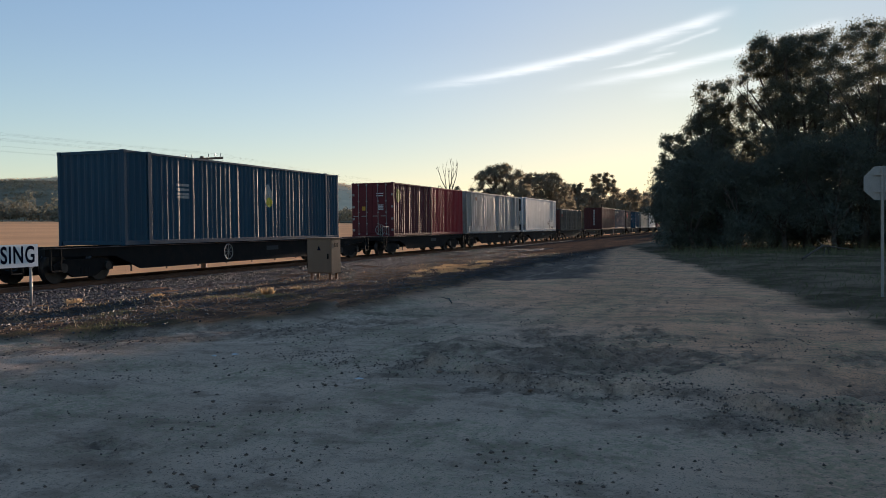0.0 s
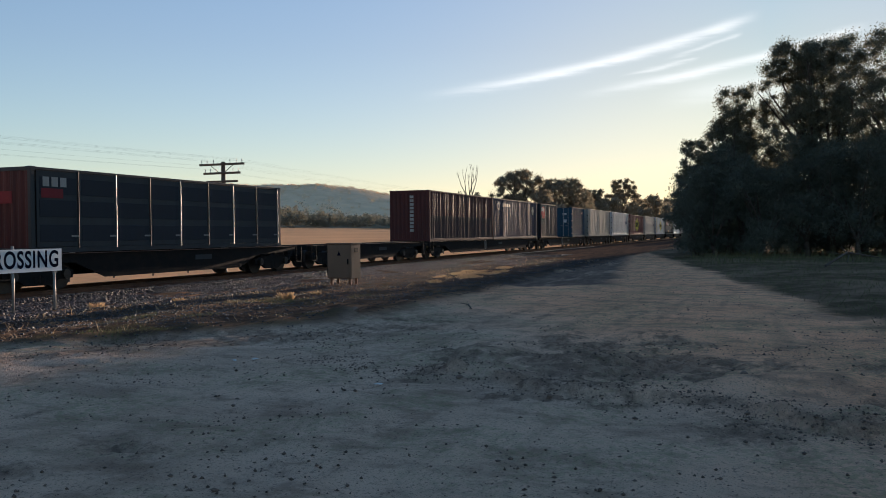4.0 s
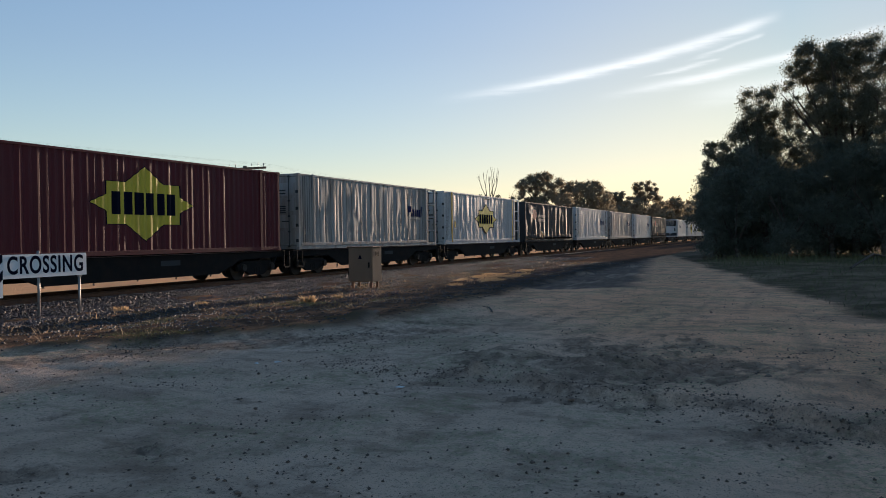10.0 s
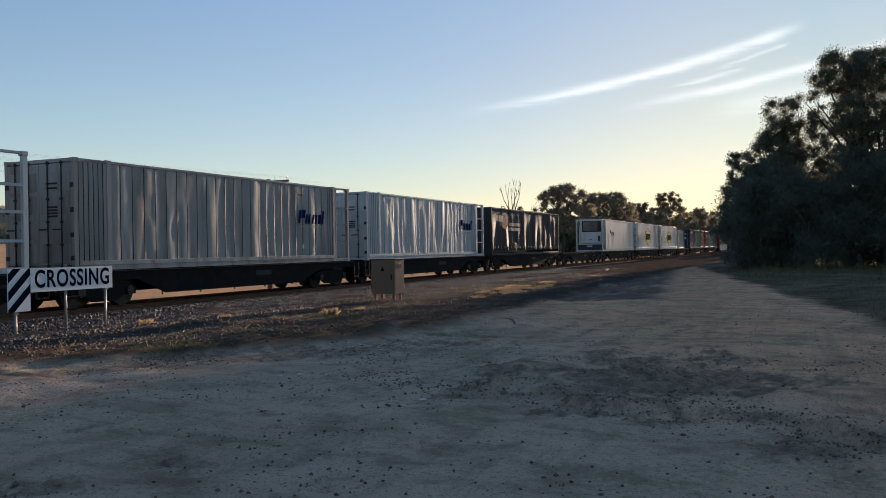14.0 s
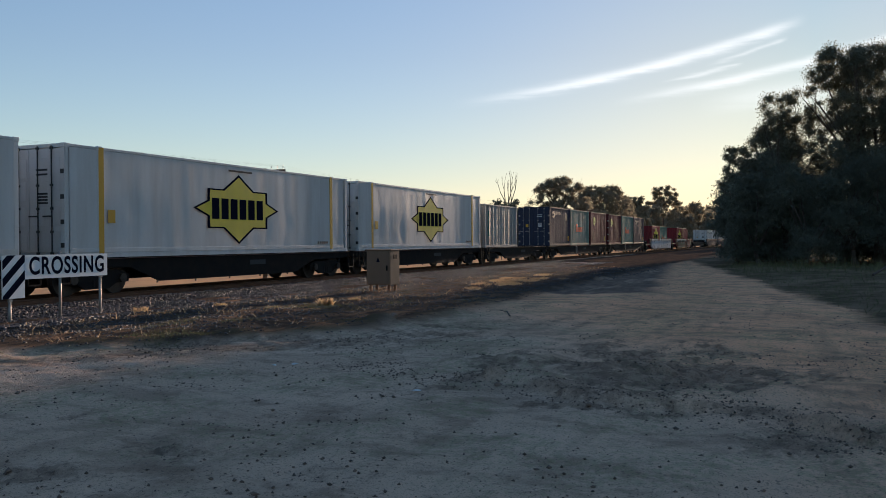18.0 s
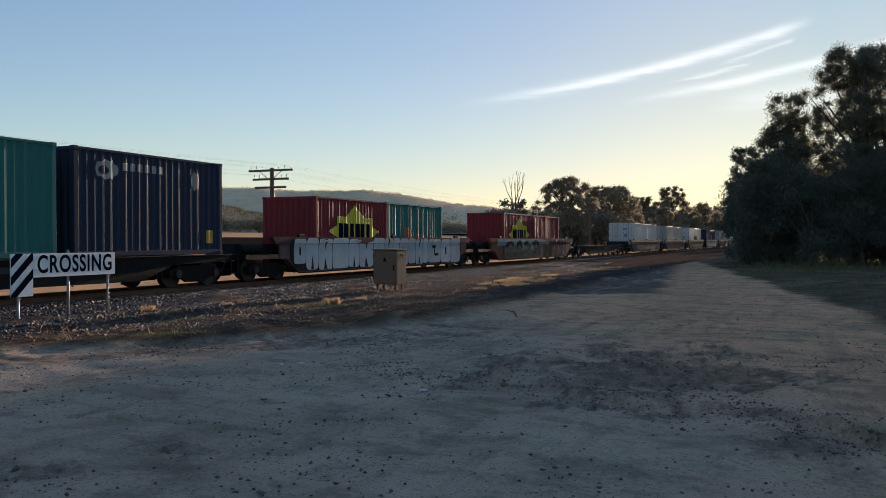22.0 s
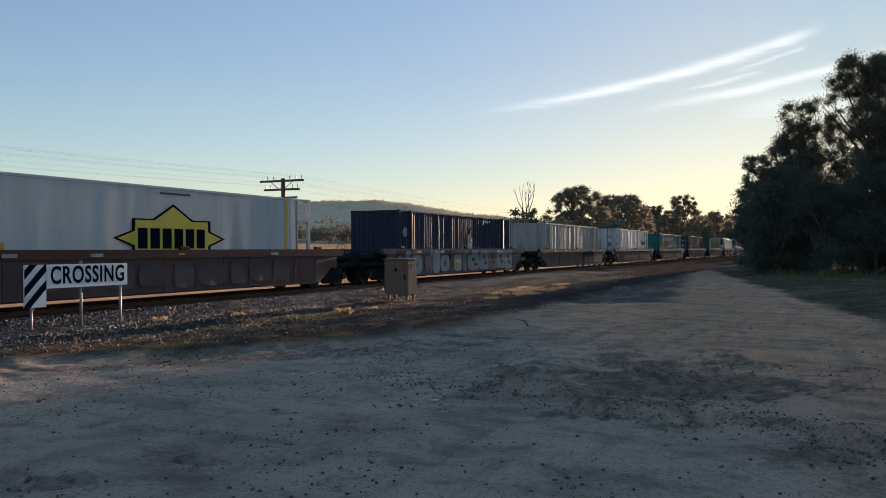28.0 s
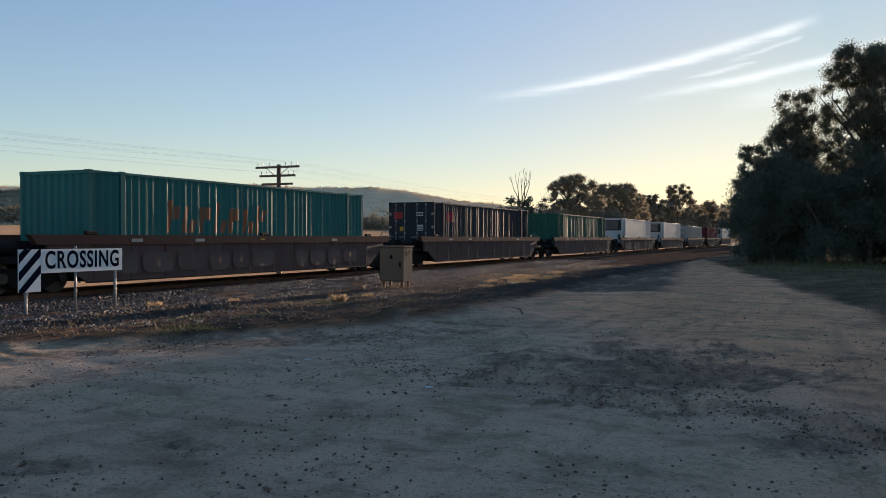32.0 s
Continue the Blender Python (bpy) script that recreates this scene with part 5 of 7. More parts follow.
def dry_container(u, L, z, mat, label, H=2.896, W=2.438, doors=True, dark=None, posts=False):
    c = on_train("shipping_container", u, z, label, "container", "containers on the train")
    side_posts = (1.13, L - 1.3) if posts else ()
    container_frame(c, mat, L, W, H, side_posts=side_posts)
    prof = corrugation(0.154, L - 0.154)
    y = -W / 2 + 0.012
    part("side_wall", side_sheet(prof, y, -1, 0.14, H - 0.075), mat, c)
    part("side_wall", side_sheet(corrugation(0.154, L - 0.154), W / 2 - 0.012, 1, 0.14, H - 0.075), mat, c)
    part("end_wall", end_sheet(corrugation(-W / 2 + 0.11, W / 2 - 0.11, 0.25, 0.045), L - 0.02, 1, 0.13, H - 0.1), mat, c)
    if doors:
        door_end(c, mat, W, H, 0.006, dark or GALV, mat in (WHITE, DULLWHITE, GREYWHITE))
        part("bulkhead", Geo().box(0.075, 0.085, -W / 2 + 0.05, W / 2 - 0.05, 0.1, H - 0.1), mat, c)
    else:
        part("end_wall", end_sheet(corrugation(-W / 2 + 0.11, W / 2 - 0.11, 0.25, 0.045), 0.02, -1, 0.13, H - 0.1), mat, c)
    roof = Geo()
    rp = corrugation(0.1, L - 0.1, 0.42, 0.018)
    roof.v = [(x, yy, H - 0.012 - d) for yy in (-W / 2 + 0.05, W / 2 - 0.05) for x, d in rp]
    roof.f = [(i, i + 1, len(rp) + i + 1, len(rp) + i) for i in range(len(rp) - 1)]
    part("roof", roof, mat, c)
    part("floor", Geo().box(0.1, L - 0.1, -W / 2 + 0.072, W / 2 - 0.072, 0.03, 0.11), STEEL, c)
    return c, prof, y


def reefer(u, L, z, mat, label, H=2.96, W=2.5, unit=None, frame_end=1.1, posts=None, seams=True, badge=None, doors=True, pitch=0.46):
    """An insulated container: flat ribbed walls with dents, doors at the near end, an open frame with the cooler at one end."""
    c = on_train("refrigerated_container", u, z, label, "container", "containers on the train")
    dark = CHARCOAL
    a, b = (0.0, L - frame_end) if unit != "left" else (frame_end, L)
    container_frame(c, mat, L, W, H, side_posts=(1.13, L - 1.3))
    part("body", Geo().box(a + 0.1, b, -W / 2 + 0.075, W / 2 - 0.012, 0.14, H - 0.02), BLACK if seams else mat, c, "insulated body behind the wall panels")
    part("roof", Geo().box(a + 0.08, b - 0.02, -W / 2 + 0.06, W / 2 - 0.06, H - 0.02, H - 0.004), mat, c)
    rng = np.random.default_rng(int(u * 10))
    x = a + 0.17
    spans = []
    while x < b - 0.1:
        w = pitch if pitch > 0.6 else 0.17 if (x - a < 1.1 or b - x < 1.0) else pitch
        if not seams:
            w = 3.1
        w = min(w, b - 0.06 - x)
        spans.append((x, x + w - (0.03 if seams else 0.004)))
        x += w
    y = -W / 2 + 0.012
    for p, q in spans:
        if q - p < 0.03:
            continue
        n, m = (6 if seams else 30), 14
        g = Geo()
        for j in range(m + 1):
            for i in range(n + 1):
                xx, zz = p + (q - p) * i / n, 0.15 + (H - 0.24) * j / m
                edge = min(1.0, 6 * i / n, 6 * (n - i) / n)
                lowdent = max(0.0, noise.noise(((u + xx) * 1.6, zz * 1.3, 3.3)) - 0.12) * (1.0 if zz < 1.6 else 0.35)
                d = edge * ((0.013 if seams else 0.003) * noise.noise(((u + xx) * 1.9, zz * 0.35, 1.0)) + (0.034 if seams else 0.008) * lowdent)
                g.v.append((xx, y + d, zz))
        g.f = [(j * (n + 1) + i, j * (n + 1) + i + 1, (j + 1) * (n + 1) + i + 1, (j + 1) * (n + 1) + i) for j in range(m) for i in range(n)]
        part("wall_panel", g, mat, c, smooth=True)
    part("kick_rail", Geo().box(a + 0.2, b - 0.05, -W / 2 - 0.004, -W / 2 + 0.03, 0.15, 0.27, 0.006), mat, c)
    if unit == "left":
        cool = part("cooler", Geo().box(frame_end - 0.45, frame_end + 0.05, -W / 2 + 0.35, W / 2 - 0.3, 0.75, H - 0.12, 0.03), mat, c, "white cooling unit")
        part("grille_surround", Geo().box(frame_end - 0.5, frame_end - 0.4, -W / 2 + 0.3, W / 2 - 0.42, H - 1.15, H - 0.14, 0.03), BLACK, cool, "dark grille surround")
        for i in range(9):
            part("slat", Geo().box(frame_end - 0.53, frame_end - 0.495, -W / 2 + 0.62, W / 2 - 0.55, H - 1.02 + i * 0.092, H - 0.975 + i * 0.092, 0.006), GALV, cool)
        part("latch", Geo().box(frame_end - 0.5, frame_end - 0.44, -0.1, 0.18, 1.1, 1.14), BLACK, cool)
        part("service_panel", Geo().box(frame_end - 0.475, frame_end - 0.44, -W / 2 + 0.42, -W / 2 + 0.62, 0.95, 1.45, 0.01), CHARCOAL, cool)
        tank = part("fuel_tank", Geo().box(0.18, frame_end - 0.1, -W / 2 + 0.14, W / 2 - 0.14, 0.16, 0.64, 0.04), CHARCOAL, c, "dark fuel tank")
        part("tank_label", Geo().box(0.172, 0.18, -0.2, 0.25, 0.42, 0.56), WHITE, tank)
        part("cross_bar", Geo().box(0.02, 0.09, -W / 2 + 0.12, W / 2 - 0.12, 0.64, 0.72, 0.01), mat, c)
        for s in (-1, 1):
            part("brace", Geo().tube((0.06, s * (W / 2 - 0.08), 0.8), (frame_end, s * (W / 2 - 0.08), H - 0.2), 0.022, 6), mat if s < 0 else CHARCOAL, c)
    else:
        if doors:
            door_end(c, mat, W, H, 0.006, dark, True)
        if frame_end > 0.3:
            for zz in (0.75, 1.45, 2.1):
                part("frame_rung", Geo().box(b + 0.02, L - 0.08, -W / 2 + 0.02, -W / 2 + 0.09, zz, zz + 0.07), mat, c)
            part("frame_upright", Geo().box(b + 0.02, b + 0.09, -W / 2 + 0.012, -W / 2 + 0.09, 0.14, H - 0.08), mat, c)
            part("cooler", Geo().box(b + 0.01, b + 0.55, -W / 2 + 0.4, W / 2 - 0.3, 0.7, H - 0.14, 0.03), CHARCOAL, c, "dark cooling unit in the end frame")
    prof = [(0, 0.0), (L, 0.0)]
    for px in (posts or ()):
        part("yellow_post", Geo().box(px, px + 0.2, -W / 2 - 0.008, -W / 2 + 0.06, 0.12, H - 0.01, 0.012), AMBER, c, "amber-yellow upright post")
    if badge:
        badge(c, prof, y - 0.012)
    return c


def badge_logo(x):
    def put(c, prof, y):
        for i, w in enumerate((0.46, 0.34, 0.35, 0.38)):
            p = x - 0.1 + 0.46 * i
            bar(c, p if i != 3 else p + w - 0.13, p + 0.13 if i != 3 else p + w, 1.47, 1.98 if i in (0, 3) else 1.82, LOGOBLUE, prof, y - 0.03, 0.09, "logo_bar", "dark blue slanted logo bar")
            bar(c, p + 0.2 if i != 3 else p - 0.02, p + w if i != 3 else p + w - 0.2, 1.47 if i else 1.68, 1.82 if i else 1.98, LOGOBLUE, prof, y - 0.03, 0.06, "logo_bar", "dark blue slanted logo bar")
        bar(c, x - 0.05, x + 1.7, 1.34, 1.38, GREYWHITE, prof, y - 0.03, name="logo_underline")
        bar(c, x - 0.1, x + 0.25, 2.5, 2.55, CHARCOAL, prof, y - 0.03, name="number_bar")
    return put


def badge_star(x, h=0.97, cz=1.5, w=2.1):
    def put(c, prof, y):
        star(c, x, cz, h, prof, y - 0.03, w)
        for i in range(5):
            bar(c, 12.3 + 0.16 * i, 12.42 + 0.16 * i, 0.33, 0.42, CHARCOAL, prof, y - 0.03, name="lettering_bar")
        bar(c, x - 0.55, x + 0.75, 2.72, 2.78, CHARCOAL, prof, y - 0.03, name="roof_label")
        bar(c, 1.45, 1.72, 0.95, 1.3, AMBER, prof, y - 0.03, name="warning_plate", label="amber warning plate")
    return put


# tarpaulin in a warm pale tone: the sun on the flap is in the colour
YELLOWISH = material("sun_toned_tarpaulin", (0.42, 0.30, 0.17), 0.8, 0.0, (0.3, 0.2, 0.12), 3.0, 0.5, 60, 0.15, 0.05, glow_through=0.3)


def curtain_container(u, L, z, label, H=2.9, W=2.5):
    c = on_train("curtain_sided_container", u, z, label, "container", "containers on the train")
    container_frame(c, CHARCOAL, L, W, H)
    part("roof", Geo().box(0.1, L - 0.1, -W / 2 + 0.06, W / 2 - 0.06, H - 0.05, H - 0.012), CHARCOAL, c)
    part("floor", Geo().box(0.1, L - 0.1, -W / 2 + 0.072, W / 2 - 0.072, 0.03, 0.15), STEEL, c)
    for s in (-1, 1):
        g = Geo()
        n, m = 90, 10
        for j in range(m + 1):
            for i in range(n + 1):
                x, zz = 0.14 + (L - 0.28) * i / n, 0.3 + (H - 0.38) * j / m
                d = 0.02 * math.sin(x * 5.2) * (1 - j / m) + 0.03 * noise.noise(((u + x) * 0.8, zz * 0.7, 5))
                g.v.append((x, s * (W / 2 - 0.02) + s * d, zz))
        g.f = [(j * (n + 1) + i, j * (n + 1) + i + 1, (j + 1) * (n + 1) + i + 1, (j + 1) * (n + 1) + i) for j in range(m) for i in range(n)]
        part("curtain", g, SLATE, c, "dark grey sliding tarpaulin curtain", smooth=True)
    for i in range(24):
        x = 0.4 + (L - 0.8) * i / 23
        st = part("strap", Geo().box(x, x + 0.05, -W / 2 - 0.026, -W / 2 - 0.018, 0.10, 0.62), BLACK, c)
        part("buckle", Geo().box(x - 0.015, x + 0.065, -W / 2 - 0.05, -W / 2 - 0.024, 0.42, 0.54, 0.008), GALV, st)
    for x in (0.01, L - 0.06):
        part("end_panel", Geo().box(x, x + 0.05, -W / 2 + 0.12, W / 2 - 0.12, 0.12, H - 0.11), CHARCOAL, c)
    prof = [(0, 0), (L, 0)]
    y = -W / 2 - 0.045
    blob(c, 2.3, 2.0, 0.62, RED, prof, y, 0.62, "logo_patch", "red logo patch")
    flap = Geo().add([(4.05, y + 0.01, 0.78), (4.62, y + 0.01, 0.74), (4.66, y - 0.2, 0.42), (4.35, y - 0.1, 0.5), (4.3, y - 0.06, 0.2)], [(0, 1, 3), (1, 2, 3), (0, 3, 4)])
    part("torn_flap", flap, YELLOWISH, c, "torn flap of curtain hanging out, coloured as if sunlit")
    for i in range(3):
        bar(c, 0.75 + 0.42 * i, 1.1 + 0.42 * i, 2.05, 2.42, GREYWHITE, prof, y - 0.002, name="logo_bar")
    for zz, n in ((1.82, 9), (1.52, 9)):
        for i in range(n):
            bar(c, 3.15 + 0.25 * i, 3.33 + 0.25 * i, zz, zz + 0.2, GREYWHITE, prof, y, name="lettering_bar")
    return c


def half_container(u, L, z, H=2.25, W=2.438):
    c = on_train("half_height_container", u, z, "low grey side-door container with a rust-brown end", "container", "containers on the train")
    container_frame(c, CHARCOAL, L, W, H)
    part("end_wall", end_sheet(corrugation(-W / 2 + 0.11, W / 2 - 0.11, 0.25, 0.045), 0.02, -1, 0.13, H - 0.1), OXIDE, c, "rust-brown corrugated end")
    part("end_patch", Geo().box(-0.01, -0.004, -0.6, 0.2, 1.3, 1.62), DEEPRED, c, "dull red logo patch")
    part("end_wall", end_sheet(corrugation(-W / 2 + 0.11, W / 2 - 0.11, 0.25, 0.045), L - 0.02, 1, 0.13, H - 0.1), CHARCOAL, c)
    part("far_wall", side_sheet(corrugation(0.154, L - 0.154), W / 2 - 0.02, 1, 0.14, H - 0.08), CHARCOAL, c)
    n = 8
    for i in range(n):
        x0, x1 = 0.2 + (L - 0.4) * i / n, 0.2 + (L - 0.4) * (i + 1) / n
        d = part("side_door", Geo().box(x0 + 0.012, x1 - 0.012, -W / 2 + 0.02, -W / 2 + 0.06, 0.16, H - 0.1, 0.006), CHARCOAL, c)
        for zz in (0.3, 0.95, 1.55):
            part("pressing", Geo().box(x0 + 0.1, x1 - 0.1, -W / 2 + 0.008, -W / 2 + 0.022, zz, zz + 0.45, 0.006), SLATE, d)
        part("locking_rod", Geo().tube((x1 - 0.03, -W / 2, 0.12), (x1 - 0.03, -W / 2, H - 0.06), 0.02, 8), GALV if i % 2 else BLACK, d)
        part("handle", Geo().box(x1 - 0.3, x1 - 0.03, -W / 2 - 0.012, -W / 2 + 0.004, 0.42, 0.47), GALV, d)
    prof = [(0, 0), (L, 0)]
    bar(c, 0.35, 1.1, 1.45, 1.7, DEEPRED, prof, -W / 2 + 0.003, name="logo_patch", label="dull red logo patch")
    for i in range(3):
        bar(c, 0.4 + 0.3 * i, 0.62 + 0.3 * i, 1.75, 2.0, GREYWHITE, prof, -W / 2 + 0.003, name="logo_bar")
    part("cargo_cover", Geo().box(0.2, L - 0.2, -W / 2 + 0.1, W / 2 - 0.1, H - 0.16, H - 0.06), SLATE, c)
    return c


# -- wagons --
def bogie(w, x, base=0.875):
    b = part("bogie", Geo().box(x - 0.2, x + 0.2, -0.98, 0.98, 0.5, 0.82, 0.02), STEEL, w)
    for s in (-1, 1):
        y = s * 1.0
        f = [(x - base - 0.32, 0.72), (x - base - 0.28, 0.52), (x - base + 0.2, 0.5), (x - 0.42, 0.36), (x + 0.42, 0.36), (x + base - 0.2, 0.5), (x + base + 0.28, 0.52), (x + base + 0.32, 0.72), (x + base - 0.1, 0.86), (x - base + 0.1, 0.86)]
        part("side_frame", Geo().slab(f, y - 0.06, y + 0.06), STEEL, b)
        for k in (-1, 1):
            part("axle_box", Geo().tube((x + k * base, y + s * 0.02, RAIL_Z + 0.43), (x + k * base, y + s * 0.15, RAIL_Z + 0.43), 0.13, 12), WHEEL, b)
            wheel = Geo().tube((x + k * base, s * 0.70, RAIL_Z + 0.44), (x + k * base, s * 0.83, RAIL_Z + 0.44), 0.44, 24).tube((x + k * base, s * 0.67, RAIL_Z + 0.44), (x + k * base, s * 0.70, RAIL_Z + 0.44), 0.467, 24)
            part("wheel", wheel, WHEEL, b, "worn steel wheel")
        for k in (-0.15, 0.0, 0.15):
            part("spring", Geo().tube((x + k, y + s * 0.02, 0.42), (x + k, y + s * 0.02, 0.62), 0.06, 8), STEEL, b)
    for k in (-1, 1):
        part("axle", Geo().tube((x + k * base, -0.7, RAIL_Z + 0.44), (x + k * base, 0.7, RAIL_Z + 0.44), 0.07, 8), STEEL, b)
    return b


def couplers(w, L):
    for x, s in ((0.35, -1), (L - 0.35, 1)):
        part("coupler", Geo().box(min(x, x + s * 0.42), max(x, x + s * 0.42), -0.14, 0.14, RAIL_Z + 0.7, RAIL_Z + 0.95, 0.03), RUST, w, "rusty knuckle coupler")
        part("air_hose", Geo().tube((x, -0.4, 0.95), (x + s * 0.2, -0.36, 0.6), 0.025, 6).tube((x + s * 0.2, -0.36, 0.6), (x + s * 0.38, -0.2, 0.62), 0.025, 6), BLACK, w)


def hand_wheel(w, x, y, z, axis="y"):
    h = part("hand_wheel", Geo().ring((x, y, z), axis, 0.27, 0.016, 22, 5), GALV, w, "spoked handbrake wheel")
    for k in range(4):
        a = k * math.pi / 4
        d = (0.27 * math.cos(a), 0.27 * math.sin(a))
        p, q = ((x - d[0], y, z - d[1]), (x + d[0], y, z + d[1])) if axis == "y" else ((x, y - d[0], z - d[1]), (x, y + d[0], z + d[1]))
        part("spoke", Geo().tube(p, q, 0.01, 5), GALV, h)


FLAT_CACHE = {}


def flat_wagon(a, b, label="dark steel skeletal container wagon", wheel_at=None):
    L = round(b - a, 1)
    if (L, label) in FLAT_CACHE:
        w = copy_thing(FLAT_CACHE[L, label], pose(a, TRACK_Y, 0))
        movers.append((w, a, TRACK_Y, 0))
        return w
    w = on_train("container_wagon", a, 0, label, "wagon", "flat wagons of the train")
    top, e = DECK_Z, 0.35
    belly = [(e, top - 0.02), (e, top - 0.24), (3.1, top - 0.28), (4.3, 0.48), (L - 4.3, 0.48), (L - 3.1, top - 0.28), (L - e, top - 0.24), (L - e, top - 0.02)]
    for y in (-1.16, 1.08):
        part("side_sill", Geo().slab(belly, y, y + 0.08), STEEL, w)
        part("sill_cap", Geo().box(e, L - e, y - 0.06 if y < 0 else y, y + 0.1 if y < 0 else y + 0.14, top - 0.03, top - 0.012), GRIME, w)
    part("centre_sill", Geo().box(e, L - e, -0.2, 0.2, 0.75, top - 0.06), STEEL, w)
    n = max(5, int(L / 2.4))
    for i in range(n + 1):
        x = e + 0.06 + (L - 2 * e - 0.32) * i / n
        part("cross_member", Geo().box(x, x + 0.2, -1.08, 1.08, top - 0.2, top - 0.03), STEEL, w)
        part("twist_lock", Geo().box(x + 0.02, x + 0.2, -1.28, -1.1, top - 0.012, top + 0.0, 0.004), GALV if i % 3 == 1 else STEEL, w)
    for x in (1.95, L - 1.95):
        bogie(w, x)
    couplers(w, L)
    if L > 20:
        hand_wheel(w, L * 0.42, -1.24, 0.86)
    part("data_plate", Geo().box(L * 0.55, L * 0.55 + 0.9, -1.168, -1.162, 0.84, 1.0), CHARCOAL, w, "dark lettered data plate")
    part("brake_cylinder", Geo().tube((L * 0.3, -0.7, 0.8), (L * 0.3 + 0.7, -0.7, 0.8), 0.16, 12), STEEL, w)
    for x in (0.42, L - 0.52):
        part("step", Geo().box(x, x + 0.03, -1.3, -1.24, 0.55, 1.15).box(x, x + 0.4, -1.3, -1.24, 0.55, 0.59).box(x + 0.37, x + 0.4, -1.3, -1.24, 0.55, 1.15), STEEL, w)
    FLAT_CACHE[L, label] = w
    return w


def spray(w, name, top, low, mat, layer, line, label=""):
    """Sprayed paint on the near wall and on the flange over it, between an upper and a lower line of (x, z) points."""
    tx, tz = [p[0] for p in top], [p[1] for p in top]
    lx, lz = [p[0] for p in low], [p[1] for p in low]
    x0, x1 = max(tx[0], lx[0]), min(tx[-1], lx[-1])
    xs = sorted({round(x, 3) for x in tx + lx if x0 <= x <= x1} | {round(x0 + (x1 - x0) * k / 10, 3) for k in range(11)})
    ups = [float(np.interp(x, tx, tz)) for x in xs]
    dns = [min(u, float(np.interp(x, lx, lz))) for x, u in zip(xs, ups)]
    n = len(xs)
    g = Geo()
    for y, a, b in ((-1.446 - 0.003 * layer, 0.4, line - 0.006), (-1.484 - 0.003 * layer, line + 0.004, 2.0)):
        if max(ups) > a and min(dns) < b:
            g.add([(x, y, min(max(z, a), b)) for row in (dns, ups) for x, z in zip(xs, row)], [(i, i + 1, n + i + 1, n + i) for i in range(n - 1)])
    return part(name, g, mat, w, label)


def bubble(w, x0, x1, z0, z1, fill, rim, layer, line, form="", ink=None, square=4.0, edge=0.035):
    """One fat sprayed letter with rounded corners over a wider rim, and dark slots or wedges in it."""
    cx, cz, a, b = (x0 + x1) / 2, (z0 + z1) / 2, (x1 - x0) / 2, (z1 - z0) / 2
    for k, mat, name in ((0.0, rim, "letter_rim"), (edge, fill, "letter")):
        us = [-1, -0.97, -0.9, -0.75, -0.5, 0, 0.5, 0.75, 0.9, 0.97, 1]
        hs = [(1 - abs(u) ** square) ** (1 / square) for u in us]
        if mat:
            spray(w, name, [(cx + u * (a - k), cz + h * (b - k)) for u, h in zip(us, hs)], [(cx + u * (a - k), cz - h * (b - k)) for u, h in zip(us, hs)], mat, layer + (2 if k else 0), line)
    ink, layer = ink or rim, layer + 4
    if form == "slot":
        us = [-1, -0.7, 0, 0.7, 1]
        hs = [0, 0.71, 1, 0.71, 0]
        spray(w, "letter_gap", [(cx + 0.16 * a * u, cz + 0.38 * b * h) for u, h in zip(us, hs)], [(cx + 0.16 * a * u, cz - 0.38 * b * h) for u, h in zip(us, hs)], ink, layer, line)
    elif form == "foot":
        spray(w, "letter_gap", [(cx - 0.22 * a, z0 + 0.03), (cx, cz - 0.05), (cx + 0.22 * a, z0 + 0.03)], [(cx - 0.22 * a, z0 + 0.03), (cx + 0.22 * a, z0 + 0.03)], ink, layer, line)
    elif form == "both":
        spray(w, "letter_gap", [(cx - 0.2 * a, z1 - 0.03), (cx + 0.2 * a, z1 - 0.03)], [(cx - 0.2 * a, z1 - 0.03), (cx, cz + 0.12), (cx + 0.2 * a, z1 - 0.03)], ink, layer, line)
        spray(w, "letter_gap", [(cx - 0.25 * a, z0 + 0.03), (cx - 0.1 * a, cz - 0.12), (cx + 0.25 * a, z0 + 0.03)], [(cx - 0.25 * a, z0 + 0.03), (cx + 0.25 * a, z0 + 0.03)], ink, layer, line)
    elif form == "block":
        for p, q in ((-0.35, 0.3), (0.05, -0.35)):
            spray(w, "letter_gap", [(cx + p * a, cz + q * b + 0.09), (cx + (p + 0.55) * a, cz + q * b + 0.1)], [(cx + p * a, cz + q * b - 0.05), (cx + (p + 0.55) * a, cz + q * b - 0.03)], ink, layer, line)
        spray(w, "letter_gap", [(cx - 0.06 * a, cz + 0.3 * b), (cx + 0.08 * a, cz + 0.32 * b)], [(cx - 0.06 * a, cz - 0.35 * b), (cx + 0.08 * a, cz - 0.35 * b)], ink, layer, line)


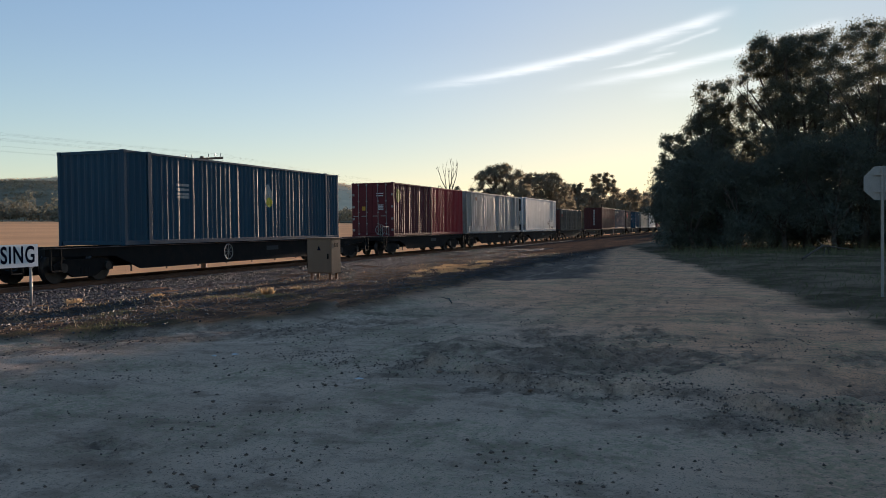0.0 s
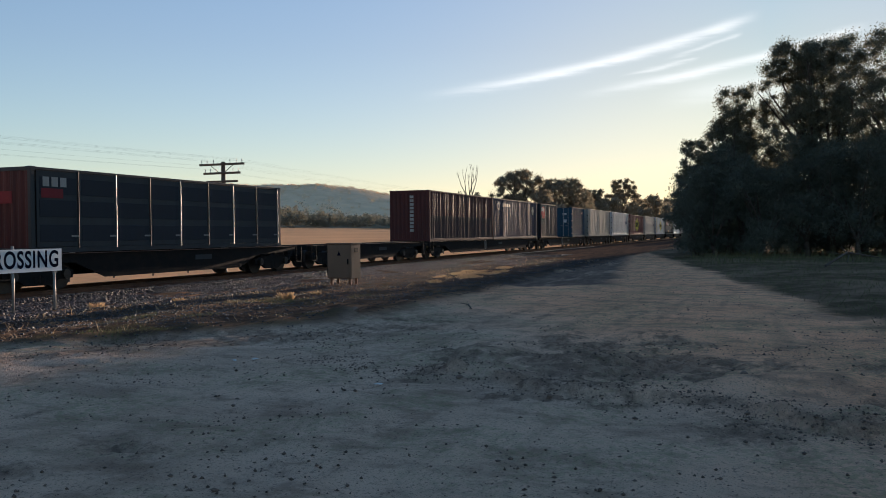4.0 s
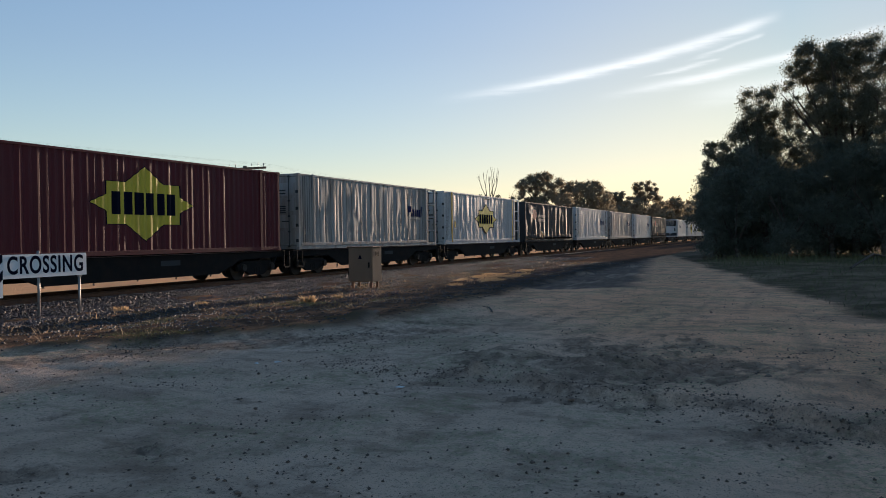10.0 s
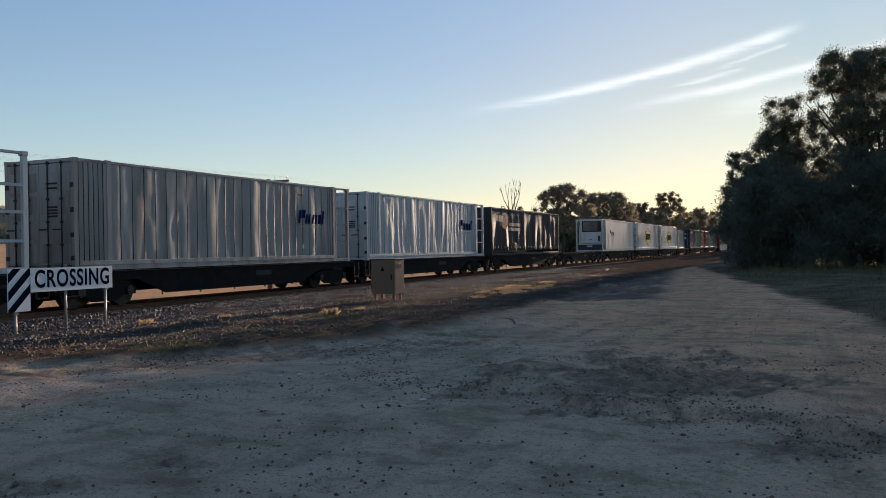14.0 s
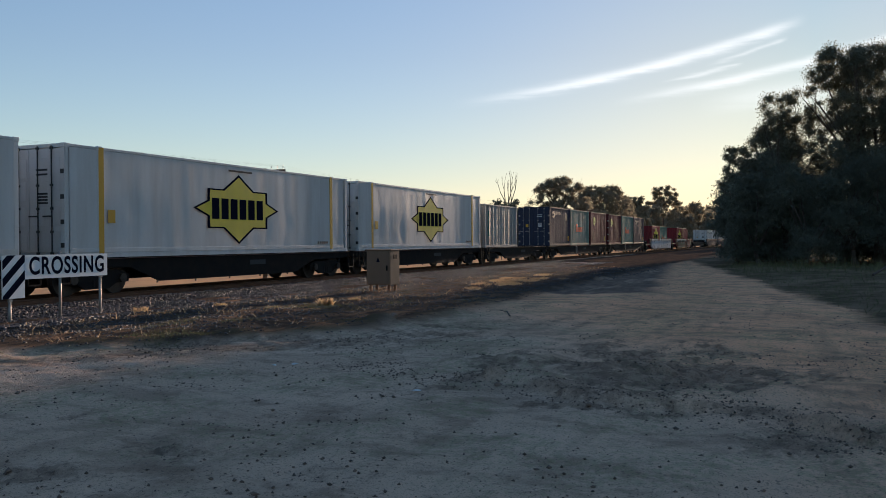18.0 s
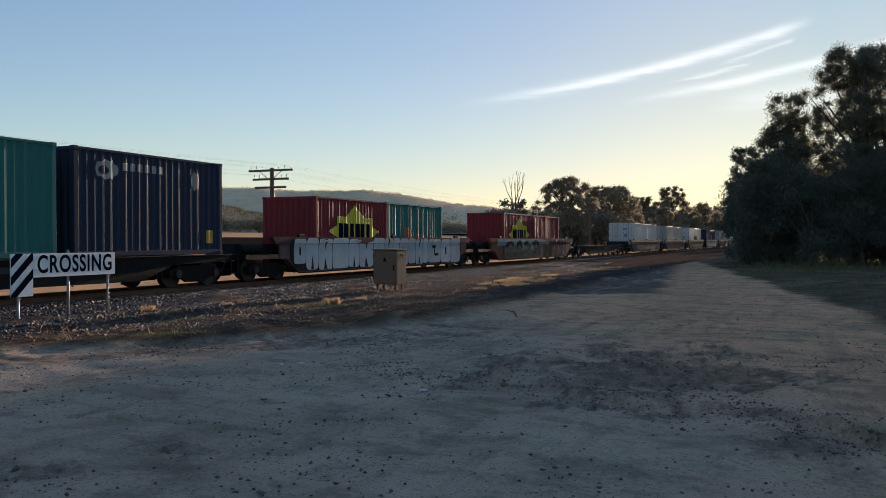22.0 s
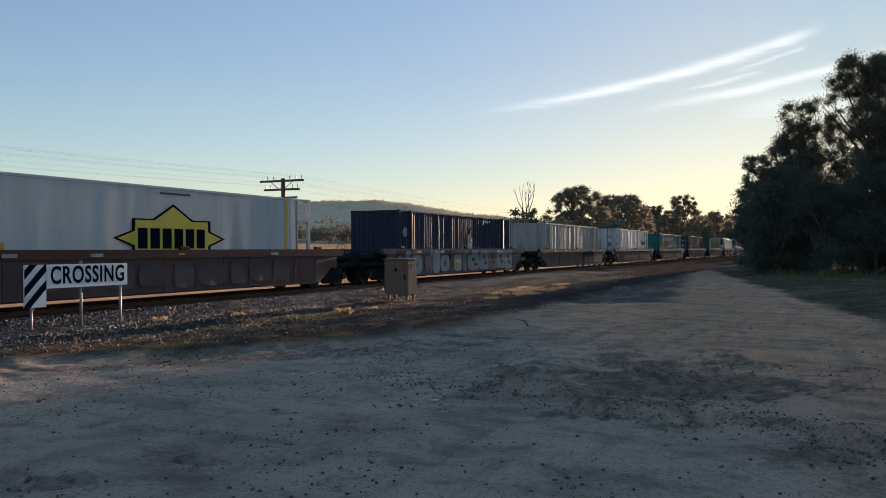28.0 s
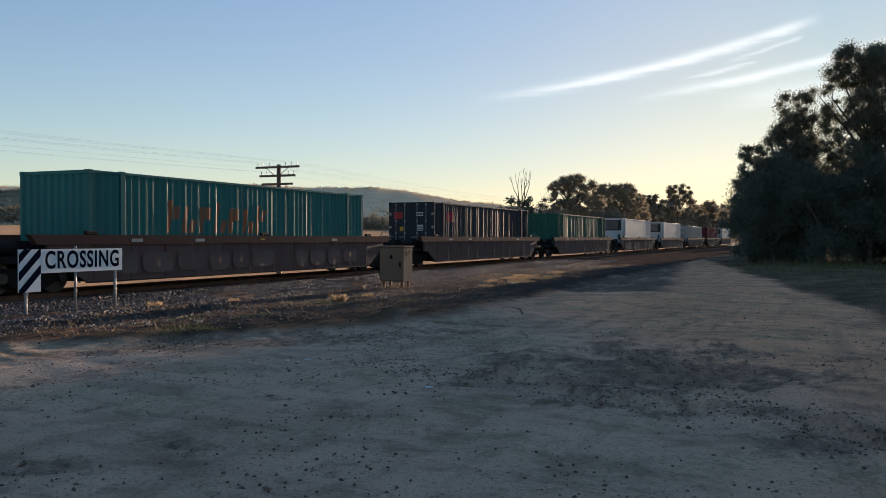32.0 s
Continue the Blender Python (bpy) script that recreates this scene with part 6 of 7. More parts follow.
def well_wagon(centre, skin, label, span=21.7, top=1.68, flange=None):
    a, L = centre - span / 2, span
    w = on_train("well_wagon", a, 0, label, "wagon", "well wagons of the train")
    line = top - 0.25
    side = [(2.1, line), (2.1, 0.98), (2.5, 0.98), (2.9, 0.72), (3.35, 0.46), (L - 3.35, 0.46), (L - 2.9, 0.72), (L - 2.5, 0.98), (L - 2.1, 0.98), (L - 2.1, line)]
    for y in (-1.42, 1.34):
        part("side_wall", Geo().slab(side, y, y + 0.08), skin, w)
        part("top_flange", Geo().slab([(1.55, top), (1.75, line), (L - 1.75, line), (L - 1.55, top)], y - 0.06 if y < 0 else y, y + 0.12), flange or FLANGE, w)
        part("bottom_flange", Geo().box(3.4, L - 3.4, y - 0.02 if y < 0 else y, y + 0.13, 0.43, 0.47), STEEL, w)
        n = 12
        if y < 0:
            for i in range(n):
                x = 3.6 + (L - 7.2) * i / (n - 1)
                part("stiffener", Geo().box(x - 0.03, x + 0.03, y - 0.02, y, 0.5, line), skin, w)
            for k in (4.8, 7.4, L * 0.7):
                part("data_plate", Geo().box(k, k + 0.42, y - 0.105, y - 0.098, line + 0.06, line + 0.15), DULLWHITE, w, "small white data plate")
            part("reflector", Geo().box(L * 0.5 - 0.2, L * 0.5 + 0.05, y - 0.105, y - 0.098, line + 0.1, line + 0.15), AMBER, w, "small amber reflector")
            for k in (3.3, L * 0.5, L - 3.6):
                part("guide", Geo().box(k, k + 0.4, y - 0.02, y + 0.1, top, top + 0.1, 0.02), STEEL, w)
    part("floor", Geo().box(3.4, L - 3.4, -1.34, 1.34, 0.47, 0.55), STEEL, w)
    for x0, x1, s in ((0.4, 3.4, 1), (L - 3.4, L - 0.4, -1)):
        part("end_platform", Geo().box(x0, x1, -1.2, 1.2, 0.98, 1.14), STEEL, w)
        m = (x0 + x1) / 2
        part("end_housing", Geo().slab([(m - 1.0, 1.14), (m + 1.0, 1.14), (m + 0.85 + 0.15 * s, 1.52), (m - 0.85 + 0.15 * s, 1.52)], -0.9, 0.9), STEEL, w)
        part("air_tank", Geo().tube((m - 0.7 - 0.9 * s, -0.95, 1.36), (m + 0.5 - 0.9 * s, -0.95, 1.36), 0.17, 12), STEEL, w, "dark air reservoir")
    for x in (1.95, L - 1.95):
        bogie(w, x)
    couplers(w, L)
    hand_wheel(w, L - 0.62, -0.75, 1.62, "x")
    part("hand_wheel_stand", Geo().box(L - 0.6, L - 0.5, -0.85, -0.65, 1.14, 1.7), STEEL, w)
    part("handrail", Geo().tube((L - 0.45, -1.15, 1.14), (L - 0.45, -1.15, 1.62), 0.018, 6).tube((L - 0.45, -1.15, 1.62), (L - 1.6, -1.15, 1.62), 0.018, 6), STEEL, w)
    return w


def silver_letters(w, line):
    """Tall silver letters from end to end, packed so that only dark seams show between them."""
    cuts = (2.9, 3.7, 4.6, 5.6, 6.9, 7.75, 9.0, 10.0, 10.85, 11.5, 12.4, 13.2, 14.05, 14.6, 16.2, 17.4, 18.7)
    forms = ("slot", "foot", "both", "", "foot", "both", "", "both", "foot", "slot", "", "both", "", "block", "slot", "")
    spray(w, "sprayed_ground", [(2.7, line + 0.2), (18.8, line + 0.2)], [(2.7, 0.9), (3.3, 0.52), (18.3, 0.52), (18.8, 0.9)], INK, 0, line, "dark sprayed ground")
    rng = np.random.default_rng(31)
    for p, q, f in zip(cuts, cuts[1:], forms):
        low = 0.5 if 3.2 < p < 17.6 else 0.72
        bubble(w, p - 0.01, q + 0.01, low + 0.05 * rng.random(), line + 0.20 + 0.05 * rng.random(), SILVER, INK, 1, line, f, INK, 5 + 6 * rng.random(), 0.018)
    spray(w, "sprayed_patch", [(7.55, line + 0.23), (8.9, line + 0.23)], [(7.55, line + 0.05), (8.2, line - 0.02), (8.9, line + 0.1)], BRICKRED, 8, line, "brick-red sprayed patch")
    spray(w, "sprayed_patch", [(18.5, line + 0.2), (19.6, line + 0.2)], [(18.5, 1.0), (19.6, 1.0)], BRICKRED, 0, line, "brick-red sprayed patch")


def camouflage(w, line):
    """Domed green forms with pale rims, a cream wave and dark scallops, and fat plum letters at the rear end."""
    def arch(x0, x1, foot, top, mat, layer, label=""):
        us = [-1, -0.95, -0.8, -0.5, 0, 0.5, 0.8, 0.95, 1]
        pts = [((x0 + x1) / 2 + u * (x1 - x0) / 2, foot + (top - foot) * math.sqrt(1 - u * u)) for u in us]
        spray(w, "sprayed_arc", pts, [(x0, foot), (x1, foot)], mat, layer, line, label)
    spray(w, "sprayed_ground", [(2.9, line + 0.2), (11.6, line + 0.22), (13.6, line)], [(2.9, line - 0.2), (13.6, line - 0.12)], HAZEGREY, 0, line, "blue-grey sprayed upper edge")
    spray(w, "sprayed_ground", [(4.0, 1.3), (6.0, 1.36), (9.0, 1.34), (12.3, 1.2)], [(4.0, 0.6), (12.3, 0.6)], SALMON, 1, line, "faded salmon sprayed ground")
    wave = [(4.2 + 0.25 * i, 0.98 + 0.12 * math.sin(i * 1.15) + 0.05 * math.sin(i * 2.7)) for i in range(33)]
    spray(w, "sprayed_wave", [(x, z + 0.15) for x, z in wave], [(x, z - 0.17) for x, z in wave], CREAM, 2, line, "cream sprayed wave")
    low = [(4.2 + 0.2 * i, 0.62 + 0.22 * abs(math.sin(i * 0.45))) for i in range(41)]
    spray(w, "sprayed_scallops", low, [(4.2, 0.5), (12.2, 0.5)], BOTTLE, 3, line, "dark green scallops")
    for x0, x1, foot, top in ((4.3, 6.05, 1.27, 1.66), (6.3, 7.6, 1.2, 1.70), (7.82, 9.1, 1.25, 1.67), (9.5, 11.4, 1.2, 1.74), (11.3, 12.25, 1.0, 1.35)):
        arch(x0, x1, foot, top, PALERIM, 4)
        arch(x0 + 0.07, x1 - 0.07, foot - 0.02, top - 0.05, BOTTLE, 6, "dark green dome")
        arch((x0 + x1) / 2 - 0.3, (x0 + x1) / 2 + 0.4, foot - 0.12, foot + 0.16, SALMON, 8)
    for x in (7.5, 9.2):
        arch(x, x + 0.9, 1.0, 1.3, PALERIM, 9)
        arch(x + 0.07, x + 0.83, 0.98, 1.25, CREAM, 11)
    spray(w, "sprayed_patch", [(13.95, 1.1), (14.3, line + 0.1), (14.5, line + 0.1)], [(13.95, 0.8), (14.05, 0.56), (14.5, 0.56)], JADE, 0, line, "jade sprayed edge")
    spray(w, "sprayed_patch", [(18.0, line + 0.1), (18.5, line), (18.9, 1.2)], [(18.0, 0.56), (18.3, 0.6), (18.9, 1.1)], JADE, 0, line, "jade sprayed edge")
    for p, q, z, f in ((14.3, 15.5, 0.54, "slot"), (15.5, 16.62, 0.52, "slot"), (16.62, 18.2, 0.55, "both")):
        bubble(w, p, q, z, line + 0.22, PLUM, PALERIM, 3, line, f, DUSTPINK, 4.5, 0.035)


def pale_letters(w, line):
    """Faded blue-grey and pink letters, round ones ahead and square interlocking ones behind."""
    rng = np.random.default_rng(8)
    for i in range(9):
        x = 2.8 + 1.75 * i
        spray(w, "sprayed_patch", [(x, line + 0.18), (x + 0.9, line + 0.2)], [(x, line - 0.2), (x + 0.5, line - 0.35 - 0.3 * rng.random()), (x + 0.9, line - 0.1)], (UMBER, DUSTPINK, HAZEGREY)[i % 3], 0, line)
    for k, (p, q, fill, f) in enumerate(((2.9, 3.6, DUSTPINK, "foot"), (3.65, 4.25, HAZEGREY, ""), (4.3, 5.5, HAZEGREY, "slot"), (5.75, 6.7, DUSTPINK, "foot"), (6.6, 7.5, HAZEGREY, ""), (7.5, 8.65, HAZEGREY, "slot"), (9.15, 10.25, HAZEGREY, ""), (10.3, 10.95, DUSTPINK, "slot"), (11.0, 12.75, HAZEGREY, "block"), (12.7, 14.05, HAZEGREY, "block"), (14.0, 15.35, DUSTPINK, "block"), (15.3, 16.65, HAZEGREY, "block"), (16.6, 17.9, HAZEGREY, "block"))):
        high = line + (0.19 if p > 11 or k % 3 == 1 else -0.04)
        bubble(w, p, q, 0.5 + 0.08 * rng.random(), high, fill, UMBER if k % 2 else DUSTPINK, 2, line, f, UMBER, 12.0 if p > 11 else 3.4, 0.022)
    burst = [(9.2 + 0.1 * i, 1.08 + (0.17 if i % 2 else 0.06)) for i in range(9)]
    spray(w, "sprayed_burst", burst, [(x, 2.12 - z) for x, z in burst], MUSTARD, 9, line, "small yellow burst")


def worn_letters(w, line, seed):
    """Ghosts of old sprayed letters, almost the colour of the grime."""
    rng = np.random.default_rng(seed)
    x = 3.4 + rng.random()
    while x < 17:
        wide = 0.8 + 0.7 * rng.random()
        if rng.random() < 0.7:
            bubble(w, x, x + wide, 0.52 + 0.1 * rng.random(), line - 0.05 - 0.15 * rng.random(), GHOST, None, 0, line, ("slot", "foot", "both", "")[rng.integers(4)], GRIME, 2.5 + 2 * rng.random())
        x += wide + 0.08


def ember_patch(w, line):
    spray(w, "sprayed_patch", [(12.4, line - 0.03), (14.5, line + 0.16), (15.7, line + 0.18)], [(12.4, 1.1), (12.8, 0.53), (15.7, 0.53)], GHOSTBLUE, 0, line, "midnight-blue sprayed patch")
    for x in (13.3, 13.55, 14.35, 14.7, 15.2):
        spray(w, "sprayed_flame", [(x - 0.1, 0.75), (x, line - 0.05), (x + 0.12, 0.72)], [(x - 0.1, 0.75), (x + 0.02, 0.58), (x + 0.12, 0.72)], EMBER, 2, line, "red sprayed flame")
    spray(w, "sprayed_patch", [(15.9, line - 0.1), (18.6, line - 0.05)], [(15.9, 0.6), (18.0, 0.6), (18.6, 1.0)], DUSTPINK, 0, line, "faded pink-brown sprayed patch")


# -- the consist, front to rear --
def flat_loads():
    B = DECK_Z
    c, p, y = dry_container(21.44, 14.63, B, BLUE, "long blue corrugated container with a pale oval emblem", W=2.5, doors=False, posts=True)
    blob(c, 8.4, 1.75, 0.3, DULLWHITE, p, y, 1.5, "emblem", "pale oval emblem")
    blob(c, 8.5, 1.5, 0.2, YELLOW, p, y - 0.003, 1.0)
    for zz in (1.9, 1.75, 1.6, 1.5):
        bar(c, 2.6, 3.3, zz, zz + 0.08, GREYWHITE, p, y, name="lettering_bar")
    c, p, y = dry_container(42.8, 6.058, B, MAROON, "maroon short container with a yellow round emblem")
    blob(c, 0.75, 2.2, 0.33, MUSTARD, p, y, 1.15, "emblem", "yellow round emblem")
    dry_container(48.88, 6.058, B, RED, "bright red short corrugated container")
    c, p, y = dry_container(55.75, 14.63, B, GREYWHITE, "long weathered grey-white corrugated container", W=2.5, posts=True)
    for i in range(5):
        bar(c, 2.1 + 0.36 * i, 2.35 + 0.36 * i, 2.3, 2.55, ORANGE if i == 0 else GREYWHITE, p, y - 0.002, name="lettering_bar")
    bar(c, 0.2, 14.4, 0.14, 0.5, DULLWHITE, p, y - 0.03, name="kick_strip", label="flat pale lower strip")
    c = reefer(71.5, 14.0, B, WHITE, "white refrigerated container with sprayed scribbles", unit="left", seams=False, frame_end=1.1)
    rng = np.random.default_rng(77)
    flat = [(0, 0), (14, 0)]
    for i in range(8):
        tall = i > 2
        x, z, r = 10.0 + (0.3 if tall else 0.24) * i, (0.62 if tall else 0.75) + 0.08 * rng.random(), 0.2 if tall else 0.13
        blob(c, x, z, r, INK if tall else PLUM, flat, -1.275, 2.1 if tall else 1.2, "scribble", "looping dark scribble", rng)
        blob(c, x, z + 0.02, r - 0.035, WHITE, flat, -1.279, 2.1 if tall else 1.1, "scribble_fill", rng=rng)
    half_container(88.15, 12.19, B)
    c, p, y = dry_container(116.3, 12.19, B, OXIDE, "rust-brown corrugated container with pale upright lettering", doors=False)
    for i in range(10):
        part("lettering_bar", Geo().box(-0.004, 0.004, -0.25, -0.02, 0.55 + 0.21 * i, 0.70 + 0.21 * i), GREYWHITE, c)
    bar(c, 0.2, 12.0, 0.14, 1.45, UMBER, p, y - 0.001, name="stain", label="grey-stained lower wall")
    c, p, y = dry_container(128.6, 12.19, B, NAVY, "navy corrugated container with a white swirl emblem", doors=False)
    blob(c, 1.3, 2.35, 0.42, GREYWHITE, p, y, 0.75, "emblem", "white swirl emblem", np.random.default_rng(3))
    blob(c, 1.25, 2.33, 0.2, NAVY, p, y - 0.003, 0.7, "emblem_eye")
    for i in range(6):
        bar(c, 2.2 + 0.36 * i, 2.47 + 0.36 * i, 2.32, 2.56, GREYWHITE, p, y, name="logo_bar")
    blob(c, 10.9, 2.2, 0.3, GREYWHITE, p, y, 1.0, "scrape", rng=np.random.default_rng(9))
    c, p, y = dry_container(142.2, 6.058, B, SLATE, "dark slate short container with a red patch", doors=False)
    blob(c, 0.95, 2.15, 0.62, RED, p, y, 0.85, "logo_patch", "red logo patch")
    for i in range(3):
        bar(c, 0.38 + 0.3 * i, 0.62 + 0.3 * i, 2.25, 2.55, WHITE, p, y - 0.004, name="logo_bar")
    c, p, y = dry_container(155.05, 6.058, B, BLUE, "dark blue short container with white door lettering")
    bar(c, 4.4, 5.0, 2.3, 2.5, GREYWHITE, p, y, 0.15, "logo_bar")
    # refrigerated and curtain-sided units
    reefer(163.0, 14.25, B, TAN, "cream-tan refrigerated container with brown stains", pitch=0.96)
    reefer(178.6, 13.8, B, WHITE, "bright white refrigerated container with a blue slanted logo", badge=badge_logo(10.3))
    c, p, y = dry_container(193.9, 14.63, B, MAROON, "long maroon container with a yellow star badge", W=2.5, posts=True)
    star(c, 7.4, 1.5, 1.12, p, y, 2.25, 0.97)
    reefer(209.85, 14.0, B, DULLWHITE, "dirty white refrigerated container with a faded blue logo", badge=badge_logo(10.3))
    reefer(225.1, 14.35, B, WHITE, "white refrigerated container with a yellow star badge and posts", posts=(1.1, 12.6), badge=badge_star(7.0))
    curtain_container(240.94, 14.8, B, "dark grey curtain-sided container with a red patch")
    reefer(257.2, 14.35, B, WHITE, "dented white refrigerated container with a blue logo", badge=badge_logo(10.6))
    reefer(272.95, 14.37, B, DULLWHITE, "grimy white refrigerated container with a blue logo", badge=badge_logo(10.6))
    reefer(288.85, 14.25, B, WHITE, "white refrigerated container with a bold blue logo", badge=badge_logo(10.5))
    curtain_container(304.4, 14.8, B, "dark curtain-sided container in shadow")
    reefer(333.95, 14.45, B, WHITE, "white refrigerated container with its cooler grille at the front", unit="left", seams=False, badge=badge_logo(2.9))
    reefer(349.77, 14.7, B, WHITE, H=2.98, label= "smooth white refrigerated container with a yellow star badge", seams=False, posts=(1.15, 13.3), badge=badge_star(7.3, 1.15, 1.49, 2.33), frame_end=0.25)
    reefer(365.45, 14.75, B, WHITE, H=2.98, label= "smooth white container with amber posts and a star badge", seams=False, posts=(1.15, 13.3), badge=badge_star(7.5, 1.15, 1.49, 2.33), frame_end=0.25)
    c, p, y = dry_container(381.1, 6.058, B, GREYWHITE, "weathered grey short container with a teal upright logo", H=2.6, doors=False)
    bar(c, 0.55, 0.8, 0.7, 2.2, TEAL, p, y, name="logo_bar", label="faded teal upright bar")
    for u, tone in ((394.9, 0), (428.5, 1)):
        c, p, y = dry_container(u, 6.058, B, NAVY, "navy short container with a white swirl emblem", doors=tone == 0)
        blob(c, 1.15, 2.35, 0.42, GREYWHITE, p, y, 0.7, "emblem", "white swirl emblem", np.random.default_rng(3))
        blob(c, 1.05, 2.33, 0.18, NAVY, p, y - 0.003, 0.7, "emblem_eye")
        for i in range(6):
            bar(c, 1.75 + 0.28 * i, 1.96 + 0.28 * i, 2.36, 2.58, GREYWHITE, p, y, name="logo_bar")
        blob(c, 4.75, 2.25, 0.2, GREYWHITE, p, y, 1.4, "scrape", rng=np.random.default_rng(4))
        bar(c, 5.3, 5.6, 0.35, 0.75, AMBER, p, y, name="warning_plate")
    for u in (401.2, 421.9):
        c, p, y = dry_container(u, 6.058, B, TEAL, "teal short container with a faded orange logo", doors=False)
        for i in range(4):
            bar(c, 1.7 + 0.55 * i, 2.15 + 0.55 * i, 1.1, 1.5 if i else 1.75, ORANGE, p, y, name="logo_bar", label="faded orange logo bar")
    for u, d in ((408.0, False), (415.35, True)):
        c, p, y = dry_container(u, 6.058, B, MAROON, "maroon short container with a yellow round emblem", doors=d)
        blob(c, 1.45, 2.1, 0.38, MUSTARD, p, y, 1.05, "emblem", "yellow round emblem")
        for i in range(3):
            bar(c, 1.3 + 0.1 * i, 1.55 + 0.1 * i, 1.95 + 0.12 * i, 2.0 + 0.12 * i, MAROON, p, y - 0.004, name="emblem_stroke")
        bar(c, 5.4, 5.7, 0.35, 0.75, AMBER, p, y, name="warning_plate")


def well_loads():
    F = 0.55
    for u, mat, s in ((440.2, DEEPRED, 1), (446.28, TEAL, 0), (461.85, DEEPRED, 1), (468.05, DEEPRED, 0)):
        c, p, y = dry_container(u, 6.058, F, mat, "red short container with a yellow star badge" if s else ("teal short container with a faded orange logo" if mat is TEAL else "plain red short corrugated container"), H=2.79, doors=False)
        if s:
            star(c, 3.1, 1.45, 1.12, p, y, 2.2, 0.97)
        elif mat is TEAL:
            for i in range(4):
                bar(c, 1.7 + 0.6 * i, 2.2 + 0.6 * i, 1.1, 1.4 if i else 1.7, ORANGE, p, y, name="logo_bar", label="faded orange logo bar")
        else:
            bar(c, 0.02, 0.3, 0.3, 2.6, AMBER, p, y - 0.04, name="edge_stripe")
            bar(c, 0.75, 0.86, 1.6, 2.3, WHITE, p, y, name="marking")
    step = 21.77
    H = 2.9
    specs = [(WHITE, True, "long white corrugated container with rust specks"), (GREYWHITE, False, "long weathered white corrugated container"), None, (NAVY, False, "long navy container with orange corner posts"),
             (GREYWHITE, False, "long grey-white container with brown stains"), None, (TEAL, False, "long teal container with faded orange lettering"), (SLATE, True, "dark slate container with red logo patches"), (GREEN, False, "long dark green corrugated container"),
             None, None, (GREYWHITE, True, "long pale corrugated container"), (MAROON, False, "long maroon corrugated container"), None]
    for i, spec in enumerate(specs):
        u = 502.08 + step * i
        if spec:
            c, p, y = dry_container(u, 14.63, F, spec[0], spec[2], H=H - 0.06 * (i > 5), W=2.5, doors=spec[1], posts=True)
            if i == 3:
                for x in (1.1, 13.3):
                    bar(c, x, x + 0.2, 0.2, 2.8, ORANGE, p, y - 0.045, name="post_stripe", label="orange upright stripe")
                blob(c, 8.3, 1.5, 0.36, GREYWHITE, p, y, 1.25, "emblem", "white round emblem")
                blob(c, 0.6, 1.9, 0.22, GREYWHITE, p, y, 1.0)
            if i == 6:
                for k in range(7):
                    bar(c, 2.9 + 0.72 * k, 3.1 + 0.72 * k, 1.2, 2.0 if k % 3 else 2.15, ORANGE, p, y, 0.12, name="lettering_bar", label="faded orange letter stroke")
                    bar(c, 3.18 + 0.72 * k, 3.45 + 0.72 * k, 1.2 if k % 2 else 1.6, 1.6 if k % 2 else 2.0, ORANGE, p, y, 0.1, name="lettering_bar", label="faded orange letter stroke")
            if i == 7:
                bar(c, 1.6, 2.5, 1.9, 2.4, RED, p, y, name="logo_patch", label="red logo patch")
                part("logo_patch", Geo().box(-0.02, -0.012, 0.45, 0.95, 2.0, 2.35), RED, c, "red logo patch")
        elif i == 2:
            reefer(545.4, 14.75, F, WHITE, "smooth white container with amber posts and a star badge", seams=False, posts=(1.15, 13.1), badge=badge_star(7.4, 1.0, 1.45, 2.35), frame_end=0.9)
        elif i == 5:
            reefer(610.95, 14.3, F, WHITE, "clean white ribbed refrigerated container with a blue logo", badge=badge_logo(10.7))
        else:
            reefer(u, 14.4, F, WHITE, "white refrigerated container with its cooler grille at the front", unit="left", seams=False)


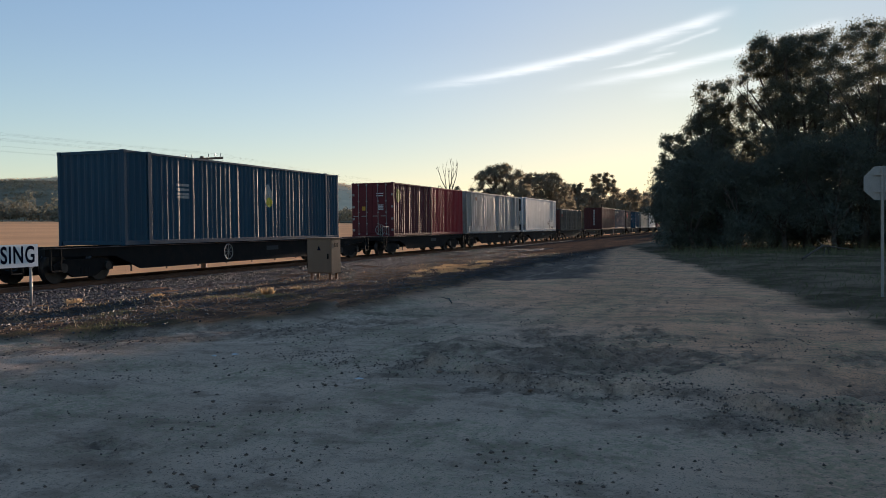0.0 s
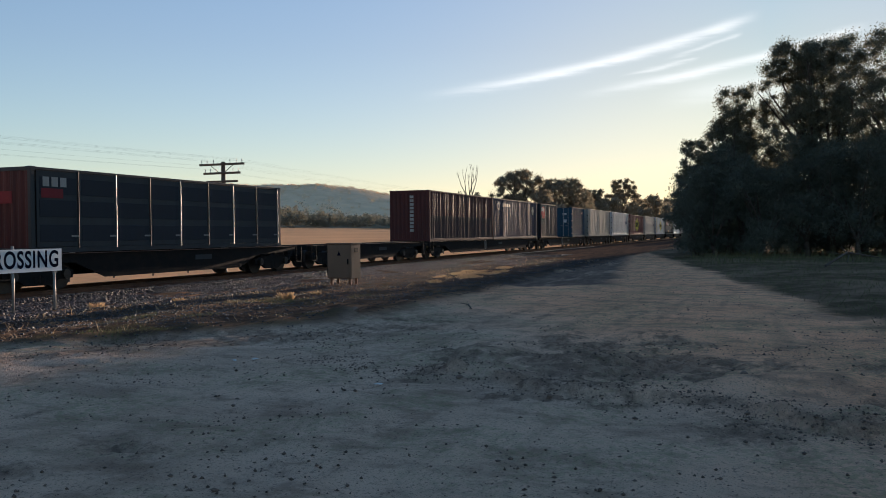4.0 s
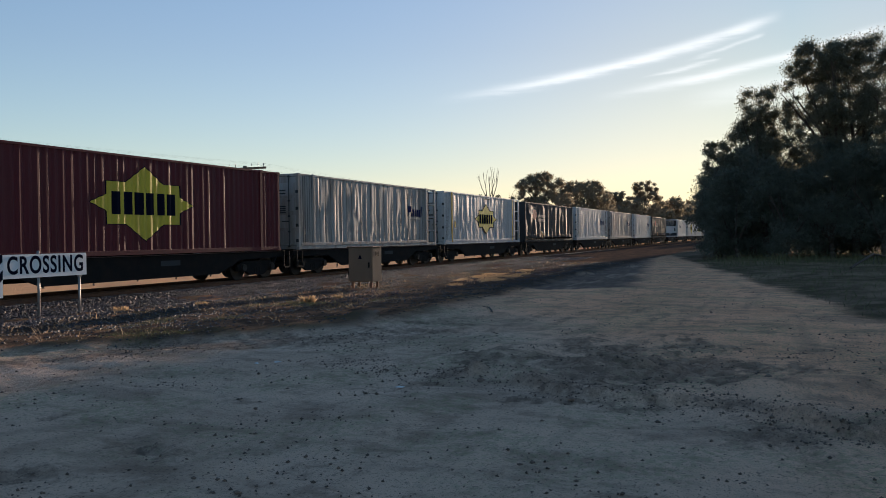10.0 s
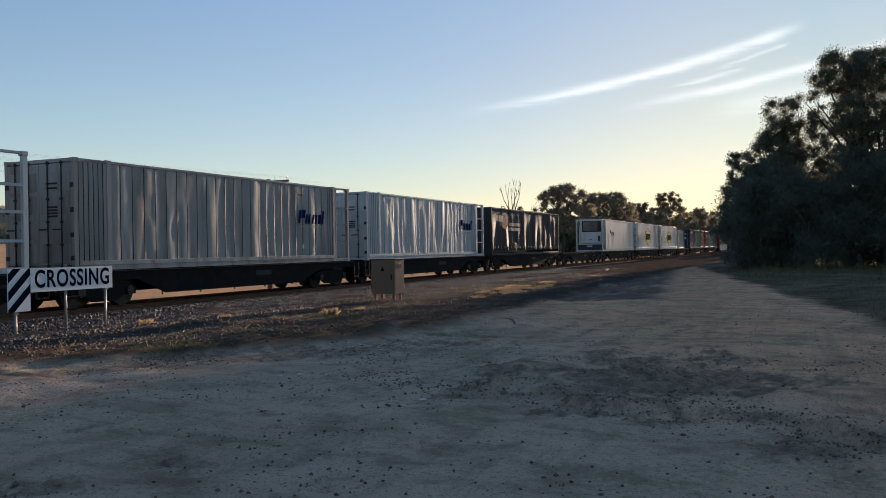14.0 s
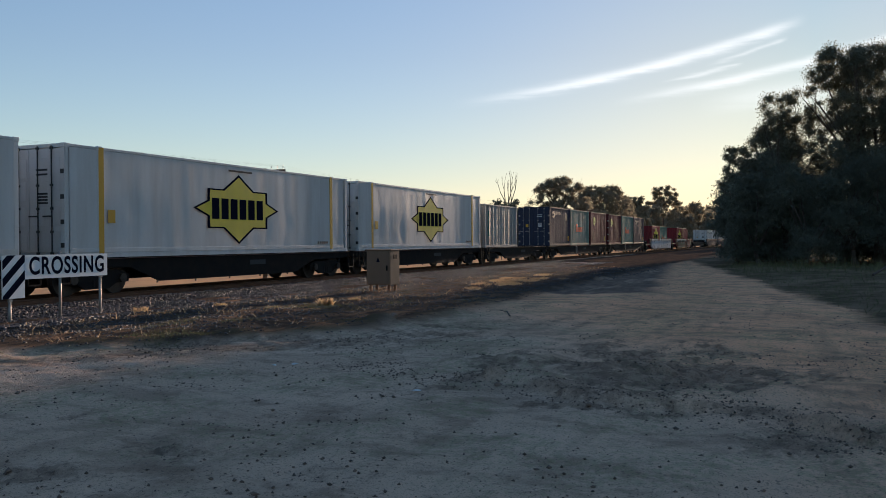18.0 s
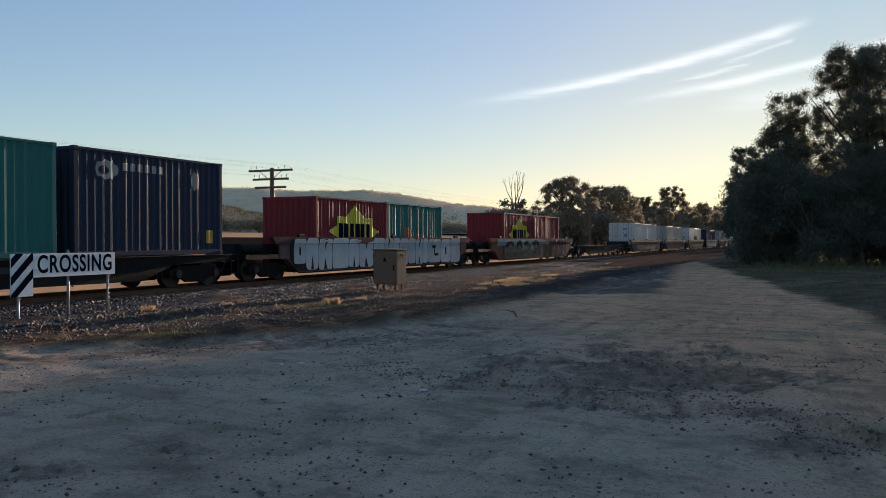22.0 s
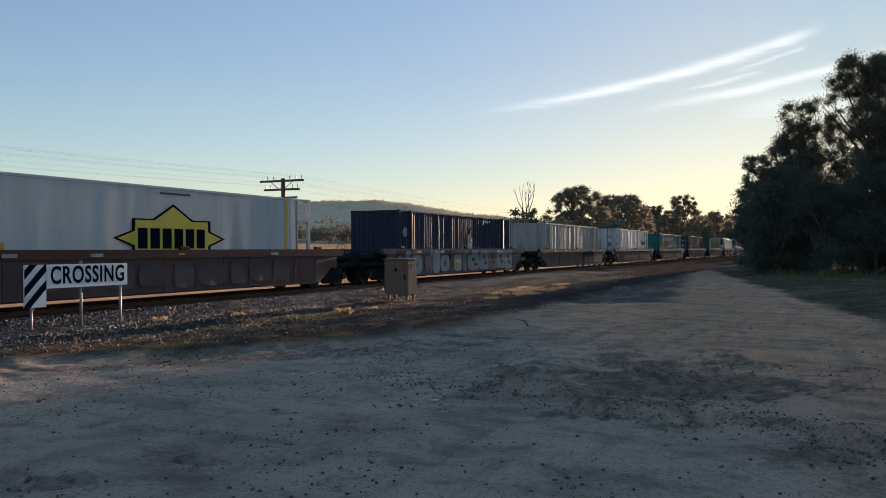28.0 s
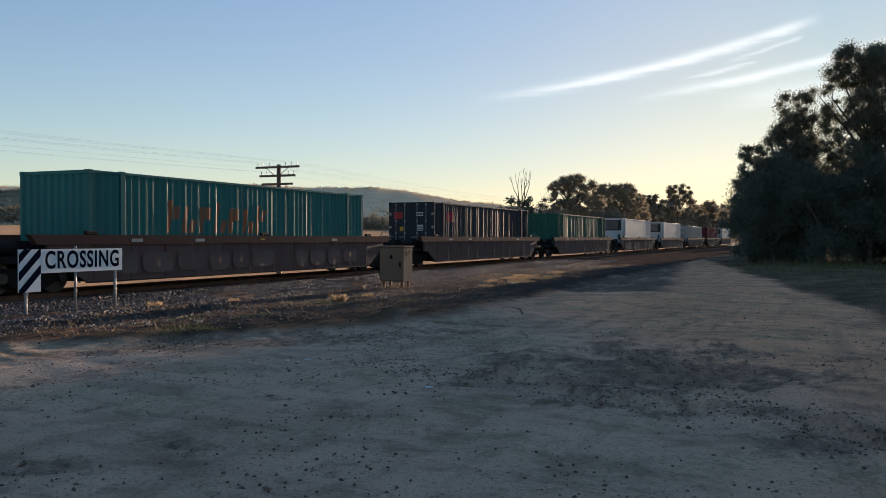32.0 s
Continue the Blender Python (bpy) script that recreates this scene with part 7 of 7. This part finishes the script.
def wagons():
    for a, b in ((2.0, 17.6), (18.0, 39.4), (40.8, 55.3), (55.4, 71.0), (71.1, 86.5), (86.6, 101.9), (102.2, 115.6), (115.8, 141.4), (141.6, 162.2), (162.3, 178.0), (178.0, 193.2), (193.2, 209.2), (209.2, 224.5), (224.5, 240.2), (240.2, 256.4), (256.4, 272.2), (272.2, 288.1), (288.1, 303.8), (303.8, 319.6), (319.6, 333.2), (333.2, 349.1), (349.1, 365.0), (365.0, 380.7), (380.7, 394.2), (394.2, 414.7), (414.7, 435.4), (479.1, 498.3)):
        w = flat_wagon(a, b)
        if a == 40.8:
            hand_wheel(w, 0.8, -0.95, 1.55, "x")
            part("hand_wheel_stand", Geo().box(0.82, 0.9, -1.02, -0.88, DECK_Z - 0.02, 1.66), STEEL, w)
            part("end_platform", Geo().box(0.36, 1.7, -1.2, 1.2, DECK_Z - 0.03, DECK_Z + 0.012), GRIME, w, "worn steel end platform")
            part("hand_rail", Geo().tube((0.45, -1.22, DECK_Z), (0.45, -1.22, DECK_Z + 0.5), 0.018, 6).tube((0.45, -1.22, DECK_Z + 0.5), (1.3, -1.22, DECK_Z + 0.5), 0.018, 6).tube((1.3, -1.22, DECK_Z + 0.5), (1.3, -1.22, DECK_Z), 0.018, 6), GALV, w)
    silver_letters(well_wagon(446.27, GRIME, "well wagon covered in tall silver sprayed letters", top=1.76), 1.51)
    camouflage(well_wagon(467.98, OCHRE, "well wagon sprayed with green domes and plum letters", top=1.76, flange=OCHRE), 1.51)
    for i in range(14):
        at = 509.4 + 21.77 * i
        if i == 3:
            pale_letters(well_wagon(at, MAUVE, "well wagon covered in faded blue-grey and pink letters", 21.75, 1.70, MAUVE), 1.45)
        elif i == 4:
            ember_patch(well_wagon(at, GRIME, "grimy brown well wagon with a dark blue and red sprayed patch", 21.75), 1.43)
        elif i in (0, 2, 5, 6, 9):
            worn_letters(well_wagon(at, GRIME, "grimy brown well wagon with faded sprayed letters", 21.75), 1.43, 40 + i)
        else:
            well_wagon(at, GRIME, "grimy dark brown steel well wagon", 21.75)


flat_loads()
well_loads()
wagons()


# ---- the train runs towards the camera's side and gathers speed ----
def motions():
    times = [0.0, 0.1, 0.3] + [0.5 * i for i in range(1, 64)] + [31.7, 31.9, 32.0]
    for ob, u, y, z in movers:
        walk(ob, [(t, pose(u - SPEED * t - GAIN * t * t / 2, y, z)) for t in times])


motions()
